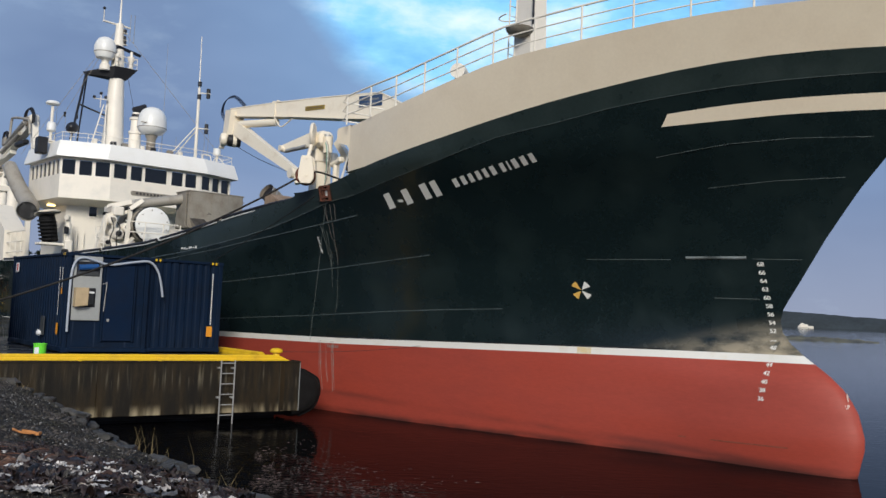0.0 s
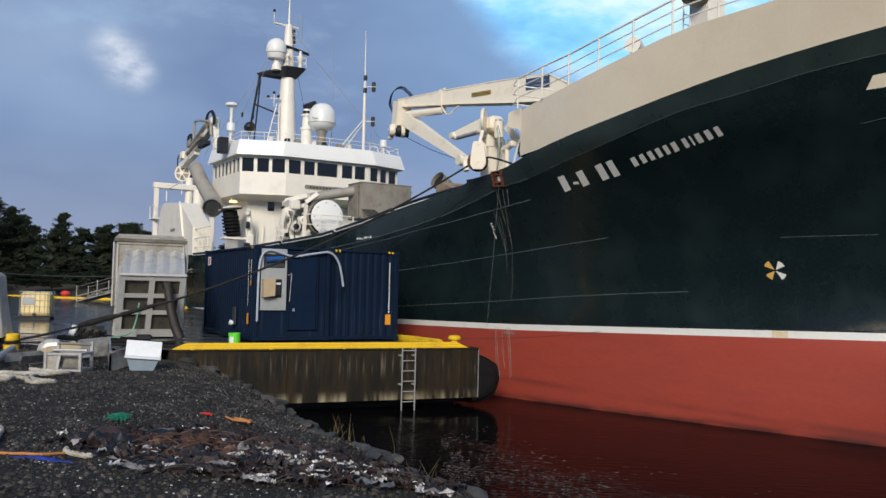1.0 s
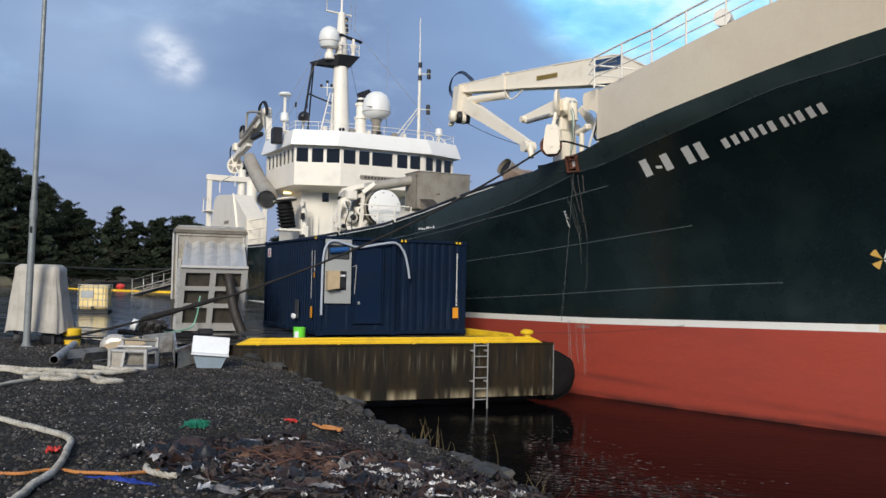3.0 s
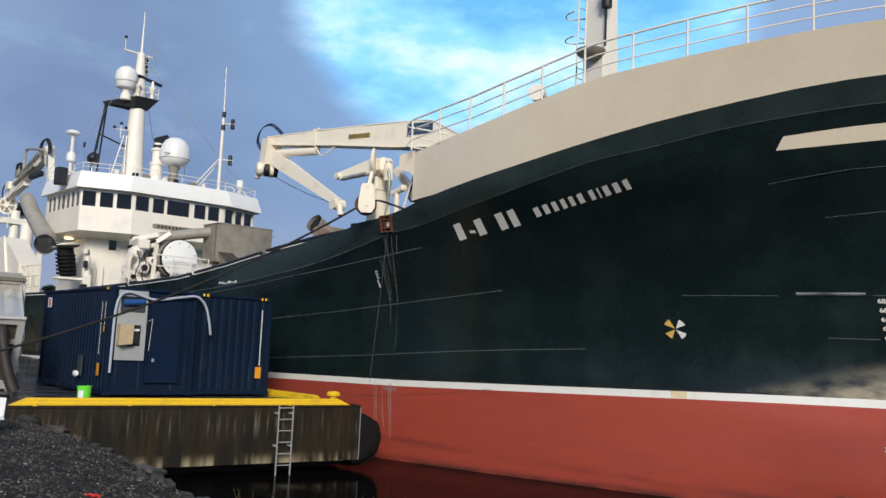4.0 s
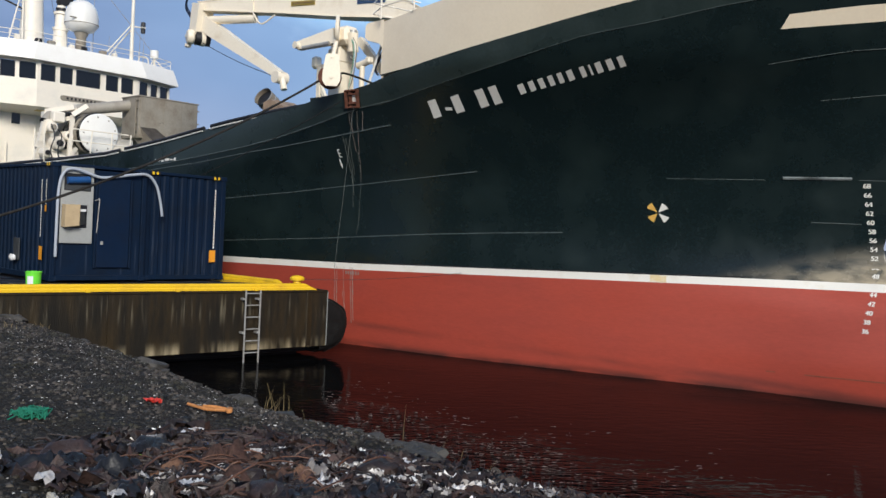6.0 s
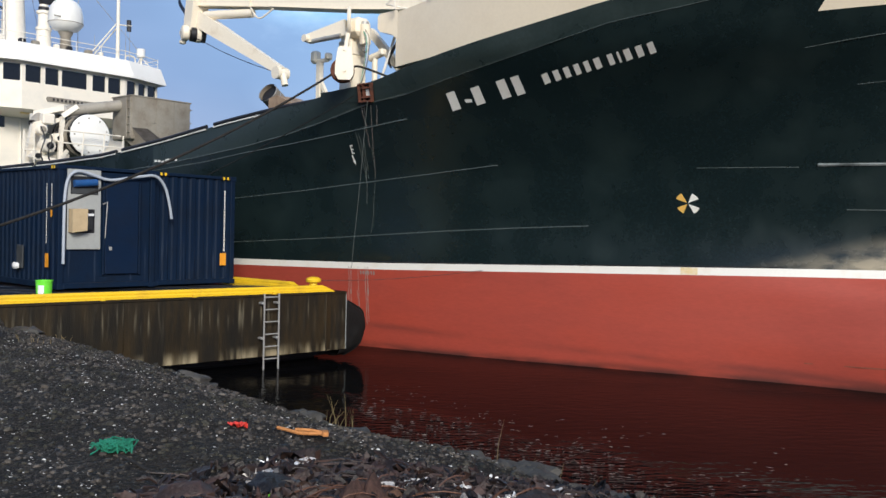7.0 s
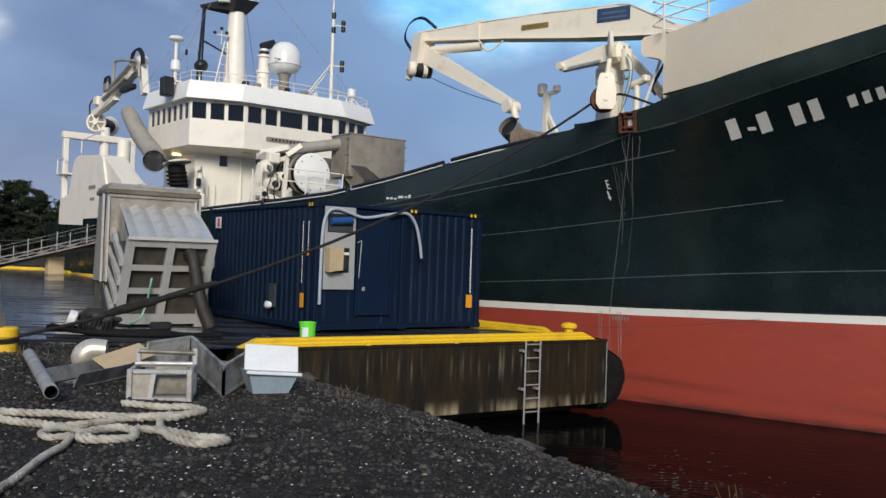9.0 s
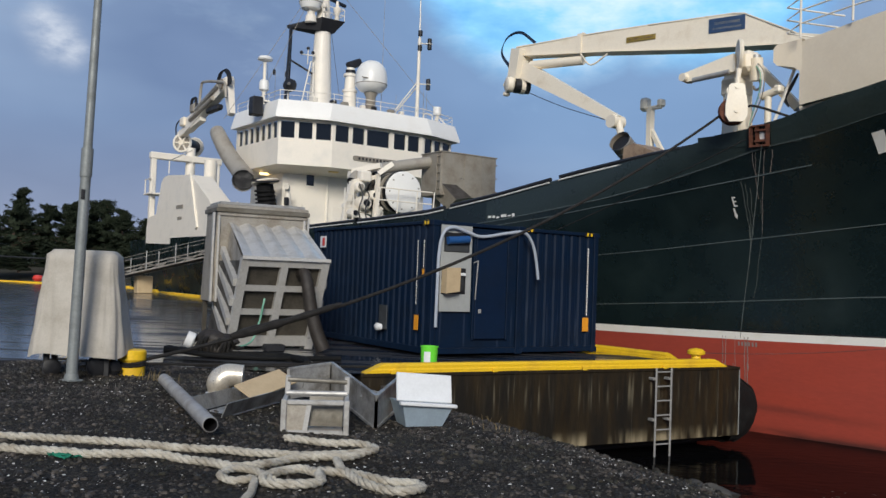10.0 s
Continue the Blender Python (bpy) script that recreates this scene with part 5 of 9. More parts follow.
part("loudhailer", Shape().lathe([(0.33, 0), (0.35, 0.10), (0.24, 0.14), (0.08, 0.32)], 18, pose(-40.0, -4.65, 11.0, 0, 78, -35)), BLACK, mast)
part("hailer_post", Shape().tube((-40.2, -4.65, 10.2), (-40.2, -4.65, 11.0), 0.04, n=8), WHITE, mast)
FX, FY = -41.4, -0.55
fp = part("searchlight_post", Shape().lathe([(0.52, 10.2), (0.50, 10.5), (0.38, 10.6), (0.34, 11.5), (0.40, 11.52), (0.40, 11.66), (0.30, 11.7), (0.28, 12.35), (0.37, 12.38), (0.37, 12.5), (0.24, 12.55), (0.22, 12.85)], 18, pose(FX, FY, 0)), WHITE, vessel, "white stepped searchlight post")
part("post_band", Shape().tube((FX, FY, 12.56), (FX, FY, 12.72), 0.27, n=16), BLACK, fp)
part("light_head", Shape().box((0.42, 0.85, 0.42), (0, 0, 0), pose(FX, FY + 0.2, 13.1, 24, 0, 0), ch=0.07), BLACK, fp)
part("light_yoke", Shape().box((0.3, 0.2, 0.4), (FX, FY, 12.9), ch=0.03), WHITE, fp)
part("roof_plinth", Shape().box((1.6, 2.6, 0.22), (-42.4, -0.4, 10.32), ch=0.04), GREYBOX, vessel)
# satellite dome
DS, DB = -39.6, 0.25
sd = part("satellite_dome", Shape().lathe([(0.05, 0.82), (0.32, 0.78), (0.58, 0.62), (0.76, 0.34), (0.83, 0.0), (0.85, -0.42), (0.84, -0.50), (0.62, -0.78), (0.36, -0.86)][::-1], 28, pose(DS, -DB, 12.13)), TOPDOME, vessel, "white satellite dome")
part("dome_seam", Shape().tube((DS, -DB, 11.66), (DS, -DB, 11.70), 0.856, n=28), GREYBOX, sd)
part("dome_bar", Shape().box((0.02, 0.7, 0.06), (DS + 0.62, -DB - 0.56, 11.86), pose(0, 0, 0), ch=0.004), GREYBOX, sd)
part("dome_pedestal", Shape().lathe([(0.34, 0), (0.28, 0.08), (0.26, 0.8), (0.36, 1.0), (0.36, 1.1)], 14, pose(DS, -DB, 10.2)), GREYBOX, sd)
# aerial masts on the roof
am = part("aerial_mast", Shape().sweep([(-39.2, 2.4, 10.2), (-39.2, 2.4, 14.6), (-39.2, 2.4, 14.62), (-39.2, 2.36, 17.8)], [0.10, 0.085, 0.045, 0.022], 10), WHITE, vessel, "white aerial mast with lamps")
for z in (12.1, 14.3):
    for dz in (-0.17, 0.17):
        part("nav_lamp", Shape().lathe([(0.10, -0.13), (0.12, -0.11), (0.12, 0.11), (0.08, 0.14)], 12, pose(-39.0, 2.92, z + dz)), BLACK, am)
    part("lamp_arm", Shape().tube((-39.2, 2.4, z), (-39.0, 2.9, z), 0.035, n=6), WHITE, am)
    part("lamp_shelf", Shape().box((0.25, 0.25, 0.04), (-39.0, 2.9, z), ch=0.006), WHITE, am)
for z in (14.7, 13.9):
    part("mast_light", Shape().tube((-39.15, 2.4, z), (-39.15, 2.4, z + 0.28), 0.12, n=10), BLACK, am)
for p, q in (((-39.2, 2.4, 12.25), (-38.9, 0.85, 10.4)), ((-39.2, 2.4, 12.0), (-40.6, 1.6, 10.3))):
    part("mast_stay", Shape().tube(p, q, 0.035, n=6), WHITE, am)
for s, b, z, h in ((-43.6, 3.4, 10.2, 3.2), (-43.2, 4.1, 10.2, 2.2), (-42.6, 4.8, 10.2, 2.6), (-39.8, -0.5, 10.2, 6.9), (-40.0, -3.3, 10.2, 2.6), (-40.3, -3.7, 10.2, 2.2), (-39.6, -1.3, 10.2, 1.2)):
    part("whip_aerial", Shape().tube((s, -b, z), (s, -b, z + h), 0.022, 0.008, n=6), GALV, vessel)
for b in (3.4, 4.1):
    part("aerial_lamp", Shape().box((0.14, 0.12, 0.3), (-43.4, -b, 12.4), ch=0.03), BLACK, vessel)
gp = part("compass_post", Shape().tube((-41.9, -5.25, 10.2), (-41.9, -5.25, 12.45), 0.085, n=10), WHITE, vessel, "white sensor post with a flat cap")
part("sensor_cap", Shape().lathe([(0.10, 0), (0.38, 0.06), (0.40, 0.13), (0.30, 0.24), (0.05, 0.28)], 18, pose(-41.9, -5.25, 12.5)), TOPDOME, gp)
part("sensor_drum", Shape().lathe([(0.16, -0.3), (0.25, -0.22), (0.25, 0.12), (0.20, 0.26), (0.05, 0.3)], 16, pose(-41.9, -5.25, 11.25)), TOPDOME, gp)
rp = part("corner_lamp", Shape().tube((-39.8, 4.1, 10.2), (-39.8, 4.1, 10.75), 0.08, n=10), WHITE, vessel)
part("lamp_drum", Shape().tube((-39.8, 4.1, 10.7), (-39.8, 4.1, 11.15), 0.23, n=14), TOPDOME, rp)
part("lamp_tripod", Shape().tube((-39.8, 4.1, 10.7), (-39.5, 4.5, 10.2), 0.03, n=6).tube((-39.8, 4.1, 10.7), (-39.5, 3.7, 10.2), 0.03, n=6), WHITE, rp)
part("roof_hoop", Shape().sweep(curve_pts([(-39.3, 2.9, 10.2), (-39.3, 2.95, 10.55), (-39.3, 3.4, 10.55), (-39.3, 3.5, 10.2)], 4), 0.04, 8), WHITE, vessel)
part("speaker_box", Shape().box((0.6, 0.55, 0.95), (-41.25, -5.9, 9.98), ch=0.05), BLACK, vessel, "black box hung on the bridge wing")
part("box_bracket", Shape().box((0.3, 0.5, 0.1), (-41.25, -5.45, 10.3), ch=0.02), WHITE, vessel)
for k in range(7):
    part("roof_box", Shape().box((0.3, 0.24 + 0.06 * (k % 3), 0.26), (-39.35, -3.6 + k * 0.85 + 0.2 * (k % 2), 10.36), ch=0.04), (WHITE, BLACK, GREYBOX)[k % 3], vessel)
# rigging
for a, b in (((MS, -MB, 19), (-47.2, -5.4, 10.2)), ((MS, -MB, 18.9), (-40, 4.6, 10.6)), ((MS, -MB, 18.5), (-50, 4, 9)), ((MS, -MB - 1, 17), (-43, -5.2, 10.4))):
    part("stay_wire", Shape().tube(a, b, 0.013, n=5), GREYBOX, vessel)

# folding crane behind the wheelhouse
kc = part("stern_crane", Shape().sweep([(-58.9, -3.4, 5), (-58.9, -3.4, 10.0)], [0.40, 0.30], 14), WHITE, vessel, "folded white knuckle crane with a wire reel and black hoses")
R0, RA, RU = Vector((-59.9, -3.7, 10.45)), Vector((0.737, -0.676, 0.0)), Vector((0.676, 0.737, 0.0))
part("wire_drum", Shape().tube(R0, R0 - RA * 2.0, 0.46, n=20), BLACK, kc)
for d in (0.0, -2.0):
    part("reel_flange", Shape().tube(R0 + RA * d, R0 + RA * (d + 0.08), 0.58, n=26), WHITE if d else GREYBOX, kc)
    part("reel_rim", Shape().sweep([R0 + RA * (d + 0.05) + RU * (0.62 * math.cos(a)) + Vector((0, 0, 0.62 * math.sin(a))) for a in np.linspace(0, 2 * math.pi, 25)], 0.09, 6), WHITE, kc)
for a in range(6):
    part("reel_spoke", Shape().tube(R0 + RA * 0.1, R0 + RA * 0.1 + RU * (0.58 * math.cos(a * 1.047)) + Vector((0, 0, 0.58 * math.sin(a * 1.047))), 0.06, n=6), WHITE, kc)
part("reel_hub", Shape().tube(R0, R0 + RA * 0.25, 0.2, n=14), CREAM, kc)
part("crane_arm", Shape().beam((-60.3, -3.75, 11.0), (-56.0, -3.65, 11.75), 0.42, 0.42, w2=0.42, h2=0.55), WHITE, kc)
part("crane_arm", Shape().beam((-58.7, -3.7, 11.45), (-52.2, -3.6, 13.15), 0.55, 0.85, w2=0.45, h2=0.65), WHITE, kc)
part("crane_knuckle", Shape().box((1.5, 0.6, 0.9), (-52.0, -3.6, 13.2), ch=0.16), WHITE, kc)
part("knuckle_plate", Shape().tube((-52.0, -4.0, 13.2), (-52.0, -3.2, 13.2), 0.34, n=14), GREYBOX, kc)
part("crane_arm", Shape().beam((-51.6, -3.6, 13.2), (-50.9, -3.6, 11.2), 0.45, 0.6, w2=0.35, h2=0.4), WHITE, kc)
part("arm_block", Shape().box((0.9, 0.6, 0.7), (-57.3, -3.75, 12.45), ch=0.14), GREYBOX, kc)
part("arm_block", Shape().box((2.2, 0.4, 0.35), (-53.6, -3.75, 11.9), ch=0.08), BLACK, kc)
part("valve_box", Shape().box((0.8, 0.3, 0.6), (-59.0, -4.0, 11.75), ch=0.1), CREAM, kc)
part("crane_ram", Shape().tube((-57.6, -4.0, 11.7), (-53.4, -3.95, 12.55), 0.15, n=10), PIPE, kc)
part("crane_ram", Shape().tube((-56.4, -4.05, 12.2), (-52.6, -3.95, 13.25), 0.12, n=10), GALV, kc)
part("hoop", Shape().sweep(curve_pts([(-55.8, -4.0, 12.2), (-55.6, -4.0, 13.6), (-55.0, -4.0, 13.85), (-51.8, -4.0, 13.3), (-51.1, -4.0, 13.0), (-50.9, -4.0, 12.2)], 5), 0.09, 8), PIPE, kc)
for i in range(4):
    o = 0.16 * i
    part("hose", Shape().sweep(curve_pts([(-52.9 + o, -3.9, 13.3), (-52.6 + o, -3.9, 13.9), (-51.9 + o, -3.85, 14.05), (-51.3 + o, -3.8, 13.6), (-51.2 + o, -3.8, 13.0)], 5), 0.05, 6), BLACK, kc)
for i in range(3):
    o = 0.2 * i
    part("hose", Shape().sweep(curve_pts([(-57.8 + o, -3.95, 12.6), (-57.6 + o, -3.95, 13.1), (-57.1 + o, -3.9, 13.05), (-57.0 + o, -3.9, 12.4)], 5), 0.05, 6), BLACK, kc)
part("hose", Shape().sweep(curve_pts([(-60.6, -3.95, 10.9), (-60.7, -3.95, 11.7), (-60.0, -3.9, 12.0), (-58.9, -3.9, 11.7)], 5), 0.05, 6), BLACK, kc)

# white works on the quarter, with a gallow frame
aw = Shape()
prof_a = [(-58.9, 3.3), (-58.9, 4.4), (-58.5, 5.0), (-56.9, 5.15), (-56.0, 7.15), (-55.5, 7.45), (-54.6, 7.52), (-50.2, 7.2), (-47.0, 5.6), (-46.6, 5.36), (-46.5, 3.5), (-46.7, 3.0)]
for b in (6.15, 4.9):
    aw.add([(s, -b, z) for s, z in prof_a], [tuple(range(len(prof_a)))[:: (1 if b > 6 else -1)]])
aw.sheet([[(s, -b, z) for s, z in prof_a] for b in (6.15, 4.9)])
wa = part("quarter_house", aw, WHITE, vessel, "white shelter casing on the quarter", smooth=20)
part("mark_bar", Shape().box((1.3, 0.02, 0.22), (-52.0, -6.165, 5.4), ch=0.002), GREYBOX, wa)
part("mark_bar", Shape().box((0.8, 0.02, 0.18), (-51.9, -6.165, 4.7), ch=0.002), GREYBOX, wa)
gf = part("gallow_frame", Shape().box((0.5, 4.9, 0.45), (-58.7, -3.75, 9.2), ch=0.05), WHITE, vessel, "white gallow frame")
for b in (5.95, 1.6):
    part("gallow_post", Shape().box((0.4, 0.35, 5.6), (-58.7, -b, 6.4), ch=0.04), WHITE, gf)
part("gallow_platform", Shape().box((1.6, 1.4, 0.1), (-58.7, -5.6, 6.6), ch=0.02), WHITE, gf)
part("gallow_rail", Shape().sweep([(-59.5, -6.2, 6.6), (-59.5, -6.2, 7.6), (-57.9, -6.2, 7.6), (-57.9, -6.2, 6.6)], 0.04, 6), WHITE, gf)
part("casing_rail", Shape().sweep([(-55, -6.0, 7.7), (-55, -6.0, 8.5), (-50.5, -6.0, 8.7), (-50.5, -6.0, 7.8)], 0.035, 6), WHITE, wa)
part("casing_tank", Shape().tube((-51.3, -4.6, 4), (-51.3, -4.6, 8.3), 0.38, n=20), WHITE, vessel, "white upright tank")
for i in range(5):
    part("deck_rail", Shape().tube((-47.8 + i * 1.1, -6.0, 3.4), (-47.8 + i * 1.1, -6.0, 5.2), 0.04, n=6), WHITE, vessel)
for z in (4.0, 4.6, 5.2):
    part("deck_rail_bar", Shape().tube((-48, -6.0, z), (-42.8, -6.0, z), 0.03, n=6), WHITE, vessel)
part("slant_strut", Shape().beam((-50.2, -6.2, 7.2), (-48.6, -6.2, 4.0), 0.12, 0.3), WHITE, vessel)

# big fish-pump duct with an open mouth
mouth = Vector((-41.30, -6.38, 6.17))
duct_line = curve_pts([(-45.2, -6.45, 9.1), (-44.8, -6.45, 8.75), (-43.9, -6.2, 7.7), (-42.7, -6.0, 6.80), (-42.0, -6.05, 6.42), mouth], 6)
pd = part("pump_duct", Shape().sweep(duct_line, [0.38 + 0.17 * i / (len(duct_line) - 1) for i in range(len(duct_line))], 20, caps=False), PIPE, vessel, "grey curved pump duct with an open mouth")
inner = duct_line[-8:-1]
# capped black tube: the shade inside the mouth as colour
part("duct_inside", Shape().sweep(inner, [0.43 + 0.012 * i for i in range(7)], 20, caps=True), BLACK, pd)
part("duct_rim", Shape().sweep([duct_line[-1] + (duct_line[-1] - duct_line[-2]) * t for t in (-0.25, 0.3)], 0.57, 20, caps=False), PIPE, pd)
# black hose reel beside it
hr = part("hose_reel", Shape().sweep([(-40.7, -5.2, 4.5), (-40.7, -5.35, 5.3), (-40.65, -5.5, 6.0)], [0.40, 0.45, 0.42], 18), RUBBER, vessel, "black hose reel with a pale rim")
for k in range(6):
    part("hose_turn", Shape().sweep([(-40.7 + 0.47 * math.cos(a), -5.3 + 0.47 * math.sin(a) - 0.03 * k, 4.65 + 0.2 * k + 0.03 * math.sin(2 * a)) for a in np.linspace(0, 2 * math.pi, 17)], 0.06, 6), RUBBER, hr)
part("reel_flange", Shape().lathe([(0.25, -0.03), (0.66, -0.05), (0.70, 0.0), (0.66, 0.06), (0.30, 0.04)], 22, pose(-40.6, -5.5, 6.12, 8, -10, 0)), CREAM, hr)
part("flange_ring", Shape().sweep([(-40.6 + 0.66 * math.cos(a), -5.5 + 0.66 * math.sin(a), 6.2 + 0.07 * math.sin(a) - 0.1 * math.cos(a)) for a in np.linspace(0, 2 * math.pi, 25)], 0.05, 6), BLACK, hr)
part("reel_foot", Shape().box((0.9, 1.4, 0.14), (-40.7, -5.2, 4.4), ch=0.03), WHITE, hr)
dv = part("davit", Shape().sweep(curve_pts([(-40.2, -4.35, 3), (-40.2, -4.4, 4.7), (-40.15, -4.45, 5.5), (-40.0, -4.55, 5.95), (-39.8, -4.7, 5.9)], 4), [0.17] * 9 + [0.13] * 8, 10), WHITE, vessel, "small white davit with a dark hook block")
part("davit_foot", Shape().box((0.45, 0.42, 0.7), (-40.2, -4.4, 4.3), ch=0.06), WHITE, dv)
part("davit_block", Shape().box((0.2, 0.22, 0.4), (-39.9, -4.62, 5.2), ch=0.05), BLACK, dv)
part("davit_weight", Shape().box((0.3, 0.34, 0.3), (-40.0, -4.6, 4.0), ch=0.1), BLACK, dv)
# net drum: a many-sided flange with stiffeners, dark net behind it
nd = part("net_drum", Shape().lathe([(0.10, 0.10), (0.5, 0.06), (0.84, 0.0), (0.88, -0.04), (0.86, -0.09)][::-1], 26, pose(-30.75, -3.40, 5.18, 0, 90, 0)), FASCIA, vessel, "white net drum flange on its frame", smooth=15)
part("drum_core", Shape().tube((-32.6, -3.45, 5.15), (-30.9, -3.45, 5.15), 0.76, n=24), BLACK, nd)
for k in range(7):
    part("net_turn", Shape().sweep([(-31.0 - 0.22 * k, -3.45 + (0.78 + 0.05 * (k % 2)) * math.cos(a), 5.17 + (0.78 + 0.05 * (k % 2)) * math.sin(a)) for a in np.linspace(0, 2 * math.pi, 21)], 0.08, 6), (RUBBER, GREYBOX)[k % 2], nd)
part("drum_rim", Shape().sweep([(-30.86, -3.40 + 0.90 * math.cos(a), 5.18 + 0.90 * math.sin(a)) for a in np.linspace(1.7, 2.9, 12)], 0.035, 6), BLACK, nd)
part("drum_rear", Shape().tube((-32.9, -3.45, 5.15), (-32.7, -3.45, 5.15), 1.0, n=24), WHITE, nd)
for a in np.linspace(0.3, 6.0, 9):
    part("flange_hole", Shape().tube((-30.73, -3.40 + 0.72 * math.cos(a), 5.18 + 0.72 * math.sin(a)), (-30.70, -3.40 + 0.72 * math.cos(a), 5.18 + 0.72 * math.sin(a)), 0.03, n=8), GREYBOX, nd)
wf = part("winch_frame", Shape().beam((-32.2, -5.1, 3), (-32.2, -5.1, 6.0), 0.3, 0.3), WHITE, vessel, "white winch frame with motors and hoses")
for p, q, w in (((-32.2, -5.1, 6.0), (-31.2, -4.3, 6.25), 0.22), ((-32.0, -5.7, 3.2), (-31.6, -5.4, 5.5), 0.2), ((-31.8, -4.4, 4.3), (-31.8, -5.7, 4.5), 0.2), ((-31.6, -5.4, 5.5), (-31.6, -4.3, 5.8), 0.18), ((-31.3, -4.5, 3.4), (-31.3, -4.35, 5.9), 0.16), ((-31.2, -4.4, 5.9), (-30.9, -3.9, 6.35), 0.2), ((-31.2, -5.0, 3.2), (-31.2, -4.2, 4.5), 0.14)):
    part("frame_bar", Shape().beam(p, q, w, w), WHITE, wf)
for y, z, r in ((-5.15, 5.3, 0.24), (-4.85, 4.65, 0.30), (-5.35, 4.2, 0.22), (-4.45, 5.0, 0.22)):
    part("winch_motor", Shape().lathe([(r * 0.8, 0), (r, 0.06), (r, 0.45), (r * 0.85, 0.55), (r * 0.5, 0.58)], 16, pose(-31.9, y, z, 0, 90, 0)), WHITE, wf)
    part("motor_face", Shape().tube((-31.33, y, z), (-31.28, y, z), r * 0.5, n=12), (BLACK, GREYBOX)[int(z * 10) % 2], wf)
for at, sz in (((-31.5, -4.9, 5.75), (0.4, 0.5, 0.45)), ((-31.4, -4.25, 4.1), (0.35, 0.4, 0.55))):
    part("winch_box", Shape().box(sz, at, ch=0.05), WHITE, wf)
part("bridge_lamp", Shape().box((0.3, 0.5, 0.14), (-39.75, -2.17, 6.93), ch=0.05), IBCP, wh, "pale yellow lamp under the bridge soffit")
for k in range(2):
    y = -5.3 + 0.30 * k
    part("winch_hose", Shape().sweep(curve_pts([(-31.2, y, 5.4 - 0.2 * (k % 2)), (-31.0, y + 0.08, 4.9), (-31.05, y - 0.05, 4.3), (-31.1, y + 0.15, 3.7)], 4), 0.028, 6), BLACK, wf)
# black boxes added as shade in the gaps of the winch frame
for y, z, w in ((-4.15, 5.9, 0.35), (-4.25, 5.2, 0.3), (-4.3, 4.6, 0.3), (-4.95, 3.9, 0.3)):
    part("valve_block", Shape().box((0.2, w, 0.28), (-31.75, y, z), ch=0.04), BLACK, wf)
for i in range(6):
    part("winch_ladder_rung", Shape().tube((-31.0, -6.05, 3.6 + i * 0.26), (-31.0, -5.65, 3.6 + i * 0.26), 0.025, n=6), WHITE, wf)
for y in (-6.05, -5.65):
    part("winch_ladder_rail", Shape().tube((-31.0, y, 3.2), (-31.0, y, 5.15), 0.03, n=6), WHITE, wf)
for z in (4.72, 5.22):
    part("frame_rail", Shape().sweep([(-30.2, -5.0, z), (-30.2, -2.35, z)], 0.03, 6), WHITE, wf)
for y in (-5.0, -4.1, -3.2, -2.35):
    part("frame_rail_post", Shape().tube((-30.2, y, 3.4), (-30.2, y + 0.12, 5.24), 0.03, n=6), WHITE, wf)
# steel hopper box with the transfer pipe
HOPDARK = mat("dark stained steel", (0.07, 0.060, 0.050), 0.6, 0.2, 0.4, 3, 30, 0.2, second=(0.035, 0.028, 0.022))
hb = part("fish_hopper", Shape().box((1.6, 2.95, 1.9), (-31.4, -0.18, 6.16), ch=0.03), GREYBOX, vessel, "raw grey steel hopper box")
chv = [(-30.59, -1.62, 5.70), (-30.59, -0.85, 5.72), (-30.0, -0.45, 5.18), (-30.0, -1.25, 5.02), (-31.2, -1.62, 5.25), (-31.2, -0.85, 5.25), (-30.7, -0.45, 4.7), (-30.7, -1.25, 4.6)]
part("hopper_chute", Shape().add(chv, [(0, 3, 7, 4), (1, 5, 6, 2), (3, 2, 6, 7)]), GREYBOX, hb, smooth=0)
part("chute_mouth", Shape().add(chv[:4], [(0, 1, 2, 3), (3, 2, 1, 0)]), HOPDARK, hb, "dark flap over the chute", smooth=0)
for y in (-1.0, 1.0):
    part("hopper_leg", Shape().box((0.3, 0.3, 2.6), (-31.9, y, 4.0), ch=0.02), GREYBOX, hb)
for z in (5.5, 5.85, 6.2, 6.55, 6.9):
    part("hopper_step", Shape().tube((-30.9, -1.69, z), (-30.6, -1.69, z), 0.025, n=6), GREYBOX, hb)
for s in (-30.9, -30.6):
    part("hopper_rail", Shape().tube((s, -1.70, 5.3), (s, -1.70, 7.0), 0.028, n=6), GREYBOX, hb)
for z in (5.6, 6.2, 6.8):
    part("hopper_grab", Shape().sweep([(-30.7, 1.28, z), (-30.7, 1.42, z), (-31.1, 1.42, z), (-31.1, 1.28, z)], 0.025, 6), GREYBOX, hb)
for y in (-0.45, 0.45):
    part("plate_seam", Shape().tube((-30.597, y, 5.25), (-30.597, y, 7.06), 0.012, n=6), GREYBOX, hb)
part("hopper_latch", Shape().box((0.06, 0.22, 0.12), (-30.63, -0.55, 6.0), ch=0.02), BLACK, hb)
part("hopper_lip", Shape().box((1.66, 3.02, 0.06), (-31.4, -0.18, 7.1), ch=0.02), GREYBOX, hb)
tp = curve_pts([(-31.6, -1.3, 6.78), (-31.9, -3.0, 6.42), (-32.1, -4.1, 6.16), (-32.1, -4.85, 5.90), (-31.9, -5.25, 5.50)], 6)
tpip = part("transfer_pipe", Shape().sweep(tp, 0.255, 18, caps=False), PIPE, vessel, "grey transfer pipe with an open end")
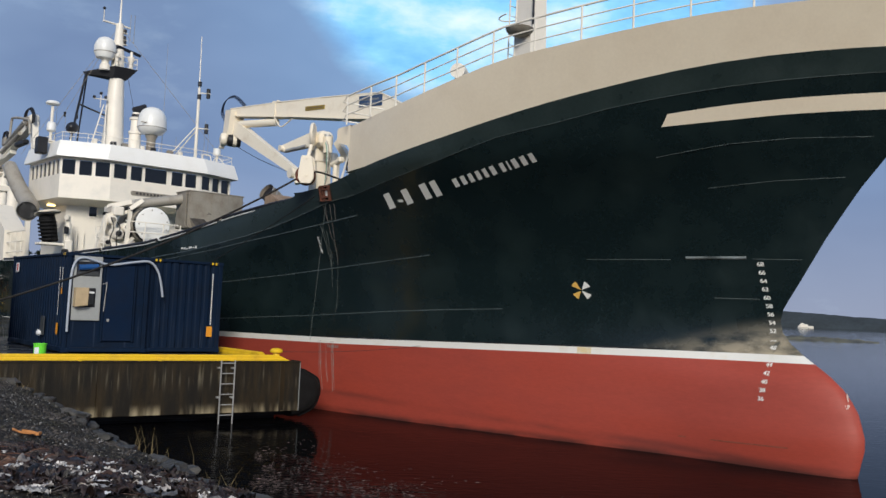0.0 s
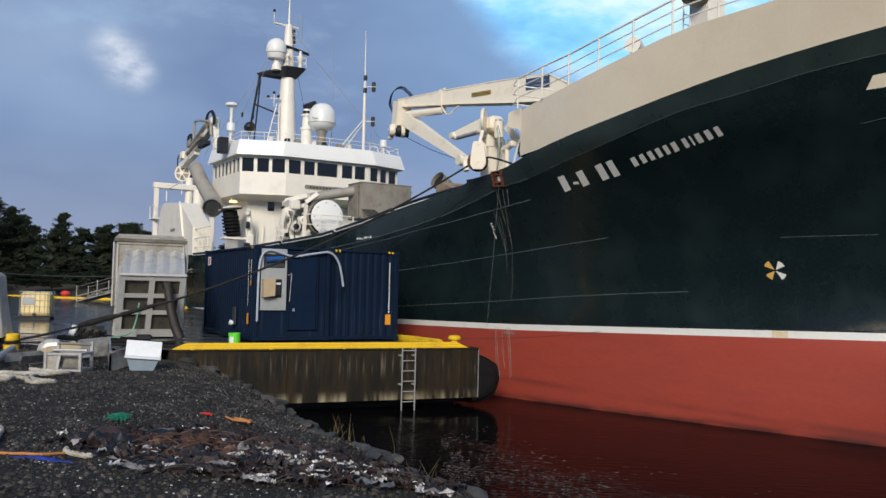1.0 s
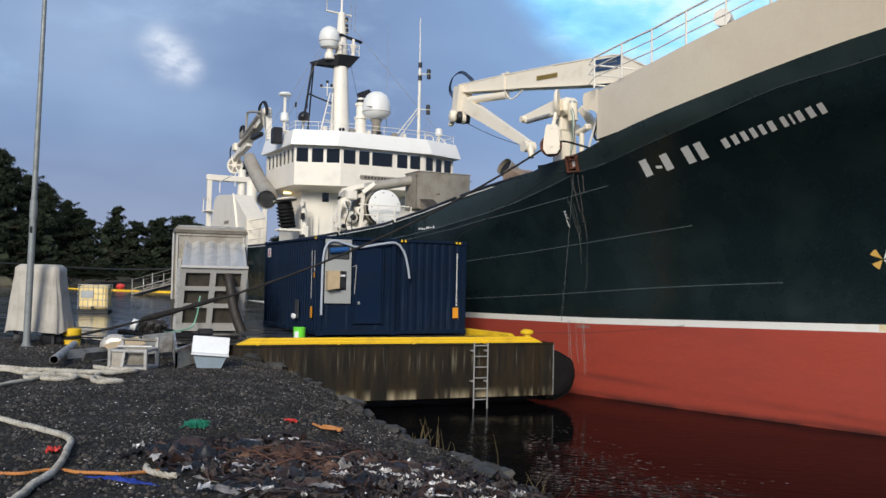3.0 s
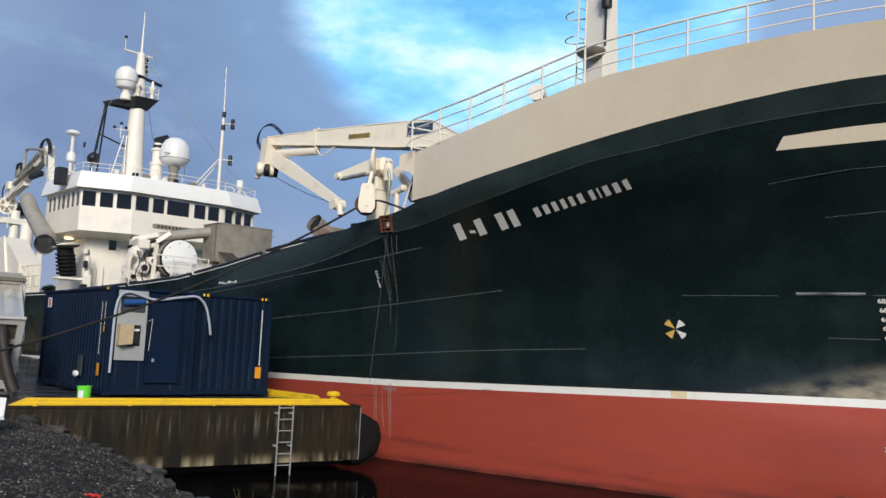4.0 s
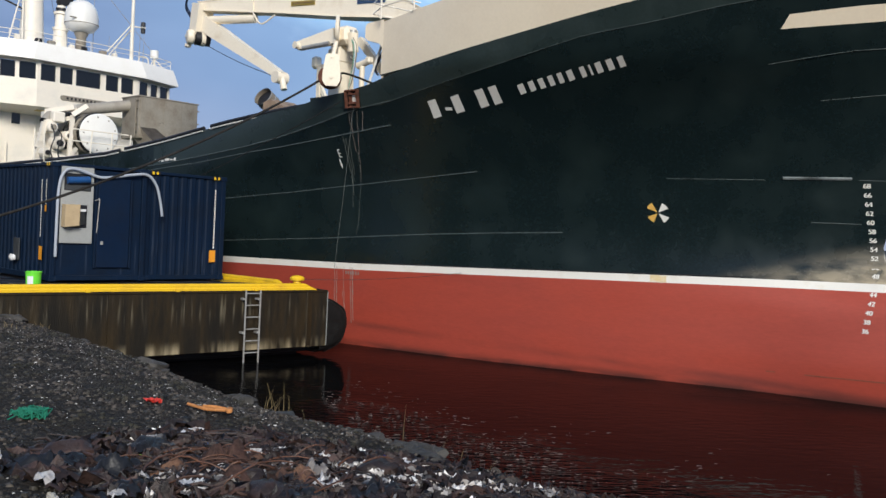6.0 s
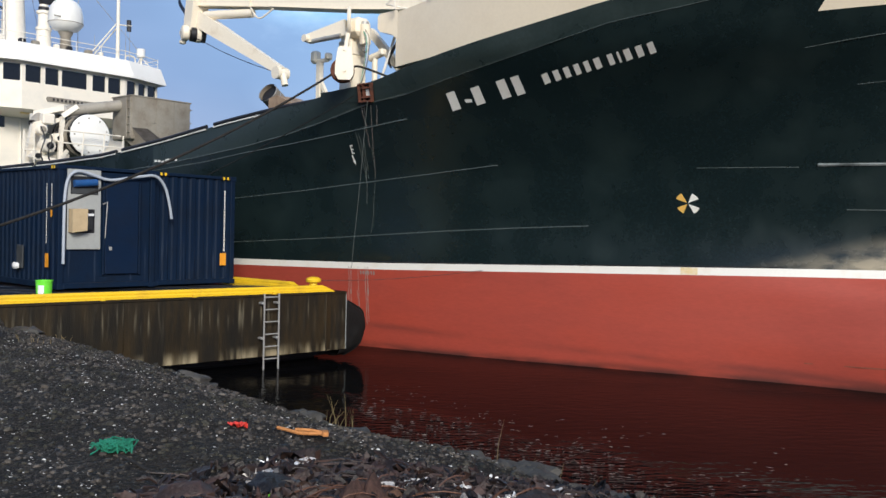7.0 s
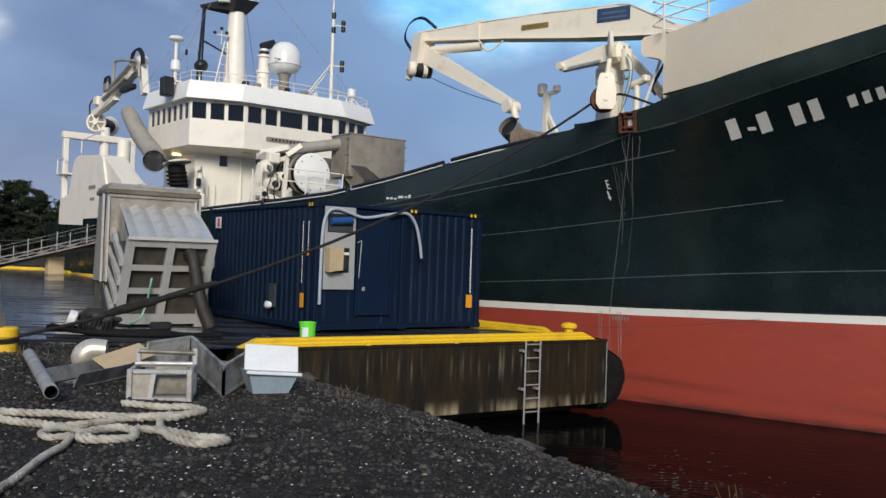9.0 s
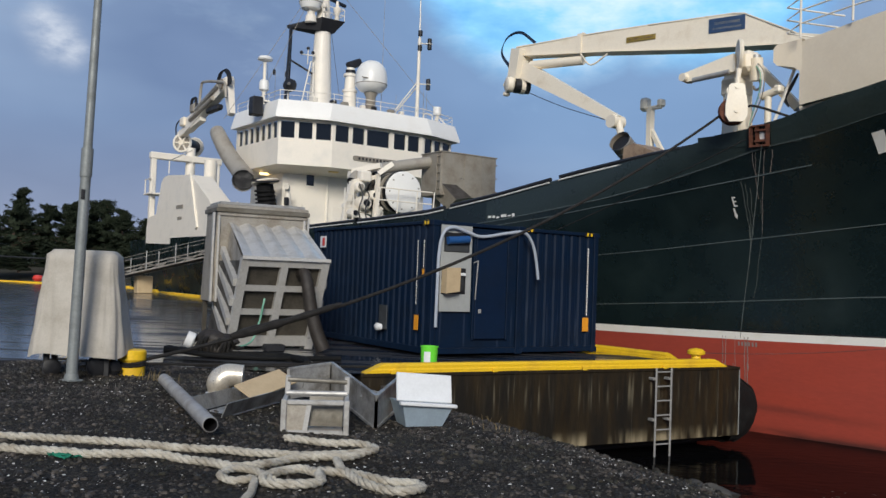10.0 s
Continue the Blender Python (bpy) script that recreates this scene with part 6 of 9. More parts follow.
# the open end's inner shade, put in as a black tube
part("pipe_inside", Shape().sweep(tp[-4:], 0.235, 18), BLACK, tpip)
# the knuckle-boom crane abaft the forecastle
P0, P1, EL = Vector((-9.4, 1.8, 9.0)), Vector((-16.8, -0.45, 9.70)), Vector((-24.0, -2.75, 9.78))
BD = Vector((P1.x - EL.x, P1.y - EL.y, 0)).normalized()
BN = Vector((BD.y, -BD.x, 0))
B0 = Vector((EL.x, EL.y, 0))
boom_top = [(-0.15, 10.04), (2.4, 10.08), (5.0, 10.06), (7.7, 9.99), (8.1, 9.93), (8.8, 9.55), (9.6, 9.12), (11.5, 8.7), (15.2, 8.6)]
boom_low = [(15.2, 7.9), (11.5, 8.3), (9.0, 8.86), (6.5, 9.06), (3.4, 9.40), (0.1, 9.70), (-0.15, 9.72)]
outline = boom_top + boom_low


def boom_width(u):
    return lerp(u, [0, 6, 9, 15], [0.40, 0.52, 0.58, 0.62])


bsh, nn = Shape(), len(outline)
bsh.add([tuple(B0 + BD * u + BN * (sg * boom_width(u) / 2) + Vector((0, 0, z))) for sg in (1, -1) for u, z in outline],
        [tuple(range(nn)), tuple(range(nn, 2 * nn))[::-1]] + [(k, nn + k, nn + (k + 1) % nn, (k + 1) % nn) for k in range(nn)])
dk = part("deck_crane", bsh, CREAM, vessel, "cream knuckle-boom deck crane", smooth=20)
for pts, h in ((boom_top[:7], 0.03), (boom_low[2:], -0.03)):
    for (u0, z0), (u1, z1) in zip(pts, pts[1:]):
        part("boom_flange", Shape().beam(B0 + BD * u0 + Vector((0, 0, z0)), B0 + BD * u1 + Vector((0, 0, z1)), boom_width(u0) + 0.07, 0.035), CREAM, dk)
out_n = Vector((-(EL - P1).y, (EL - P1).x, 0)).normalized()
if out_n.y > 0:
    out_n = -out_n


def on_boom(f, dz, w, h, material, name, label=""):
    c = P1.lerp(EL, f) + out_n * (0.3 - 0.06 * f) + Vector((0, 0, dz - 0.12 * (1 - f)))
    d = (EL - P1).normalized()
    vs = []
    for a, b in ((-1, -1), (1, -1), (1, 1), (-1, 1)):
        vs.append(c + d * (a * w / 2) + Vector((0, 0, b * h / 2)))
    vs += [v - out_n * 0.05 for v in vs]
    return part(name, Shape().add(vs, [(0, 1, 2, 3), (3, 2, 1, 0), (0, 4, 5, 1), (1, 5, 6, 2), (2, 6, 7, 3), (3, 7, 4, 0)]), material, dk, label, smooth=0)


TAN = mat("stained tan canvas", (0.34, 0.24, 0.16), 0.8, 0, 0.3, 3, 30, 0.2, second=(0.20, 0.13, 0.09))
HOSEBLUE = mat("blue-black hydraulic hose", (0.010, 0.018, 0.040), 0.4, 0, 0.2, 8, 40, 0.05)
FADEDPLATE = mat("faded yellow plate", (0.50, 0.36, 0.07), 0.5, 0, 0.25, 9, 40, 0.05, second=(0.36, 0.28, 0.12))
on_boom(0.0, 0.10, 1.12, 0.44, BLUESIGN, "maker_plate", "blue plate with an unreadable mark")
on_boom(0.0, 0.16, 0.8, 0.08, PANEL, "plate_bar")
on_boom(0.0, 0.0, 0.9, 0.06, PANEL, "plate_bar")
on_boom(0.375, 0.0, 1.02, 0.17, FADEDPLATE, "load_plate", "yellow load plate")
on_boom(0.375, 0.0, 0.84, 0.05, TAN, "plate_bar")
part("boom_collar", Shape().beam(B0 + BD * 2.38 + Vector((0, 0, 9.80)), B0 + BD * 2.52 + Vector((0, 0, 9.80)), 0.56, 0.68), CREAM, dk, smooth=0)
part("collar_eye", Shape().lathe([(0.05, -0.04), (0.09, 0.0), (0.05, 0.04)], 10, pose(*(B0 + BD * 2.45 + Vector((0, 0, 10.2))))), CREAM, dk)
part("knuckle", Shape().beam(EL + Vector((0.05, -0.05, 0.15)), EL + Vector((-0.15, -0.1, -1.0)), 0.5, 0.7, w2=0.45, h2=0.6), CREAM, dk, smooth=20)
part("knuckle_drum", Shape().tube(EL + Vector((-0.06, -0.30, -1.14)), EL + Vector((0.12, 0.22, -1.14)), 0.27, n=20), BLACK, dk)
part("drum_hub", Shape().tube(EL + Vector((0.0, -0.1, -1.14)), EL + Vector((0.05, 0.05, -1.14)), 0.285, n=20), CREAM, dk)
for k in range(4):
    part("valve_lump", Shape().box((0.22, 0.2, 0.16), (EL.x - 0.34 + 0.14 * (k % 2), EL.y - 0.42, EL.z - 1.42 + 0.17 * k), ch=0.04), (CREAM, GREYBOX)[k % 2], dk)
part("knuckle_side", Shape().lathe([(0.05, 0.0), (0.20, 0.0), (0.27, 0.05), (0.29, 0.14), (0.27, 0.26), (0.20, 0.30)][::-1], 18, pose(EL.x - 0.10, EL.y - 0.30, EL.z - 1.12, 90, 0, -22)), CREAM, dk)
TIP = Vector((-19.9, -2.0, 6.98))
jib = part("jib", Shape().beam(EL + Vector((-0.1, 0, -0.45)), TIP, 0.42, 0.62, w2=0.26, h2=0.30), CREAM, dk, smooth=20)
part("jib_head", Shape().tube(TIP + Vector((-0.1, -0.25, -0.05)), TIP + Vector((-0.1, 0.25, -0.05)), 0.22, n=16), CREAM, dk)
part("jib_shackle", Shape().tube(TIP + Vector((0, 0, 0)), TIP + Vector((0.15, 0, -0.5)), 0.12, n=10), CREAM, dk)
part("luffing_ram", Shape().tube(EL.lerp(P1, 0.06) + Vector((0, -0.1, -0.45)), EL.lerp(P1, 0.34) + Vector((0, -0.1, -0.5)), 0.16, n=14), CREAM, dk)
part("ram_rod", Shape().tube(EL + Vector((-0.15, -0.1, -0.35)), EL.lerp(P1, 0.08) + Vector((0, -0.1, -0.45)), 0.08, n=10), GALV, dk)
for i in range(4):
    c = EL + Vector((-0.36 - 0.06 * i, -0.1 + 0.06 * i, 0.10 + 0.05 * i))
    part("hose_loop", Shape().sweep(curve_pts([c + Vector((0.9, 0.2, 0.22)), c + Vector((0.3, 0, 0.68)), c + Vector((-0.35, -0.1, 0.6)), c + Vector((-0.65, -0.1, 0.1)), c + Vector((-0.3, 0, -0.45))], 6), 0.017, 6), HOSEBLUE, dk)
part("ram_hose", Shape().sweep(curve_pts([EL.lerp(P1, 0.34) + Vector((0, -0.25, -0.3)), EL.lerp(P1, 0.40) + Vector((0, -0.3, -0.75)), EL.lerp(P1, 0.48) + Vector((0, -0.3, -0.45))], 5), 0.03, 6), CREAM, dk)
part("hook_wire", Shape().sweep(curve_pts([EL + Vector((0, -0.3, -1.2)), EL.lerp(TIP, 0.5) + Vector((0, -0.2, -0.75)), TIP + Vector((0, -0.1, -0.1))], 5), 0.013, 5), BLACK, dk)
part("crane_post", Shape().tube((-9.7, 1.8, 5.6), (-9.7, 1.8, 8.4), 0.55, n=20), CREAM, dk)

# net hauler on the bulwark
nh = part("net_hauler", Shape().beam((-12.65, -5.45, 5.12), (-12.62, -5.5, 6.75), 0.46, 0.54, w2=0.40, h2=0.48), CREAM, vessel, "cream net hauler post with blocks", smooth=20)
cov = [(-0.17, 0.88), (-0.13, 0.93), (0.13, 0.93), (0.17, 0.88), (0.235, 0.44), (0.235, 0.22), (0.15, 0.08), (-0.15, 0.08), (-0.235, 0.22), (-0.235, 0.44)]
hm = Matrix(((1, 0, 0, -12.0), (0, 0, -1, -6.36), (0, 1, 0, 5.22), (0, 0, 0, 1))) @ pose(0, 0, 0, 0, 46, 0)
part("sheave_cover", Shape().prism(cov, 0.09, hm).prism(cov, 0.09, hm @ pose(0, 0, -0.34)), CREAM, nh, "cream sheave cover plates", smooth=25)
for y, r in ((0.32, 0.05), (0.85, 0.04)):
    part("cover_boss", Shape().tube((0, y, -0.38), (0, y, 0.115), r, n=14, m=hm), CREAM, nh)
part("hauler_sheave", Shape().lathe([(0.30, -0.11), (0.31, -0.08), (0.25, 0.0), (0.31, 0.08), (0.30, 0.11)], 26, hm @ pose(-0.05, 0.34, -0.13)), RUST, nh, "rusty brown sheave")
part("sheave_hanger", Shape().tube((-12.0, -6.34, 6.08), (-12.1, -6.12, 6.75), 0.06, n=10).tube((-12.25, -6.05, 6.4), (-12.3, -5.95, 6.9), 0.05, n=10), CREAM, nh)
part("post_collar", Shape().box((0.50, 0.60, 0.42), (-12.64, -5.5, 6.3), ch=0.05), CREAM, nh)
part("hook_chain", Shape().sweep(curve_pts([(-12.0, -5.55, 6.9), (-11.96, -5.6, 6.6), (-12.02, -5.6, 6.4)], 4), 0.03, 6), NETGREEN, nh)
part("hook", Shape().sweep([(-12.02 + 0.10 * math.sin(a), -5.6, 6.26 + 0.12 * math.cos(a)) for a in np.linspace(0, 4.6, 12)], 0.03, 6), GREYBOX, nh)
part("leaning_bar", Shape().tube((-11.85, -5.25, 5.3), (-11.33, -5.2, 6.6), 0.035, n=8), FASCIA, nh)
part("guide_wheel", Shape().lathe([(0.03, -0.05), (0.36, -0.045), (0.38, 0.0), (0.36, 0.045), (0.03, 0.05)], 26, pose(-12.14, -6.1, 6.86, 0, 90, 46)), CREAM, nh)
part("hauler_head", Shape().box((0.55, 0.52, 0.50), (-12.3, -5.62, 6.80), ch=0.14), CREAM, nh)
part("hauler_arm", Shape().beam((-12.25, -6.05, 6.72), (-13.45, -6.36, 6.52), 0.22, 0.42, w2=0.18, h2=0.22), CREAM, nh, smooth=20)
part("arm_pin", Shape().tube((-13.40, -6.54, 6.52), (-13.40, -6.20, 6.52), 0.10, n=12), CREAM, nh)
part("arm_ram", Shape().tube((-12.3, -6.25, 6.50), (-13.15, -6.45, 6.42), 0.055, n=10), GALV, nh)
part("hauler_motor", Shape().tube((-12.02, -5.62, 6.35), (-12.02, -5.66, 6.85), 0.15, n=14), CREAM, nh)
part("motor_cap", Shape().tube((-12.02, -5.66, 6.85), (-12.02, -5.66, 6.92), 0.11, n=12), GALV, nh)
for i in range(3):
    o = 0.05 * i
    part("hauler_hose", Shape().sweep(curve_pts([(-12.0 + o, -5.75, 6.7), (-11.8 + o, -5.8, 6.45), (-11.85 + o, -5.75, 6.05), (-12.1 + o, -5.6, 5.7), (-12.3, -5.5, 5.3)], 5), 0.012, 6), (HOSEGREEN, FASCIA, GREYBOX)[i], nh)
part("post_foot", Shape().box((0.7, 0.5, 0.28), (-12.6, -5.3, 5.1), ch=0.04), CREAM, nh)
sp2 = part("side_post", Shape().tube((-11.85, -5.42, 5.2), (-11.85, -5.42, 6.02), 0.075, n=12), CREAM, vessel)
part("post_head", Shape().tube((-12.02, -5.44, 6.0), (-11.62, -5.40, 6.10), 0.09, n=12), CREAM, sp2)
part("head_block", Shape().box((0.18, 0.2, 0.18), (-11.60, -5.40, 6.12), ch=0.04), CREAM, sp2)
part("hauler_strut", Shape().beam((-12.45, -5.0, 6.85), (-11.45, -4.85, 5.75), 0.18, 0.20), CREAM, nh)
part("strut_rod", Shape().tube((-11.6, -4.87, 5.92), (-11.25, -4.8, 5.4), 0.05, n=8), GALV, nh)
for k in range(2):
    part("notch_hose", Shape().sweep(curve_pts([(-11.25, -5.2, 6.45), (-11.38 - 0.05 * k, -5.2, 6.2), (-11.55 - 0.06 * k, -5.2, 5.95), (-11.5, -5.15, 5.75)], 4), 0.025, 6), BLACK, nh)
# tee post and deck bin
tpo = part("tee_post", Shape().beam((-20.9, 0.6, 4.5), (-20.9, 0.6, 7.85), 0.20, 0.20), CREAM, vessel, "cream tee-headed deck post")
part("post_strut", Shape().beam((-20.9, 0.6, 7.2), (-19.5, 0.6, 5.0), 0.14, 0.14), CREAM, tpo)
part("post_cap", Shape().box((0.34, 0.34, 0.46), (-21.15, 0.6, 8.05), ch=0.08).box((0.9, 0.14, 0.14), (-20.85, 0.6, 7.88), ch=0.03).box((0.22, 0.28, 0.26), (-20.42, 0.6, 8.0), ch=0.06), CREAM, tpo)
M0, M1 = Vector((-16.85, -5.0, 5.58)), Vector((-17.0, -4.15, 5.10))
bn = part("deck_bin", Shape().sweep([M0, M0.lerp(M1, 0.5), M1], [0.30, 0.30, 0.28], 20, caps=False), GREYBOX, vessel, "dull grey ribbed bucket on the bulwark")
for f in (0.0, 0.22, 0.45, 0.7):
    part("bin_hoop", Shape().sweep([M0.lerp(M1, f - 0.02), M0.lerp(M1, f + 0.03)], 0.315, 20, caps=False), GALV, bn)
# the bucket's shaded hollow, drawn as a black inner tube
part("bin_inside", Shape().sweep([M0.lerp(M1, 0.12), M1], 0.285, 20), BLACK, bn)
part("deck_locker", Shape().prism([(-0.75, 0.0), (0.7, 0.0), (0.75, 0.18), (-0.35, 0.62), (-0.7, 0.55)], 0.9, Matrix(((1, 0, 0, -15.7), (0, 0, -1, -4.4), (0, 1, 0, 4.78), (0, 0, 0, 1)))), TAN, vessel, "tan canvas-covered deck locker", smooth=20)

# ---- ropes of the ship ----


def rope(name, pts, r, material, label, n=8, sag=0.0, steps=18):
    a, b = Vector(pts[0]), Vector(pts[-1])
    if len(pts) == 2:
        line = [a.lerp(b, i / steps) - Vector((0, 0, sag * 4 * (i / steps) * (1 - i / steps))) for i in range(steps + 1)]
    else:
        line = curve_pts(pts, 6)
    ob = part(name, Shape().sweep(line, r, n), material, None)
    return tagged(ob, label, "rope")


HOLD = ship_world(-12.35, 6.22, 5.62)
rope("mooring_rope", [(-14.5, 19.25, 0.14), HOLD], 0.030, DARKROPE, "taut dark mooring rope from the bollard to the ship", sag=0.7)
slv = thing("chafe_sleeve", "dark chafe wrapping round the mooring rope", "rope")
a, b = Vector((-14.5, 19.25, 0.18)), HOLD
for f0, f1, r in ((0.115, 0.19, 0.075), (0.18, 0.265, 0.055)):
    pts = [a.lerp(b, f) - Vector((0, 0, 0.7 * 4 * f * (1 - f))) for f in np.linspace(f0, f1, 6)]
    part("wrap", Shape().sweep(pts, [r * k for k in (0.6, 1.0, 1.1, 0.95, 1.05, 0.6)], 10), DARKROPE, slv)
rope("mooring_rope", [HOLD, ship_world(-12.05, 6.2, 5.5), ship_world(-11.75, 6.15, 5.66), ship_world(-11.2, 5.5, 5.42)], 0.03, DARKROPE, "dark mooring rope led inboard over the bulwark")
rope("spring_line", [ship_world(-12.0, 6.0, 4.95), ship_world(-30, 7.0, 0.2)], 0.014, DARKROPE, "dark spring line down to the quay behind the containers", sag=0.4)
rope("quay_chain", [(-4.95, 26.75, 0.05), (-4.72, 26.62, -0.12), (-4.62, 26.66, -0.40)], 0.010, BLACK, "thin dark chain from the quay corner down to the fender")
rope("quay_line", [(-4.95, 26.75, 0.14), ship_world(-9.5, half(-9.5, 0.5) + 0.02, 0.5)], 0.006, BLACK, "thin dark line from the corner bollard to the hull", sag=0.08)

# ---- containers ----
CU = Vector((0.774, 0.634, 0)).normalized()
CM = Matrix(((CU.x, -CU.y, 0, -10.75), (CU.y, CU.x, 0, 24.98), (0, 0, 1, DECK + 0.03), (0, 0, 0, 1)))
CW, CL, CH = 2.42, 6.06, 2.88


def ribs(length, z0, z1, depth=0.034, pitch=0.26):
    """A corrugated sheet in x, standing from z0 to z1; y points out."""
    xs_, ys_ = [0.0], [0.0]
    x = 0.05
    while x < length - pitch:
        for dx, y in ((0.0, 0.0), (0.035, -depth), (0.11, -depth), (0.145, 0.0)):
            xs_.append(x + dx)
            ys_.append(y)
        x += pitch
    xs_.append(length)
    ys_.append(0.0)
    return Shape().sheet([[(x, -y, z) for x, y in zip(xs_, ys_)] for z in (z0, z1)])


def container(m, label, plain_front):
    c = thing("shipping_container", label, "container", m, group="blue containers")
    P = 0.13
    for x in (P / 2, CW - P / 2):
        for y in (P / 2, CL - P / 2):
            part("corner_post", Shape().box((P, P, CH - 0.02), (x, y, CH / 2), ch=0.012), BLUE, c)
            for z in (0.06, CH - 0.06):
                part("corner_casting", Shape().box((0.178, 0.162, 0.118), (x + (0.004 if x < 1 else -0.004), y, z), ch=0.01), BLUE, c)
    for z in (0.08, CH - 0.05):
        for y in (0.055, CL - 0.055):
            part("cross_rail", Shape().box((CW - 2 * P, 0.10, 0.12 if z < 1 else 0.08), (CW / 2, y, z), ch=0.01), BLUE, c)
        for x in (0.055, CW - 0.055):
            part("side_rail", Shape().box((0.10, CL - 2 * P, 0.14 if z < 1 else 0.07), (x, CL / 2, z), ch=0.01), BLUE, c)
    if plain_front:
        part("front_panel", ribs(0.12, 0.14, CH - 0.09).box((CW - 2 * P, 0.03, CH - 0.24), (CW / 2 - P, 0.03, CH / 2), ch=0.005), BLUE, c, at=m.inverted() @ m @ pose(P, 0.045, 0))
    else:
        part("front_wall", ribs(CW - 2 * P, 0.14, CH - 0.09), BLUE, c, at=pose(P, 0.045, 0), smooth=20)
    part("back_wall", ribs(CW - 2 * P, 0.14, CH - 0.09), BLUE, c, at=pose(CW - P, CL - 0.045, 0, 0, 0, 180), smooth=20)
    part("side_wall", ribs(CL - 2 * P, 0.15, CH - 0.08), BLUE, c, at=pose(0.045, CL - P, 0, 0, 0, -90), smooth=20)
    part("side_wall", ribs(CL - 2 * P, 0.15, CH - 0.08), BLUE, c, at=pose(CW - 0.045, P, 0, 0, 0, 90), smooth=20)
    part("roof", Shape().box((CW - 0.1, CL - 0.1, 0.04), (CW / 2, CL / 2, CH - 0.045), ch=0.005), BLUE, c)
    part("floor", Shape().box((CW - 0.1, CL - 0.1, 0.05), (CW / 2, CL / 2, 0.12), ch=0.005), BLACK, c)
    return c


def hazard(c, x, y, dx, dy):
    """Black and yellow corner stripes on the top rail."""
    for i in range(5):
        part("hazard_stripe", Shape().box((0.055 if dx else 0.012, 0.055 if dy else 0.012, 0.075), (x + dx * i * 0.06, y + dy * i * 0.06, CH - 0.055), ch=0.001), YELLOW if i % 2 else BLACK, c)


def text_bars(c, m, n, h, w, seed):
    """Upright lines of lettering too small to read, as bars."""
    rnd = random.Random(seed)
    z = 0
    for i in range(n):
        hh = h * rnd.uniform(0.6, 1.0)
        part("text_bar", Shape().box((w, 0.008, hh), (0, 0, z - hh / 2), m, ch=0.001), LINE, c)
        z -= hh + h * 0.25


ca = container(CM, "dark blue container with a workshop door and a grey hatch panel", True)
cb = container(CM @ pose(CW + 0.03, 0.16, 0), "dark blue corrugated container with white stencilled bars", False)
hazard(ca, -0.006, 0.16, 0, 1)
hazard(cb, 0.15, -0.002, 1, 0)
hazard(cb, CW - 0.42, -0.002, 1, 0)
text_bars(ca, pose(-0.0, 0.62, 2.45, 0, 0, 90), 18, 0.075, 0.026, 1)
text_bars(ca, pose(-0.0, 0.36, 2.45, 0, 0, 90), 8, 0.07, 0.024, 2)
text_bars(cb, pose(CW - 0.33, 0.0, 2.50), 20, 0.078, 0.036, 3)
part("fork_label", Shape().box((0.01, 0.17, 0.33), (-0.004, 0.58, 0.66), ch=0.002), ORANGE, ca, "orange warning label")
part("small_label", Shape().box((0.01, 0.08, 0.16), (-0.004, 0.36, 1.75), ch=0.002), ORANGE, ca)
part("fork_label", Shape().box((0.19, 0.01, 0.33), (CW - 0.36, 0.0, 0.66), ch=0.002), ORANGE, cb, "orange warning label")
part("red_sign", Shape().box((0.012, 0.36, 0.30), (-0.004, 5.45, 2.50), ch=0.002), WHITEP, ca, "white sign with a red half")
part("sign_red", Shape().box((0.012, 0.14, 0.22), (-0.009, 5.42, 2.50), ch=0.002), REDP, ca)
# raised panel; its dark grey stands in for the shaded vent hollow
part("side_vent", Shape().box((0.03, 0.36, 0.56), (-0.006, 2.05, 0.70), ch=0.01), VENTDARK, ca, "dark vent opening in the container side")
part("vent_bag", Shape().lump((0.07, 0.16, 0.09), (-0.07, 2.13, 0.47), 17, 0.35, rings=6, segs=10), WHITEP, ca, "white plastic bag in the vent")
# hatch panel, window, cardboard flap, door
part("hatch_panel", Shape().box((0.80, 0.03, 1.86), (0.60, 0.005, 1.86), ch=0.006), PANEL, ca, "light grey fitted hatch panel")
part("hatch_window", Shape().box((0.66, 0.03, 0.42), (0.60, -0.006, 2.42), ch=0.01), BLACK, ca)
part("hatch_ledge", Shape().box((0.60, 0.04, 0.14), (0.60, -0.012, 2.29), ch=0.01), VENTDARK, ca)
part("blue_roll", Shape().tube((0.32, -0.07, 2.45), (0.86, -0.07, 2.50), 0.085, n=14), BLUEP, ca, "blue plastic roll in the hatch")
# black panel painted as the shade inside the lower opening
part("lower_opening", Shape().box((0.62, 0.03, 0.56), (0.54, -0.006, 1.59), ch=0.01), BLACK, ca)
part("card_flap", Shape().add([(0.235, -0.22, 1.86), (0.60, -0.20, 1.88), (0.585, -0.21, 1.37), (0.225, -0.23, 1.32), (0.235, -0.02, 1.87), (0.60, -0.02, 1.88), (0.585, -0.02, 1.37), (0.225, -0.02, 1.33)],
                              [(0, 3, 2, 1), (0, 4, 7, 3), (3, 7, 6, 2), (0, 1, 5, 4)]), CARD, ca, "open cardboard box", smooth=0)
# dark sheet: the shade inside the open box, put into colour
part("card_side", Shape().add([(0.60, -0.19, 1.70), (0.80, -0.04, 1.72), (0.80, -0.03, 1.40), (0.59, -0.17, 1.38)], [(0, 1, 2, 3), (3, 2, 1, 0)]), VENTDARK, ca, smooth=0)
part("paper_scrap", Shape().box((0.16, 0.01, 0.06), (0.70, -0.12, 1.74), ch=0.002), WHITEP, ca)
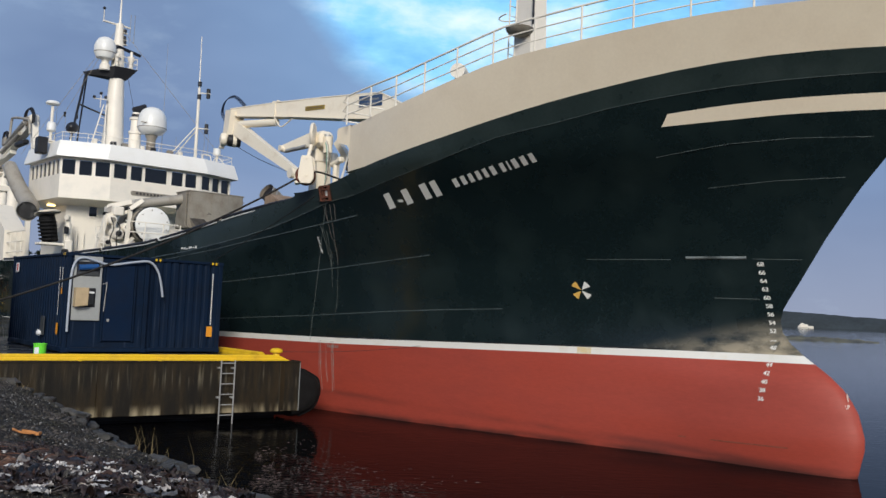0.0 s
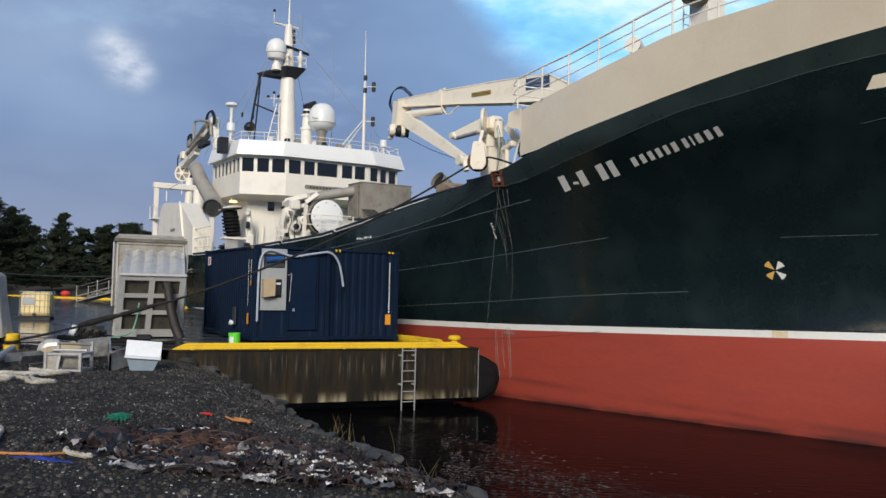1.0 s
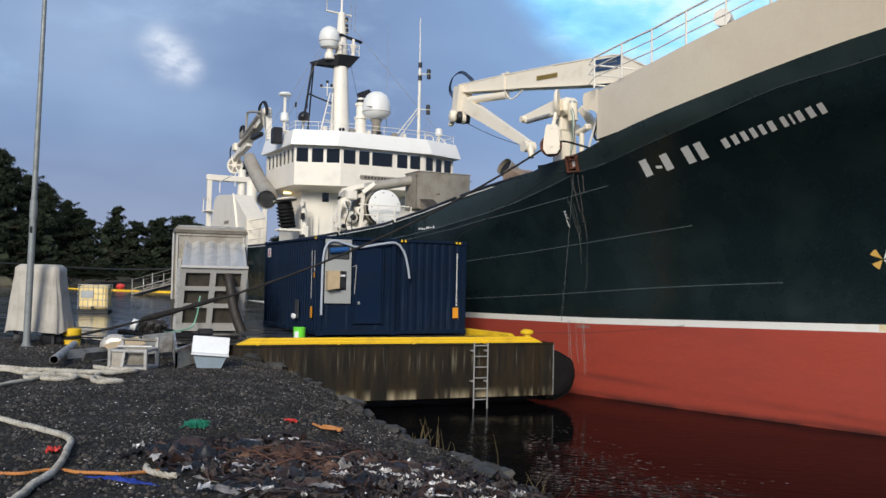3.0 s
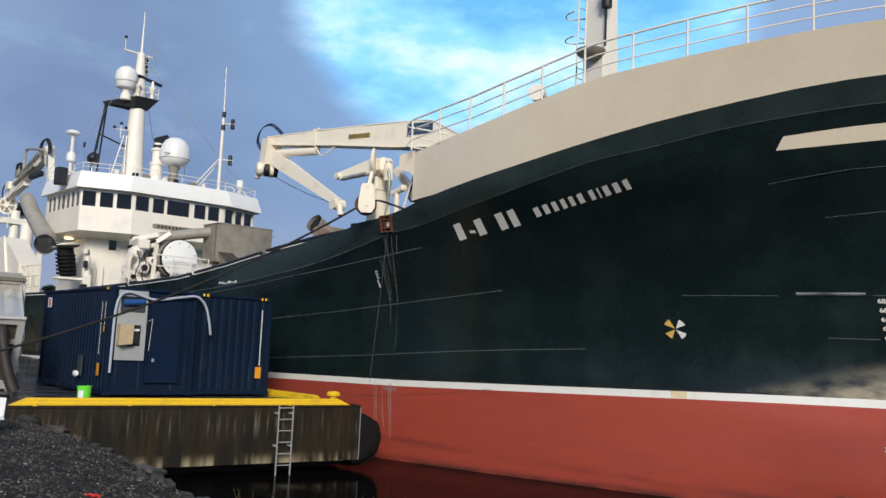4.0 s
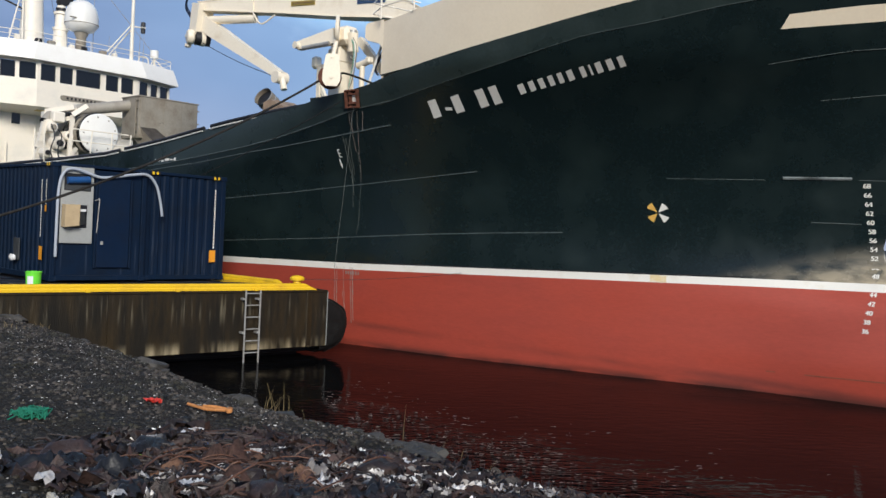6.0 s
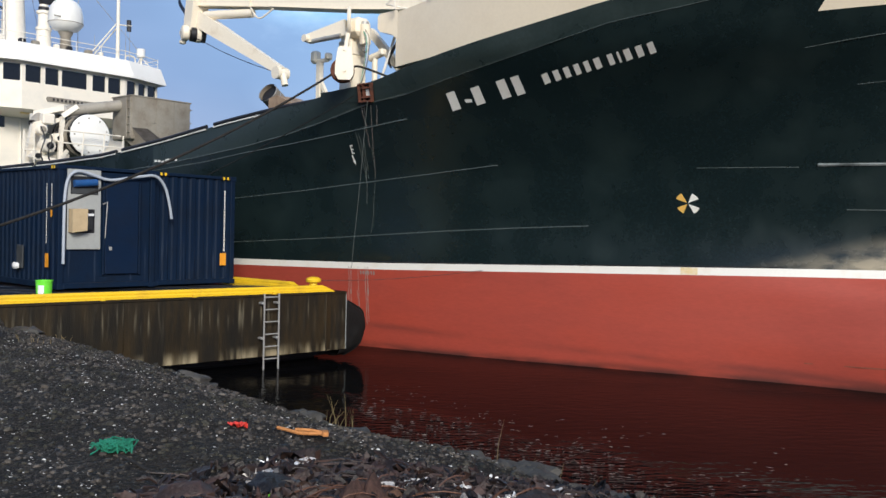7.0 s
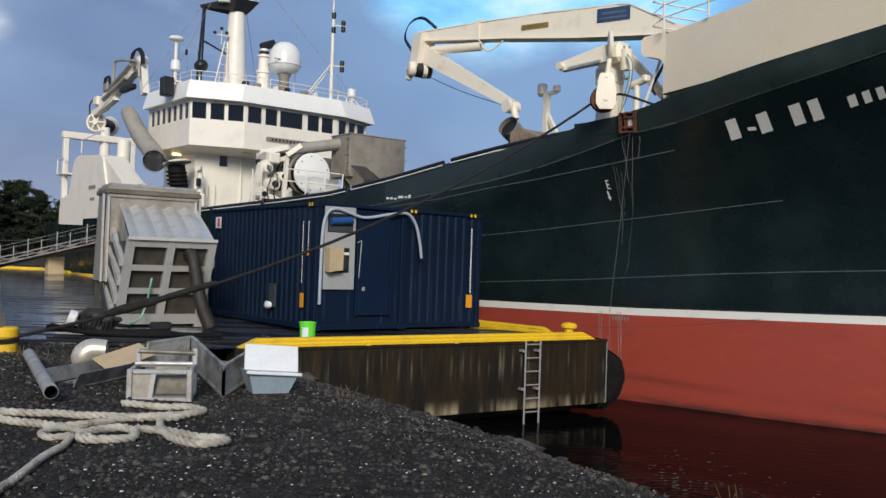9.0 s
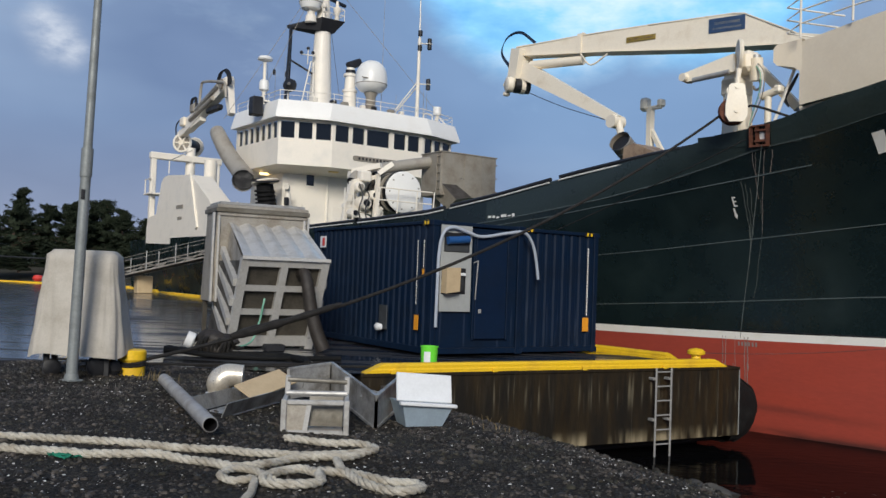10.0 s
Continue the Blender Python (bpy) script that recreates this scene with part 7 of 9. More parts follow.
part("door_panel", Shape().box((0.84, 0.05, 2.24), (1.54, 0.0, 1.46), ch=0.012), DOORBLUE, ca, "flush blue steel door")
part("door_rod", Shape().tube((1.14, -0.06, 2.05), (1.09, -0.06, 1.2), 0.013, n=8), GALV, ca)
part("door_lever", Shape().tube((1.14, -0.06, 2.05), (1.02, -0.07, 2.0), 0.014, n=8), GALV, ca)
part("door_lock", Shape().box((0.07, 0.03, 0.09), (1.24, -0.035, 0.95), ch=0.01), GALV, ca)
for x, w in ((1.08, 0.05), (2.0, 0.05)):
    part("door_trim", Shape().box((w, 0.055, 2.24), (x, 0.0, 1.44), ch=0.01), BLUE, ca)
tubeline = curve_pts([(0.10, -0.05, 0.60), (0.10, -0.06, 1.2), (0.12, -0.06, 2.2), (0.22, -0.07, 2.62), (0.45, -0.08, 2.74), (0.80, -0.09, 2.66), (1.20, -0.10, 2.58), (1.9, -0.10, 2.70), (2.35, -0.10, 2.74), (2.62, -0.08, 2.5), (2.76, -0.06, 2.1), (2.84, -0.05, 1.7)], 6)
cond = part("cable_conduit", Shape().sweep([CM @ p for p in tubeline], 0.035, 10), WHITEP)
tagged(cond, "loose pale grey flexible conduit looped over the containers", "conduit")
tube_m = mat("pale grey hose", (0.40, 0.44, 0.50), 0.5, 0, 0.1, 5, 40, 0.1)
cond.data.materials[0] = tube_m

# ---- things on the quay ----
bk = thing("bucket", "lime green plastic bucket with a white label", "bucket", pose(-10.52, 23.15, DECK))
part("body", Shape().lathe([(0.14, 0.0), (0.15, 0.01), (0.165, 0.34), (0.175, 0.345), (0.175, 0.37), (0.155, 0.37), (0.14, 0.03)], 24), LIME, bk)
lab = Shape()
lab.sheet([[(0.162 * math.cos(a) * (1 + 0.02 * z), 0.162 * math.sin(a) * (1 + 0.02 * z), z) for a in np.linspace(-2.1, -1.3, 7)] for z in (0.06, 0.27)])
part("label", lab, WHITEP, bk, "white paper label")

TU = Vector((0.835, 0.550, 0)).normalized()
TM = Matrix(((TU.x, -TU.y, 0, -14.645), (TU.y, TU.x, 0, 24.13), (0, 0, 1, DECK), (0, 0, 0, 1)))
tk = thing("aluminium_hopper", "battered aluminium hopper tank with ribbed sides and a flared top", "tank", TM)
W_, D_, H_ = 1.92, 2.3, 1.95
lean = 0.85


def tq(x, y, z):
    """The hopper's front hangs forward at its top."""
    return Vector((x - 0.05 * (1 - z / H_), y - 0.1 + lean * max(0.0, 1 - z / H_), z))


def tbox(name, x0, x1, y0, y1, z0, z1, material, label=""):
    vs = [tq(x, y, z) for z in (z0, z1) for x, y in ((x0, y0), (x1, y0), (x1, y1), (x0, y1))]
    return part(name, Shape().add(vs, [(3, 2, 1, 0), (4, 5, 6, 7), (0, 1, 5, 4), (1, 2, 6, 5), (2, 3, 7, 6), (3, 0, 4, 7)]), material, tk, label, smooth=0)


DUCTBROWN = mat("worn dark rubber", (0.030, 0.024, 0.019), 0.55, 0, 0.4, 6, 40, 0.5, second=(0.015, 0.012, 0.010))
# recessed panels coloured darker than the frame; the legs share it
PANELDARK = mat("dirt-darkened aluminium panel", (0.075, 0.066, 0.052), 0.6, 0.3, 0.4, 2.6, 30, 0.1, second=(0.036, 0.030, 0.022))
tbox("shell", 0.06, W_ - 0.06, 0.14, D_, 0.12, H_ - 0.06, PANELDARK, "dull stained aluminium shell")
for x0, x1 in ((0, 0.17), (0.86, 1.02), (W_ - 0.17, W_)):
    tbox("front_post", x0, x1, 0.0, 0.15, 0.0, H_, ALU)
for z0, z1 in ((0.05, 0.28), (0.74, 0.87), (1.25, 1.38), (H_ - 0.18, H_)):
    tbox("front_rail", 0.165, W_ - 0.165, 0.012, 0.16, z0, z1, ALU)
for z in (0.16, 0.58, 1.0, 1.42):
    for x in (-0.02, W_ + 0.02):
        part("side_rib", Shape().beam(tq(x, 0.12, z), tq(x + 0.12, 2.25, z + 0.72), 0.10, 0.17), ALU, tk)
for x in (0.06, W_ - 0.06):
    part("side_sheet", Shape().add([tq(x, 0.14, 0.1), tq(x + 0.1, D_, 0.6), tq(x + 0.19, D_, H_ + 0.75), tq(x, 0.14, H_ - 0.05)], [(0, 1, 2, 3), (3, 2, 1, 0)]), ALUWARM, tk, smooth=0)
# sloping pressed lid: flutes running from the front edge up to the collar
lid = Shape()
cols = [0.04 + (W_ - 0.08) * i / 24 for i in range(25)]
flute = [0.06 * (1 if (i % 5) in (0, 1) else (0.3 if (i % 5) in (2, 4) else -0.2)) for i in range(25)]
lid.sheet([[tq(x + 0.19 * k, 0.02 + 2.38 * k, H_ - 0.02 + 0.80 * k + f * (0.25 if k == 0 else 1)) for x, f in zip(cols, flute)] for k in (0, 0.33, 0.66, 1)])
part("fluted_lid", lid, ALU, tk, "shiny fluted sloping lid", smooth=25)
part("lid_lip", Shape().beam(tq(0.0, 0.0, H_), tq(W_, 0.0, H_), 0.08, 0.07), ALU, tk)
bb = [(-0.08, 2.36, 0.95), (2.14, 2.36, 0.95), (2.14, 3.5, 0.95), (-0.08, 3.5, 0.95), (-0.02, 2.30, 3.02), (2.10, 2.30, 3.02), (2.10, 3.4, 3.02), (-0.02, 3.4, 3.02)]
part("back_body", Shape().add(bb, [(3, 2, 1, 0), (4, 5, 6, 7), (0, 1, 5, 4), (1, 2, 6, 5), (2, 3, 7, 6), (3, 0, 4, 7)]), ALUWARM, tk, smooth=0)
for x in (-0.10, 0.02, 2.06, 2.16):
    part("body_flange", Shape().box((0.05, 0.12, 2.07), (x, 2.32, 1.97), ch=0.01), ALU, tk)
for g, z0, z1, mt in ((0.0, 2.94, 3.02, ALUWARM), (0.05, 3.02, 3.12, DIRTYALU), (0.02, 3.12, 3.20, ALUWARM), (-0.05, 3.20, 3.27, GALV)):
    part("collar", Shape().box((2.14 + 2 * g, 1.2 + 2 * g, z1 - z0), (1.05, 2.85, (z0 + z1) / 2), ch=0.012), mt, tk)
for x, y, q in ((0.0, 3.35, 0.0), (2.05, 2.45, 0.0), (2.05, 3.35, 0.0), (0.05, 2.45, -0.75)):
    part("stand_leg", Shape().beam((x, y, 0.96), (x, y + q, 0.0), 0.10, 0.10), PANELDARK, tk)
part("drain_duct", Shape().sweep(curve_pts([(1.34, 0.12, 1.64), (1.36, -0.10, 1.64), (1.40, -0.20, 1.40), (1.48, -0.24, 0.9), (1.60, -0.28, 0.45), (1.76, -0.32, 0.06)], 6), [0.125] * 8 + [0.128 + 0.0012 * k for k in range(23)], 16), DUCTBROWN, tk, "dark brown rubber drain duct")
part("garden_hose", Shape().sweep(curve_pts([tq(0.62, -0.04, 1.1), tq(0.6, -0.1, 0.95), tq(0.58, -0.12, 0.6), tq(0.45, -0.3, 0.2), tq(0.1, -0.7, 0.1), tq(-0.4, -0.9, 0.06)], 6), 0.022, 8), HOSEGREEN, tk, "pale green hose")
part("drip_tray", Shape().box((0.42, 0.3, 0.16), (0.75, -0.1, 0.08), ch=0.03), BLACK, tk)

# black rope heap and pipe under the hopper
hp = thing("hose_heap", "heap of black hose and dark rope on the wet deck", "hose", pose(-14.6, 22.6, DECK))
part("hose", Shape().sweep(curve_pts([(-0.9, -0.1, 0.12), (-0.3, 0.1, 0.10), (0.5, -0.1, 0.09), (1.2, 0.2, 0.08), (1.9, -0.3, 0.06), (2.1, -0.9, 0.05)], 6), 0.07, 10), RUBBER, hp)
part("hose", Shape().sweep(curve_pts([(-1.0, 0.3, 0.14), (-0.2, -0.3, 0.10), (0.8, -0.2, 0.06), (1.6, 0.0, 0.06), (2.4, 0.4, 0.06)], 6), 0.05, 10), RUBBER, hp)
part("drum_end", Shape().lathe([(0.03, 0.0), (0.13, 0.0), (0.155, 0.02), (0.155, 0.16)][::-1], 20, pose(-0.30, -0.12, 0.30, 0, -70, 20)), FASCIA, hp, "white round end")
part("wad", Shape().lump((0.40, 0.24, 0.25), (0.08, 0.05, 0.24), 5, 0.5, rings=14, segs=20), DUCTBROWN, hp, smooth=50)
for k in range(9):
    part("loose_turn", Shape().sweep(curve_pts([(-0.22 + 0.07 * k, -0.15 + 0.03 * (k % 3), 0.06), (-0.20 + 0.08 * k, -0.20, 0.26 + 0.05 * (k % 3)), (-0.10 + 0.07 * k, 0.0, 0.44 - 0.03 * k), (0.0 + 0.07 * k, 0.2, 0.2)], 4), 0.028, 6), DARKROPE, hp)
mb = thing("mooring_coil", "dark ropes wound round the yellow bollard", "rope", pose(-14.55, 19.25, -0.06))
for i in range(2):
    part("turn", Shape().sweep([(0.20 * math.cos(a), 0.20 * math.sin(a), 0.165 + 0.04 * i + 0.02 * math.sin(a)) for a in np.linspace(0, 6.28, 17)], 0.022, 7), DARKROPE, mb)
for i, q in enumerate(((-16.5, 20.6, -0.02), (-12.2, 21.7, 0.0), (-10.8, 21.9, 0.0))):
    rope("mooring_tail", [(-14.5, 19.2, 0.12), (Vector((-14.5, 19.2, 0.0)).lerp(Vector(q), 0.5) + Vector((0.1 * i, 0.25, 0.03))), q], 0.022, DARKROPE, "dark rope tail lying on the wet deck")

# lamp post, covered machine, intermediate bulk container
lp = thing("lamp_post", "slender leaning galvanised lamp post", "lamp post", pose(-14.88, 18.15, -0.05, 0, 1.1, 0))
part("base_plate", Shape().lathe([(0.16, 0), (0.16, 0.02), (0.10, 0.03), (0.09, 0.1)], 16), POSTGREY, lp)
part("lower_tube", Shape().sweep([(0, 0, 0.02), (0, 0, 3.0)], [0.078, 0.070], 16), POSTGREY, lp)
part("sleeve", Shape().sweep([(0, 0, 2.85), (0, 0, 3.25)], 0.082, 16), POSTGREY, lp)
part("upper_tube", Shape().sweep([(0, 0, 3.2), (0, 0, 8.25)], [0.062, 0.046], 16), POSTGREY, lp)
part("lamp_head", Shape().lathe([(0.05, 8.15), (0.06, 8.22), (0.13, 8.30), (0.16, 8.42), (0.10, 8.5), (0.03, 8.52)], 16), BLACK, lp, "dark round lamp head")
part("hatch", Shape().box((0.05, 0.03, 0.14), (0.02, -0.075, 2.6), ch=0.01), BLACK, lp)

cv = thing("covered_machine", "machine under a grey tarpaulin on black legs", "cover", pose(-15.2, 18.95, -0.06, 0, 0, 16))
cloth = Shape()
rows = []
for k in range(16):
    f = max(0.0, (k - 2) / 13)
    z = (1.85, 1.84)[k] if k < 2 else 1.77 - 1.46 * f
    a, b = ((0.40, 0.24), (0.42, 0.26))[k] if k < 2 else (0.50 + 0.19 * f ** 1.1, 0.33 + 0.15 * f ** 1.1)
    row = []
    for i in range(97):
        t = 2 * math.pi * i / 96
        c, s_ = math.cos(t), math.sin(t)
        e = 0.35 + 0.35 * f
        x, y = math.copysign(abs(c) ** e, c) * a, math.copysign(abs(s_) ** e, s_) * b
        pleat = 0.16 * (0.3 - abs(noise.noise((c * 3.4, s_ * 3.4, f * 0.5 + 4.0)))) + 0.06 * (0.3 - abs(noise.noise((c * 8, s_ * 8, f * 0.8))))
        w = 1 + f ** 0.8 * (0.10 * noise.noise((c * 1.8, s_ * 1.8, 1.7)) + pleat) + 0.035 * noise.noise((c * 3, s_ * 3, f * 3)) + 0.012 * noise.noise((c * 9, s_ * 9, f * 9))
        row.append((x * w, y * w, z + f * 0.035 * math.sin(t * 3 + 1) + 0.03 * noise.noise((c * 2, s_ * 2, f * 3)) * min(1, f * 4)))
    rows.append(row)
cloth.sheet(rows, flip=True)
cloth.add(rows[0][:-1], [tuple(range(96))])
part("tarpaulin", cloth, TARP, cv, smooth=70)
for x, y, r in ((-0.35, -0.2, 0.13), (0.30, -0.24, 0.16), (0.48, -0.1, 0.12)):
    part("wheel", Shape().lathe([(0.03, -0.05), (r * 0.7, -0.05), (r, -0.03), (r, 0.03), (r * 0.7, 0.05), (0.03, 0.05)], 18, pose(x, y, r, 90, 0, 25)), BLACK, cv)
part("machine", Shape().box((0.75, 0.45, 1.1), (0, 0, 1.0), ch=0.04), BLACK, cv)
for x in (-0.42, 0.42):
    for y in (-0.22, 0.22):
        part("leg", Shape().box((0.08, 0.08, 0.62), (x, y, 0.31), ch=0.01), BLACK, cv)

ib = thing("bulk_tank", "yellowed plastic bulk tank in a steel cage on a pallet", "container", Matrix.Translation(on_deck(-23.6, 33.0)) @ pose(0, 0, 0, 0, 0, 24))
part("bottle", Shape().box((1.10, 0.94, 0.98), (0, 0, 0.66), ch=0.09), IBCP, ib)
part("fill_cap", Shape().tube((0, 0, 1.14), (0, 0, 1.20), 0.12, n=16), BLACK, ib)
for i in range(7):
    x = -0.57 + 1.14 * i / 6
    for y in (-0.485, 0.485):
        part("cage_bar", Shape().tube((x, y, 0.16), (x, y, 1.16), 0.012, n=6), GALV, ib)
for z in (0.3, 0.55, 0.8, 1.05, 1.16):
    part("cage_hoop", Shape().sweep([(-0.58, -0.49, z), (0.58, -0.49, z), (0.58, 0.49, z), (-0.58, 0.49, z), (-0.58, -0.49, z)], 0.013, 6), GALV, ib)
part("data_plate", Shape().box((0.48, 0.012, 0.30), (-0.22, -0.505, 0.78), ch=0.002), PANEL, ib, "grey data plate")
for y in (-0.4, 0, 0.4):
    part("pallet_runner", Shape().box((1.18, 0.12, 0.10), (0, y, 0.05), ch=0.01), BLACK, ib)
part("pallet_top", Shape().box((1.2, 1.0, 0.05), (0, 0, 0.125), ch=0.01), BLACK, ib)
part("valve", Shape().tube((0, -0.5, 0.24), (0, -0.62, 0.24), 0.06, n=10), BLACK, ib)

# gangway up to the ship
ga, gb = Vector((-36.0, 55.4, 0)), ship_world(-45.6, 6.3, 2.35)
ga.z = deck_z(ga.x, ga.y) + 0.08
DULLALU = mat("weathered aluminium", (0.33, 0.30, 0.26), 0.6, 0.2, 0.3, 2.0, 30, 0.1, second=(0.14, 0.12, 0.10))
gw = thing("gangway", "dull weathered aluminium gangway with rails sloping up to the ship", "gangway")
gd = (gb - ga).normalized()
gs = gd.cross(Vector((0, 0, 1))).normalized()
part("walkway", Shape().beam(ga, gb, 0.84, 0.03), BLACK, gw, "dark walkway grating")
for sgn in (-1, 1):
    o = gs * (0.47 * sgn)
    part("side_beam", Shape().beam(ga + o, gb + o, 0.05, 0.08), DULLALU, gw)
    part("top_chord", Shape().beam(ga + o + Vector((0, 0, 0.36)), gb + o + Vector((0, 0, 0.36)), 0.05, 0.06), DULLALU, gw)
    part("hand_rail", Shape().tube(ga + o + Vector((0, 0, 1.0)), gb + o + Vector((0, 0, 0.95)), 0.014, n=6), DULLALU, gw)
    for i in range(11):
        p = ga.lerp(gb, i / 10) + o
        if i % 2 == 0:
            part("stanchion", Shape().tube(p, p + Vector((0, 0, 1.08)), 0.03, n=8), GALV, gw)
        if i < 10:
            q = ga.lerp(gb, (i + 1) / 10) + o
            lo_, hi_ = Vector((0, 0, 0.05)), Vector((0, 0, 0.34))
            part("lattice", Shape().tube(p + (lo_ if i % 2 else hi_), q + (hi_ if i % 2 else lo_), 0.022, n=6), DULLALU, gw)
cblock = thing("wooden_crate", "pale tan crate at the foot of the gangway", "crate", Matrix.Translation(on_deck(*ship_world(-50.8, 8.4, 0).xy)) @ pose(0, 0, 0, 0, 0, 40))
part("crate_body", Shape().box((0.86, 0.8, 1.02), (0, 0, 0.51), ch=0.04), CARD, cblock)
bu = thing("red_buoy", "small red buoy lying by the far kerb", "buoy", Matrix.Translation(on_deck(-46.1, 68.6)) @ Matrix.Diagonal((1.0, 1.0, 0.72, 1)))
part("float", Shape().lathe([(0.05, 0), (0.3, 0.08), (0.42, 0.35), (0.3, 0.65), (0.08, 0.72)], 16), REDP, bu)

# ---- scrap on the gravel ----


def gz(x, y):
    return ground_z(x, y)


SHEETM = mat("scuffed steel sheet", (0.42, 0.415, 0.40), 0.42, 0.55, 0.3, 3.0, 40, 0.12, second=(0.16, 0.15, 0.135), mix=(0.42, 0.68))
TUBEM = mat("scuffed pale tube", (0.43, 0.42, 0.40), 0.5, 0.25, 0.25, 4.0, 40, 0.08, second=(0.24, 0.22, 0.19), mix=(0.5, 0.75))
PVC = mat("weathered grey plastic pipe", (0.34, 0.33, 0.315), 0.5, 0, 0.2, 3.0, 30, 0.03, second=(0.24, 0.22, 0.20))
sp3 = thing("steel_pipe", "smooth dull grey pipe lying on the gravel", "pipe")
a, b = Vector((-13.35, 17.72, 0.10)), Vector((-11.53, 14.68, 0.09))
part("tube_wall", Shape().sweep([a, b], 0.074, 24, caps=False), PVC, sp3)
# inner wall black for the shade down the pipe
part("bore", Shape().sweep([b, a], 0.067, 24, caps=False), BLACK, sp3)
part("end_ring", Shape().sweep([b + (a - b).normalized() * 0.004, b - (a - b).normalized() * 0.004], [0.074, 0.066], 24, caps=False), PVC, sp3)

el = thing("duct_elbow", "short shiny duct elbow with a flange", "duct", pose(-12.66, 17.85, gz(-12.66, 17.85) - 0.01, 0, 0, 15) @ Matrix.Diagonal((0.76, 0.76, 0.80, 1)))
bend_line = [(0, 0, 0.02), (0, 0, 0.08)] + [(0.22 - 0.22 * math.cos(a), 0, 0.10 + 0.22 * math.sin(a)) for a in np.linspace(0.1, 1.5, 8)] + [(0.30, 0, 0.32), (0.42, 0.0, 0.31)]
part("bend", Shape().sweep(bend_line, [0.17, 0.175] + [0.20, 0.21, 0.215, 0.215, 0.21, 0.205, 0.20, 0.195] + [0.185, 0.18], 24, caps=False), CREAMALU, el, smooth=70)
part("bend_inside", Shape().sweep(bend_line[-6:], 0.155, 24), DIRTYALU, el, smooth=70)
part("flange", Shape().lathe([(0.16, 0.0), (0.205, 0.0), (0.205, 0.035), (0.17, 0.045)], 24), ALU, el)
part("flange", Shape().lathe([(0.15, -0.01), (0.185, 0.0), (0.185, 0.02), (0.15, 0.03)], 24, pose(0.40, 0, 0.31, 0, 90, 0)), ALU, el)
part("seam_ring", Shape().lathe([(0.208, -0.006), (0.216, 0.0), (0.208, 0.006)], 24, pose(0.07, 0, 0.26, 0, 45, 0)), ALU, el)

ch = thing("tray_channel", "bent aluminium tray channel on the gravel", "tray", Matrix.Translation((-11.98, 16.75, gz(-12, 16.7) + 0.02)) @ pose(0, 0, 0, 0, 4, -8))
part("base_sheet", Shape().box((0.34, 1.5, 0.012), (0, 0, 0.0), ch=0.002), SHEETM, ch)
for x, t in ((-0.17, -20), (0.17, 20)):
    part("side_sheet", Shape().box((0.012, 1.5, 0.18), (0, 0, 0.11), pose(x, 0, 0, 0, t, 0), ch=0.002), SHEETM, ch)
wb = thing("card_board", "pale plywood board resting on the tray", "board", Matrix.Translation((-11.80, 17.2, gz(-12, 17.2) + 0.27)) @ pose(0, 0, 0, 24, -12, 60))
part("board", Shape().box((0.74, 0.34, 0.02), (0, 0, 0), ch=0.003), CARD, wb)

fb = thing("open_crate", "open white-edged aluminium crate", "crate", Matrix.Translation((-10.86, 16.05, gz(-10.86, 16.05) - 0.01)) @ pose(0, 0, 0, 0, 0, 13))
LW, LD, LH = 0.66, 0.62, 0.38
for x in (-LW / 2, LW / 2):
    for y in (-LD / 2, LD / 2):
        part("post", Shape().box((0.06, 0.06, LH if y < 0 else LH + 0.18), (x, y, (LH if y < 0 else LH + 0.18) / 2), ch=0.008), TUBEM, fb)
for z in (0.03, LH - 0.03):
    for y in (-LD / 2, LD / 2):
        part("rail", Shape().box((LW - 0.06, 0.05, 0.05), (0, y, z), ch=0.008), TUBEM, fb)
    for x in (-LW / 2, LW / 2):
        part("rail", Shape().box((0.05, LD - 0.06, 0.05), (x, 0, z), ch=0.008), TUBEM, fb)
part("top_bar", Shape().tube((-LW / 2, LD / 2 - 0.02, LH + 0.14), (LW / 2, LD / 2 - 0.02, LH + 0.12), 0.028, n=10), DIRTYALU, fb)
part("inner_sheet", Shape().box((LW * 0.55, 0.012, LH - 0.06), (0.11, -LD / 2 + 0.10, LH / 2), pose(0, 0, 0, -14, 0, 0), ch=0.002), DIRTYALU, fb, "dull scratched aluminium sheet")
part("front_sheet", Shape().box((LW * 0.36, 0.012, LH - 0.07), (-LW * 0.30, -LD / 2 + 0.01, LH / 2), ch=0.002), ALUWARM, fb, "stained aluminium front sheet")
part("torn_edge", Shape().beam((-LW * 0.10, -LD / 2, LH - 0.05), (-LW * 0.16, -LD / 2 - 0.01, 0.04), 0.05, 0.02), TUBEM, fb)
part("mid_bar", Shape().tube((-LW / 2, 0.05, LH + 0.02), (LW / 2, 0.05, LH + 0.02), 0.028, n=10), TUBEM, fb)
part("floor_sheet", Shape().box((LW - 0.08, LD - 0.08, 0.012), (0, 0, 0.05), ch=0.002), ALUWARM, fb)
part("side_sheet", Shape().box((0.012, LD - 0.1, LH - 0.1), (-LW / 2 + 0.02, 0, LH / 2), ch=0.002), ALUWARM, fb)

vt = thing("v_chute", "aluminium chute bent to a V on the gravel", "chute")


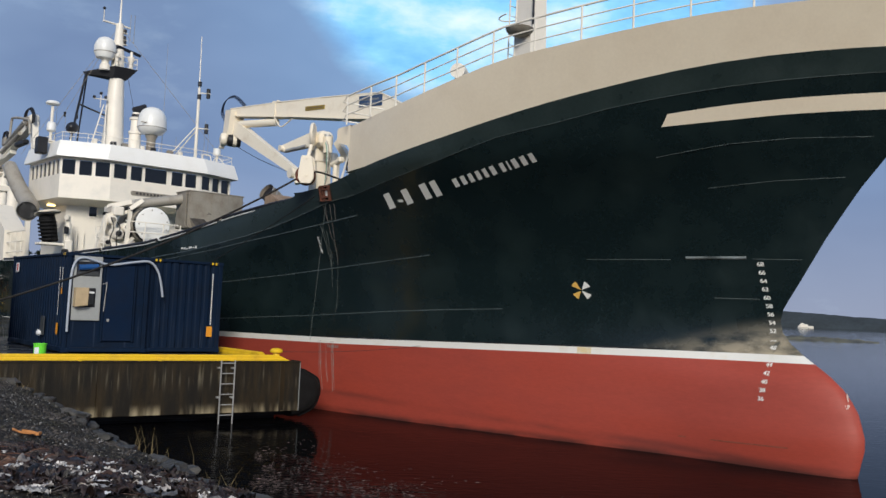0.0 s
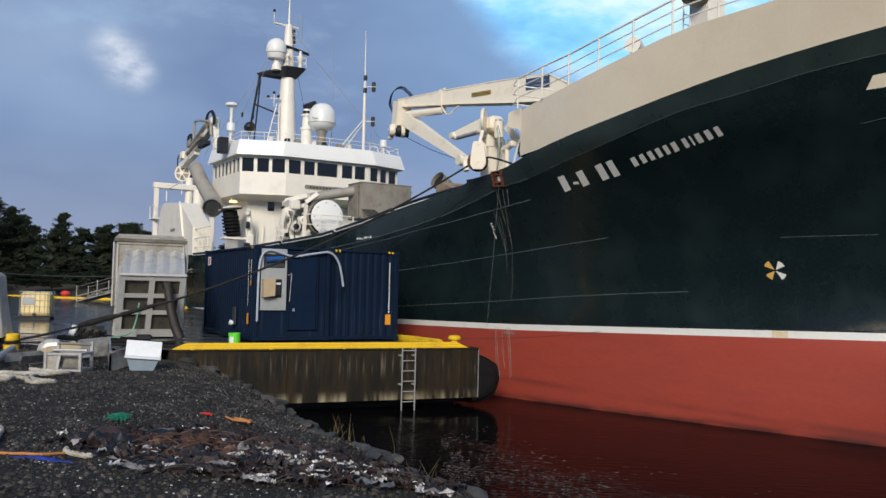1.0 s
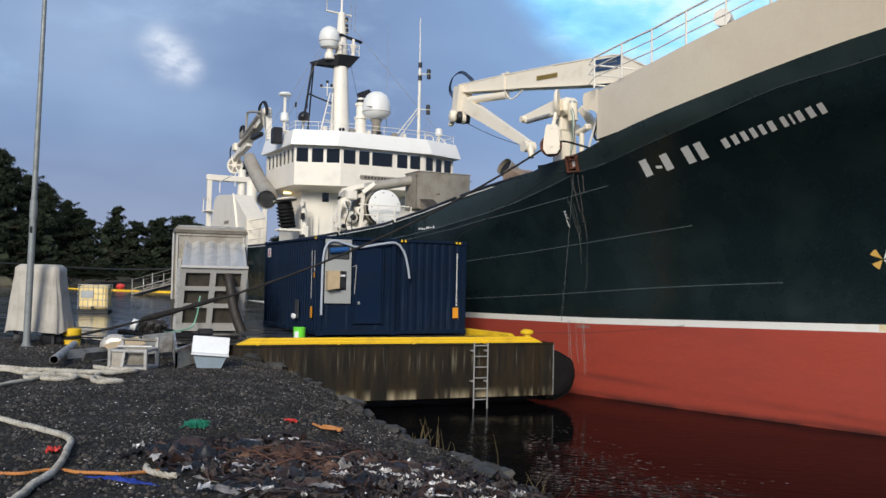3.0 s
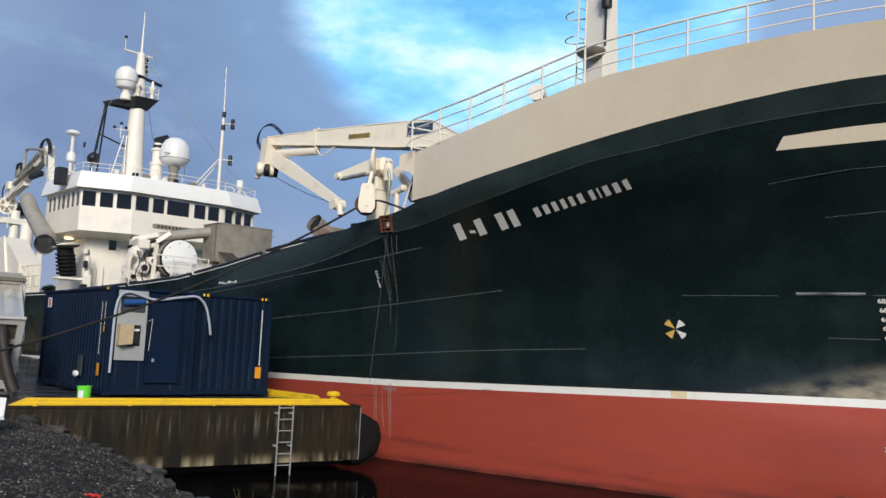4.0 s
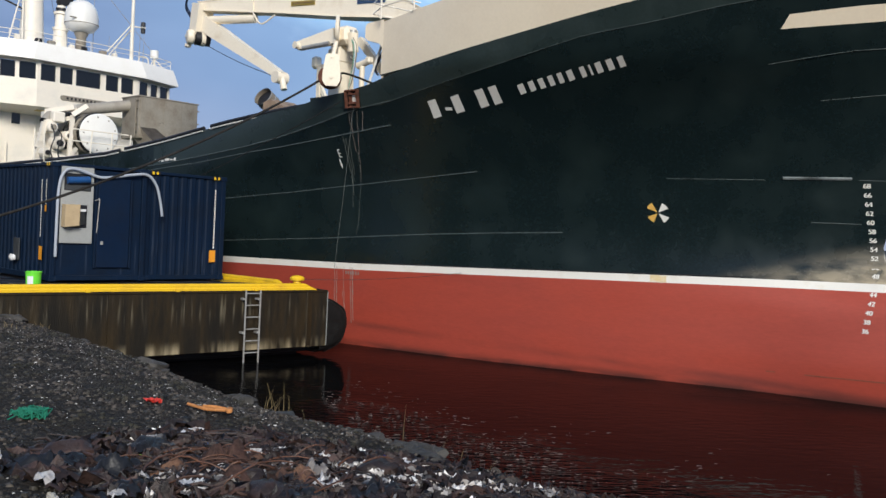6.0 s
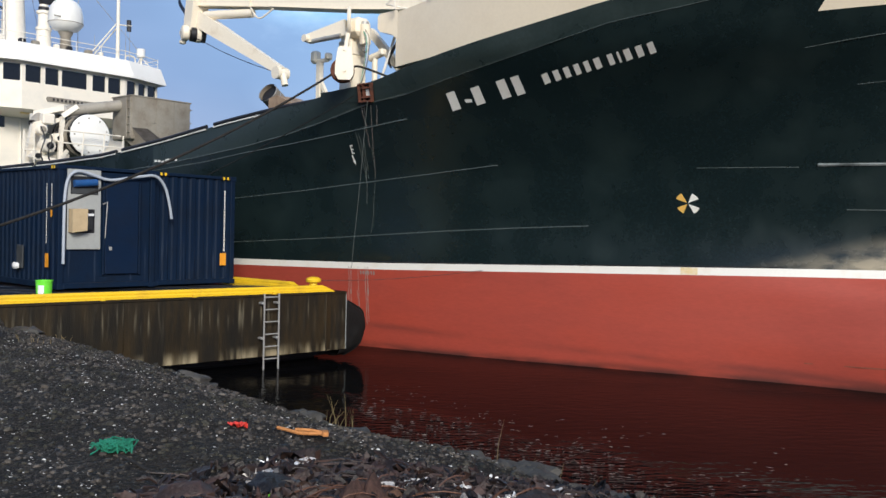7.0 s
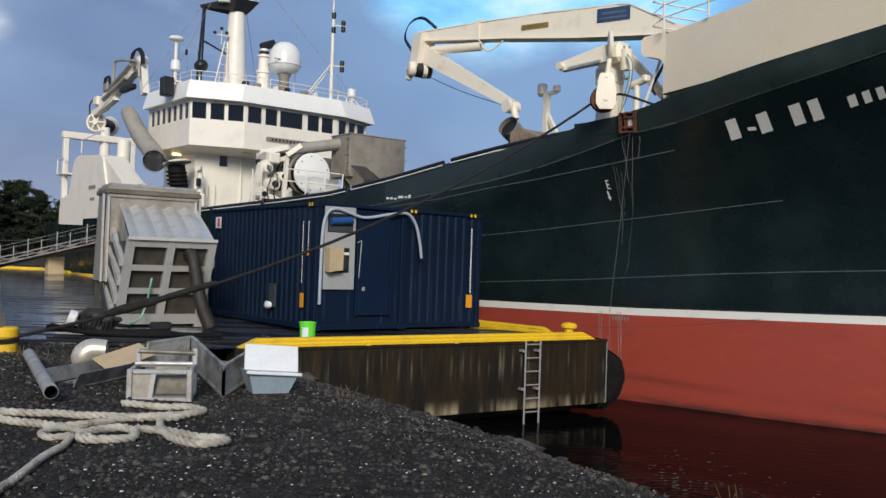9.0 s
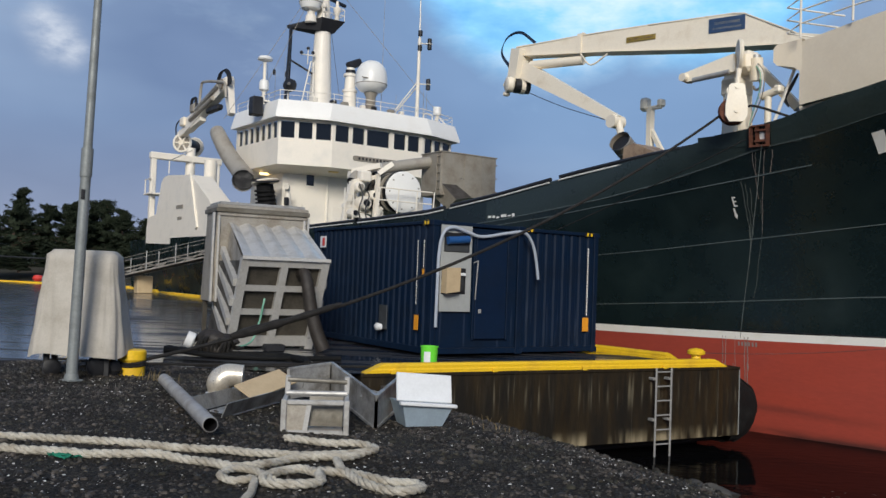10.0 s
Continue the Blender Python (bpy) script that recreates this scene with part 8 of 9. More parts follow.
def folded_plate(p, q, hgt):
    """One upright plate of the folded chute, with rims round it."""
    p, q = Vector(p), Vector(q)
    up_ = Vector((0, 0, hgt))
    part("plate", Shape().beam(p + up_ / 2, q + up_ / 2, 0.012, hgt), SHEETM, vt)
    part("rim", Shape().beam(p + up_, q + up_, 0.045, 0.03), SHEETM, vt)
    part("rim", Shape().beam(p, q, 0.035, 0.03), SHEETM, vt)
    for e in (p, q):
        part("stile", Shape().beam(e, e + up_, 0.035, 0.035), SHEETM, vt)


ZA = gz(-10.3, 16.6)
PA, PB, PC, PD = (-11.62, 17.55, ZA + 0.16), (-11.16, 17.95, ZA + 0.22), (-10.29, 16.58, ZA + 0.0), (-10.17, 17.60, ZA + 0.14)
for p, q in ((PA, PB), (PB, PC), (PC, PD)):
    folded_plate(p, q, 0.37)
for f in (0.45, 0.7):
    part("cross_bar", Shape().tube(Vector(PB).lerp(Vector(PC), f) + Vector((0, 0, 0.24)), Vector(PD).lerp(Vector(PC), f) + Vector((0, 0, 0.24)), 0.02, n=8), SHEETM, vt)
BINBLUE = mat("pale blue plastic", (0.29, 0.36, 0.42), 0.5, 0, 0.12, 4, 30, 0.04)
wbx = thing("white_bin", "white lidded bin with a pale blue tapered body", "bin", Matrix.Translation((-9.84, 17.02, gz(-9.8, 17.0) - 0.015)) @ pose(0, 0, 0, 0, 4, 28))
part("bin_body", Shape().add([(-0.22, -0.14, 0.0), (0.22, -0.14, 0.0), (0.22, 0.2, 0.0), (-0.22, 0.2, 0.0), (-0.32, -0.22, 0.28), (0.32, -0.22, 0.28), (0.32, 0.26, 0.28), (-0.32, 0.26, 0.28)],
                             [(3, 2, 1, 0), (4, 5, 6, 7), (0, 1, 5, 4), (1, 2, 6, 5), (2, 3, 7, 6), (3, 0, 4, 7)]), BINBLUE, wbx, smooth=0)
part("lid", Shape().box((0.70, 0.04, 0.34), (0, -0.05, 0.46), pose(0, -0.13, 0.0, -19, 0, 0), ch=0.01), WHITEP, wbx, "flat white lid")
part("lid_edge", Shape().box((0.71, 0.08, 0.04), (0, -0.23, 0.28), ch=0.012), WHITEP, wbx)

# ---- ropes on the gravel ----


def laid(pts, r, material, label, wob=0.0, name="rope_length", seed=1):
    """A thick rope lying on the ground, with the twist of its strands in the outline."""
    raw = curve_pts([(x, y, 0) for x, y in pts], 24)
    step, base, left = r * 1.1, [raw[0]], 0.0
    for p, q in zip(raw, raw[1:]):
        d = (q - p).length
        while left + d >= step and d > 1e-9:
            p = p.lerp(q, (step - left) / d)
            base.append(p)
            d, left = (q - p).length, 0.0
        left += d
    sh = Shape()
    for k in range(3):
        line = []
        for i, p in enumerate(base):
            t = base[min(i + 1, len(base) - 1)] - base[max(i - 1, 0)]
            t = t.normalized() if t.length > 1e-9 else Vector((1, 0, 0))
            a = i * step / (r * 7.0) * 2 * math.pi + k * 2 * math.pi / 3
            n1 = noise.noise((p.x * 2.2, p.y * 2.2, seed)) * wob * 2
            side_ = Vector((-t.y, t.x, 0))
            c = Vector((p.x, p.y, gz(p.x, p.y) + r * 0.95 + abs(n1))) + side_ * n1
            line.append(c + side_ * (math.cos(a) * r * 0.5) + Vector((0, 0, math.sin(a) * r * 0.5)))
        sh.sweep(line, r * 0.60, 6)
    return tagged(part(name, sh, material, None, smooth=70), label, "rope")


laid([(-13.25, 13.75), (-13.3, 13.95), (-13.05, 14.1), (-12.7, 14.14), (-12.3, 14.12), (-11.73, 14.08), (-11.29, 14.06), (-10.75, 13.99), (-10.37, 14.0), (-10.1, 14.22), (-9.91, 14.46), (-9.95, 14.70), (-10.14, 14.80), (-10.52, 14.77), (-10.86, 14.85)], 0.037, ROPE, "thick pale rope lying in a long bight", 0.012, seed=2)
laid([(-13.25, 13.74), (-13.1, 13.58), (-12.75, 13.5), (-12.4, 13.5), (-12.0, 13.56), (-11.47, 13.62), (-11.16, 13.55), (-10.89, 13.42), (-10.68, 13.45), (-10.54, 13.75), (-10.38, 13.95), (-10.1, 14.1), (-9.98, 14.33)], 0.037, ROPE, "thick pale rope lying beside the bight", 0.012, seed=3)
laid([(-10.14, 14.0), (-10.04, 13.72), (-9.85, 13.55), (-9.56, 13.38), (-9.37, 13.42), (-9.31, 13.28), (-9.43, 13.06), (-9.75, 13.25), (-9.98, 13.55), (-10.14, 13.46), (-10.06, 13.18), (-10.16, 12.99), (-10.36, 12.94), (-10.49, 13.07), (-10.44, 13.29), (-10.31, 13.50), (-10.14, 13.40)], 0.037, ROPE, "thick pale rope in loose loops", 0.012, seed=9)
laid([(-10.41, 13.06), (-10.60, 13.28), (-10.78, 13.34), (-10.83, 13.10), (-10.68, 12.99), (-10.54, 13.05), (-10.46, 12.75), (-10.36, 12.14), (-10.19, 11.31), (-10.05, 10.7), (-9.5, 10.3), (-8.8, 9.92), (-7.8, 9.42), (-6.95, 8.88), (-6.55, 8.35), (-6.1, 7.6), (-5.7, 6.6), (-5.35, 5.8), (-4.9, 4.9)], 0.031, ROPE, "thick pale rope wandering across the gravel", 0.012, seed=4)
laid([(-6.90, 7.38), (-6.59, 7.40), (-6.30, 7.46), (-6.19, 7.68), (-5.94, 7.68), (-5.63, 7.68), (-5.50, 7.82), (-5.42, 8.0)], 0.014, ORROPE, "frayed orange rope end", 0.008, seed=5)
laid([(-5.52, 8.0), (-5.46, 7.90), (-5.34, 7.84), (-5.22, 7.82), (-5.15, 7.86)], 0.026, ROPE, "knotted pale rope end", 0.02, seed=6)
laid([(-6.35, 10.25), (-6.11, 9.89), (-5.71, 9.56), (-5.39, 9.32), (-5.2, 9.3)], 0.011, DARKROPE, "thin dark cord trailing from the green net", 0.01, seed=7)


def tangle(name, at, size, r, n, material, label, category, seed):
    """Loose twine in a small flat tangle."""
    rnd = random.Random(seed)
    sh = Shape()
    for _ in range(n):
        ps = [(at[0] + rnd.gauss(0, size[0]), at[1] + rnd.gauss(0, size[1]), 0) for _ in range(5)]
        line = [Vector((p.x, p.y, gz(p.x, p.y) + r + rnd.uniform(0, size[2]))) for p in curve_pts(ps, 4)]
        sh.sweep(line, r, 5)
    return tagged(part(name, sh, material, None, smooth=70), label, category)


tangle("net_scrap", (-6.42, 10.4), (0.062, 0.055, 0.07), 0.006, 44, NETGREEN, "scrap of green fishing net", "net", 11)
tangle("rope_tangle", (-14.85, 19.0), (0.16, 0.08, 0.22), 0.011, 9, DARKROPE, "tangle of thin dark line beside the bollard", "rope", 13)
tangle("net_scrap", (-12.35, 13.5), (0.10, 0.06, 0.03), 0.008, 10, NETGREEN, "scrap of green fishing net", "net", 12)
oh = thing("orange_hanger", "bent orange plastic hanger on the gravel", "litter")
for pts in (((-5.30, 11.08), (-5.22, 11.0), (-5.11, 10.92), (-4.95, 10.93)), ((-5.16, 11.03), (-5.05, 11.02), (-4.93, 10.98))):
    part("bar", Shape().sweep([Vector((p.x, p.y, gz(p.x, p.y) + 0.035)) for p in curve_pts([(x, y, 0) for x, y in pts], 4)], 0.014, 6), ORROPE, oh)
part("end_plate", Shape().box((0.05, 0.09, 0.04), (-4.92, 10.955, gz(-4.92, 10.955) + 0.035), ch=0.008), ORROPE, oh)


def crumple(sh, x, y, z, w, h, seed, lift=0.06, n=4, mi=0):
    """A crumpled sheet lying on the ground."""
    rnd = random.Random(seed)
    a = rnd.uniform(0, 6.28)
    off = rnd.uniform(0, 100)
    rows = []
    for j in range(n + 1):
        row = []
        for i in range(n + 1):
            u, v = (i / n - 0.5) * w, (j / n - 0.5) * h
            px, py = x + u * math.cos(a) - v * math.sin(a), y + u * math.sin(a) + v * math.cos(a)
            pz = z + lift * (0.5 + noise.noise((u * 5 / w + off, v * 5 / h, off)) * 0.9 + 0.35 * noise.noise((u * 13 / w, v * 13 / h + off, off)))
            row.append((px + lift * 0.5 * noise.noise((off, u * 9 / w, v * 9 / h)), py, pz))
        rows.append(row)
    sh.sheet(rows, mi=mi)
    return sh


PINKRAG = mat("dirty pale plastic sheet", (0.60, 0.54, 0.51), 0.5, 0, 0.3, 7, 40, 0.4, second=(0.24, 0.18, 0.165))
for i, (x, y, w, label, mt) in enumerate(((-5.62, 11.19, 0.13, "crumpled red plastic scrap", REDP), (-6.66, 8.30, 0.13, "crumpled red plastic scrap", REDP), (-5.31, 9.90, 0.13, "torn white plastic bag", WHITEP), (-3.48, 7.9, 0.22, "torn white plastic bag", WHITEP), (-3.02, 9.30, 0.20, "crumpled white litter bag", WHITEP), (-2.82, 8.77, 0.20, "crumpled red plastic scrap", REDP), (-3.63, 9.86, 0.10, "crumpled blue plastic scrap", NETBLUE), (-3.77, 9.84, 0.12, "torn white plastic bag", WHITEP), (-4.05, 9.2, 0.17, "pale torn cardboard in the wrack", CARD), (-5.02, 9.55, 0.2, "crumpled blue plastic scrap", BLUESIGN), (-5.31, 9.15, 0.09, "lime green plastic scrap", LIME), (-3.27, 9.54, 0.14, "crumpled pink plastic wrapper", PINKRAG), (-3.80, 8.98, 0.34, "torn white plastic sheet in the wrack", WHITEP), (-3.60, 8.63, 0.26, "torn white plastic sheet in the wrack", WHITEP), (-4.80, 8.48, 0.2, "torn white plastic sheet in the wrack", WHITEP), (-4.89, 9.29, 0.22, "torn white plastic sheet in the wrack", WHITEP))):
    ob = part("litter_piece", crumple(Shape(), x, y, gz(x, y), w, w * 0.8, 70 + i, 0.06, 8), mt, None, smooth=40)
    tagged(ob, label, "litter")

def rag(x, y, w, d, h, turn, material, label, seed):
    """A heaped rag: a sheet thrown over a lump, with folds, its rim on the ground."""
    rows = []
    for j in range(13):
        f = j / 12
        row = []
        for i in range(41):
            a = 2 * math.pi * (i % 40) / 40
            q = f * (1 + 0.28 * noise.noise((math.cos(a) * 1.4, math.sin(a) * 1.4, seed * 3.7)) + 0.10 * math.sin(a * 7 + seed) * f + 0.20 * noise.noise((math.cos(a) * 5, math.sin(a) * 5, seed)))
            u, v = math.cos(a) * q * w / 2, math.sin(a) * q * d / 2
            px, py = x + u * math.cos(turn) - v * math.sin(turn), y + u * math.sin(turn) + v * math.cos(turn)
            fold = abs(noise.noise((u * 5 + v * 3, v * 5, seed))) * 1.6 + abs(noise.noise((u * 11, v * 13 + u * 4, seed + 2))) * 0.9
            top = h * (1 - f ** 1.6) * (0.25 + fold)
            row.append((px, py, gz(px, py) + 0.004 + max(0.0, top) + 0.025 * (1 - f * 0.6) * noise.noise((u * 26, v * 26, seed + 5))))
        rows.append(row)
    return tagged(part("rag", Shape().sheet(rows, flip=False), material, None, smooth=60), label, "litter", group="rags in the wrack")


DARKBAG = mat("black plastic sheet", (0.009, 0.009, 0.010), 0.35, 0, 0.4, 6, 30, 0.3)
BROWNRAG = mat("rotten brown canvas", (0.055, 0.024, 0.016), 0.8, 0, 0.45, 7, 40, 0.8, second=(0.022, 0.012, 0.010))
GREYRAG = mat("grey sodden cloth", (0.23, 0.215, 0.205), 0.75, 0, 0.35, 7, 40, 0.6, second=(0.08, 0.07, 0.07))
TANRAG = mat("tan rotten canvas", (0.15, 0.075, 0.042), 0.7, 0, 0.45, 7, 40, 0.8, second=(0.05, 0.024, 0.017))
BLACKB, CANVAS, PALE, CLOTH = "crumpled black plastic sheet in the wrack", "rotten brown canvas heap in the wrack", "dirty pale plastic sheet", "grey sodden cloth in the wrack"
for i, (x, y, w, d, h, turn, mt, label) in enumerate((
        (-5.75, 8.80, 0.70, 0.42, 0.17, 0.1, DARKBAG, BLACKB), (-5.38, 8.72, 0.55, 0.36, 0.18, 0.9, DARKBAG, BLACKB),
        (-5.20, 8.22, 0.60, 0.34, 0.13, 0.4, DARKBAG, BLACKB), (-3.76, 8.39, 0.70, 0.36, 0.14, 0.2, DARKBAG, BLACKB),
        (-3.43, 8.98, 0.50, 0.30, 0.13, 0.6, DARKBAG, BLACKB), (-4.21, 8.25, 0.55, 0.30, 0.13, -0.3, DARKBAG, BLACKB),
        (-4.45, 7.85, 0.70, 0.36, 0.11, 0.2, DARKBAG, BLACKB), (-3.10, 9.0, 0.40, 0.26, 0.10, 0.5, DARKBAG, BLACKB),
        (-4.75, 9.08, 0.72, 0.24, 0.20, 0.85, BROWNRAG, CANVAS), (-4.55, 8.66, 0.50, 0.34, 0.16, 0.2, BROWNRAG, CANVAS),
        (-4.26, 8.74, 0.42, 0.30, 0.17, 1.1, TANRAG, CANVAS), (-4.60, 9.20, 0.40, 0.22, 0.14, 0.3, TANRAG, CANVAS),
        (-5.02, 8.72, 0.34, 0.24, 0.13, 0.7, TANRAG, "small brown canvas lump"), (-3.70, 9.60, 0.46, 0.24, 0.14, -0.3, BROWNRAG, CANVAS),
        (-3.15, 8.45, 0.55, 0.32, 0.12, 0.2, BROWNRAG, CANVAS), (-4.15, 9.42, 0.50, 0.24, 0.09, 0.1, BROWNRAG, CANVAS),
        (-5.02, 8.44, 0.44, 0.22, 0.11, 0.1, PINKRAG, PALE), (-5.20, 9.58, 0.36, 0.12, 0.09, 0.35, PINKRAG, PALE),
        (-3.84, 9.04, 0.40, 0.18, 0.10, 0.1, PINKRAG, PALE), (-3.62, 8.72, 0.28, 0.16, 0.08, -0.2, PINKRAG, PALE),
        (-4.85, 9.34, 0.26, 0.12, 0.09, -0.1, PINKRAG, PALE), (-3.3, 8.1, 0.34, 0.2, 0.09, 0.3, PINKRAG, PALE),
        (-4.12, 8.92, 0.24, 0.22, 0.22, 0.4, GREYRAG, "grey sodden cloth bundle"), (-4.90, 8.0, 0.45, 0.14, 0.06, -0.2, GREYRAG, CLOTH),
        (-4.62, 7.70, 0.55, 0.14, 0.05, -0.2, GREYRAG, CLOTH), (-4.40, 9.62, 0.40, 0.16, 0.07, 0.2, GREYRAG, CLOTH), (-2.75, 8.95, 0.36, 0.22, 0.09, 0.8, GREYRAG, CLOTH))):
    rag(x, y, w, d, h * 0.72, turn, mt, label, i + 1)

rag(-5.47, 7.56, 0.62, 0.10, 0.035, -0.05, NETBLUE, "scrap of torn blue tarpaulin", 21)

# ---- gravel, wrack line, rocks ----


def scatter(count, lo, hi, material, name, label, keep, seed, flat=0.6):
    """Many small faceted stones as one mesh."""
    r = np.random.default_rng(seed)
    ring = [(math.cos(k * math.pi / 3), math.sin(k * math.pi / 3), -0.35) for k in range(6)]
    crown = [(0.62 * math.cos(k * math.pi / 3 + 0.5), 0.62 * math.sin(k * math.pi / 3 + 0.5), 0.75) for k in range(6)]
    octa = np.array(ring + crown + [(0, 0, 0.95)], float)
    faces = np.array([(k, (k + 1) % 6, 6 + k) for k in range(6)] + [((k + 1) % 6, 6 + (k + 1) % 6, 6 + k) for k in range(6)] + [(6 + k, 6 + (k + 1) % 6, 12) for k in range(6)])
    vs, fs, k = [], [], 0
    while k < count:
        x, y = r.uniform(-17, 0.5), 1.5 + 20.0 * r.uniform() ** 1.1
        if r.uniform() > (y - 1.5) / 3.5 or not keep(x, y, r):
            continue
        s = lo + (hi - lo) * r.uniform() ** 3
        q = octa * (1 + r.uniform(-0.28, 0.28, (13, 1))) * np.array([s * r.uniform(0.7, 1.4), s, s * flat])
        a = r.uniform(0, 6.28)
        c, n = math.cos(a), math.sin(a)
        q = np.stack([q[:, 0] * c - q[:, 1] * n + x, q[:, 0] * n + q[:, 1] * c + y, q[:, 2] + gz(x, y) + s * 0.15], 1)
        vs.append(q)
        fs.append(faces + 13 * k)
        k += 1
    me = bpy.data.meshes.new(name)
    me.from_pydata(np.concatenate(vs).tolist(), [], np.concatenate(fs).tolist())
    me.materials.append(material)
    ob = new(name, me)
    return tagged(ob, label, "gravel", kind="stuff")


def in_wrack(x, y):
    """How thick the wrack lies at a place, 0 to 1."""
    dx, dy = x + 3.95, y - 8.9
    u, v = dx * 0.92 - dy * 0.1, dy * 0.95 + dx * 0.12
    return max(0.0, 1 - (u / 2.1) ** 2 - (v / 1.3) ** 2)


def on_gravel(x, y, r):
    return y < gravel_end(x) and shore_gap(x, y) > -0.3 and r.uniform() > in_wrack(x, y) * 1.2


def sparse_shells(x, y, r):
    return on_gravel(x, y, r) and r.uniform() < 0.25 + 0.75 * max(0, noise.noise((x * 0.5, y * 0.5, 9)) + 0.25)


scatter(72000, 0.007, 0.030, PEBBLE, "gravel_stones", "loose dark grey gravel stones", on_gravel, 21)
scatter(900, 0.022, 0.055, PEBBLE, "gravel_cobbles", "larger dark grey stones among the gravel", on_gravel, 23, 0.55)
scatter(15000, 0.0035, 0.015, SHELL, "shell_bits", "scattered white shell and stone bits", sparse_shells, 22, 0.4)


rnd = random.Random(77)
weed, pale = Shape(), Shape()
k = 0
while k < 760:
    x, y = rnd.uniform(-6.6, -1.6), rnd.uniform(7.4, 11.0)
    if rnd.random() > in_wrack(x, y) * 1.3 or shore_gap(x, y) < -0.3:
        continue
    k += 1
    if k % 2:
        crumple(weed, x, y, gz(x, y), rnd.uniform(0.08, 0.40), rnd.uniform(0.05, 0.16), 1000 + k, rnd.uniform(0.03, 0.12), 6)
    else:
        ps = [(x + rnd.gauss(0, 0.13), y + rnd.gauss(0, 0.10), 0) for _ in range(4)]
        weed.sweep([Vector((p.x, p.y, gz(p.x, p.y) + rnd.uniform(0.0, 0.08))) for p in curve_pts(ps, 3)], rnd.uniform(0.005, 0.016), 5)
stalks = Shape()
for _ in range(42):
    x, y = rnd.gauss(-4.55, 0.30), rnd.gauss(8.85, 0.24)
    a, L, bow = rnd.gauss(0.5, 0.5), rnd.uniform(0.12, 0.5), rnd.gauss(0, 0.06)
    base, tip = gz(x, y), rnd.uniform(-0.12, 0.12)
    line = []
    for f in (-0.5, -0.25, 0, 0.25, 0.5):
        o = bow * (1 - 4 * f * f)
        line.append((x + L * f * math.cos(a) - o * math.sin(a), y + L * f * math.sin(a) + o * math.cos(a), base + 0.07 + tip * f + 0.05 * (1 - 4 * f * f)))
    w = rnd.uniform(0.003, 0.008)
    stalks.sweep(line, [w * 0.5, w, w, w, w * 0.4], 5)
STALK = mat("wet brown kelp stalk", (0.10, 0.045, 0.025), 0.5, 0, 0.4, 9, 50, 0.2, second=(0.05, 0.022, 0.015), by_piece=0.7)
tagged(part("kelp_stalks", stalks, STALK, None, smooth=60), "thin brown kelp stalks tangled over the wrack", "seaweed", kind="stuff")
k = 0
while k < 150:
    x, y = rnd.uniform(-6.6, -1.6), rnd.uniform(7.4, 11.0)
    if rnd.random() > in_wrack(x, y + 0.25) * 1.2 or shore_gap(x, y) < -0.2:
        continue
    k += 1
    crumple(pale, x, y, gz(x, y) + 0.035, rnd.uniform(0.04, 0.34) * rnd.uniform(0.3, 1), rnd.uniform(0.02, 0.14), 2000 + k, rnd.uniform(0.02, 0.065), 5)
tagged(part("seaweed", weed, WEED, None, smooth=60), "dark wet seaweed and rags along the wrack line", "seaweed", kind="stuff")
tagged(part("litter_bits", pale, LITTER, None, smooth=60), "pale plastic litter in the wrack", "litter", kind="stuff")
for i in range(5):
    ob = part("wrack_clump", Shape().lump((0.17, 0.12, 0.07), (0, 0, 0.05), 40 + i, 0.6, rings=8, segs=12), WEED, None, smooth=70)
    x, y = ((-5.75, 9.1), (-5.3, 9.3), (-4.6, 8.7), (-3.7, 9.0), (-4.4, 8.3))[i]
    ob.matrix_world = pose(x, y, gz(x, y), 0, 0, i * 70)
    tagged(ob, "sodden dark clump of seaweed", "seaweed", group="wrack clumps")

# pale flecks laid on the water as painted ripple glints off the shore
rnd = random.Random(92)
foam, k = Shape(), 0
while k < 650:
    along, off = rnd.uniform(0.0, 13.0), abs(rnd.gauss(0, 1.5)) + 0.3
    x, y = -6.6 + 0.594 * along + 0.804 * off, 20.6 - 0.804 * along + 0.594 * off
    if noise.noise((x * 0.55, y * 0.55, 4.0)) < rnd.uniform(-0.30, 0.35) or off > 5.5 or off < 2.7 - 0.5 * along:
        continue
    k += 1
    a, L, w = 0.05 + rnd.gauss(0, 0.2), rnd.uniform(0.02, 0.11), rnd.uniform(0.0012, 0.003)
    line = [(x + (f - 0.5) * L * math.cos(a) + rnd.uniform(-0.01, 0.01), y + (f - 0.5) * L * math.sin(a) + rnd.uniform(-0.012, 0.012), SEA + 0.002) for f in (0, 0.33, 0.67, 1)]
    foam.sweep(line, [w * 0.3, w, w * 0.8, w * 0.2], 5)
tagged(part("foam_flecks", foam, GLINT, None, smooth=60), "white flecks of foam floating off the shore", "foam", kind="stuff")

rocks = [Shape().lump((0.5, 0.36, 0.24), (0, 0, 0), 60 + i, 0.45, rings=8, segs=12).data("rock", ROCK, 40) for i in range(5)]
rnd = random.Random(31)
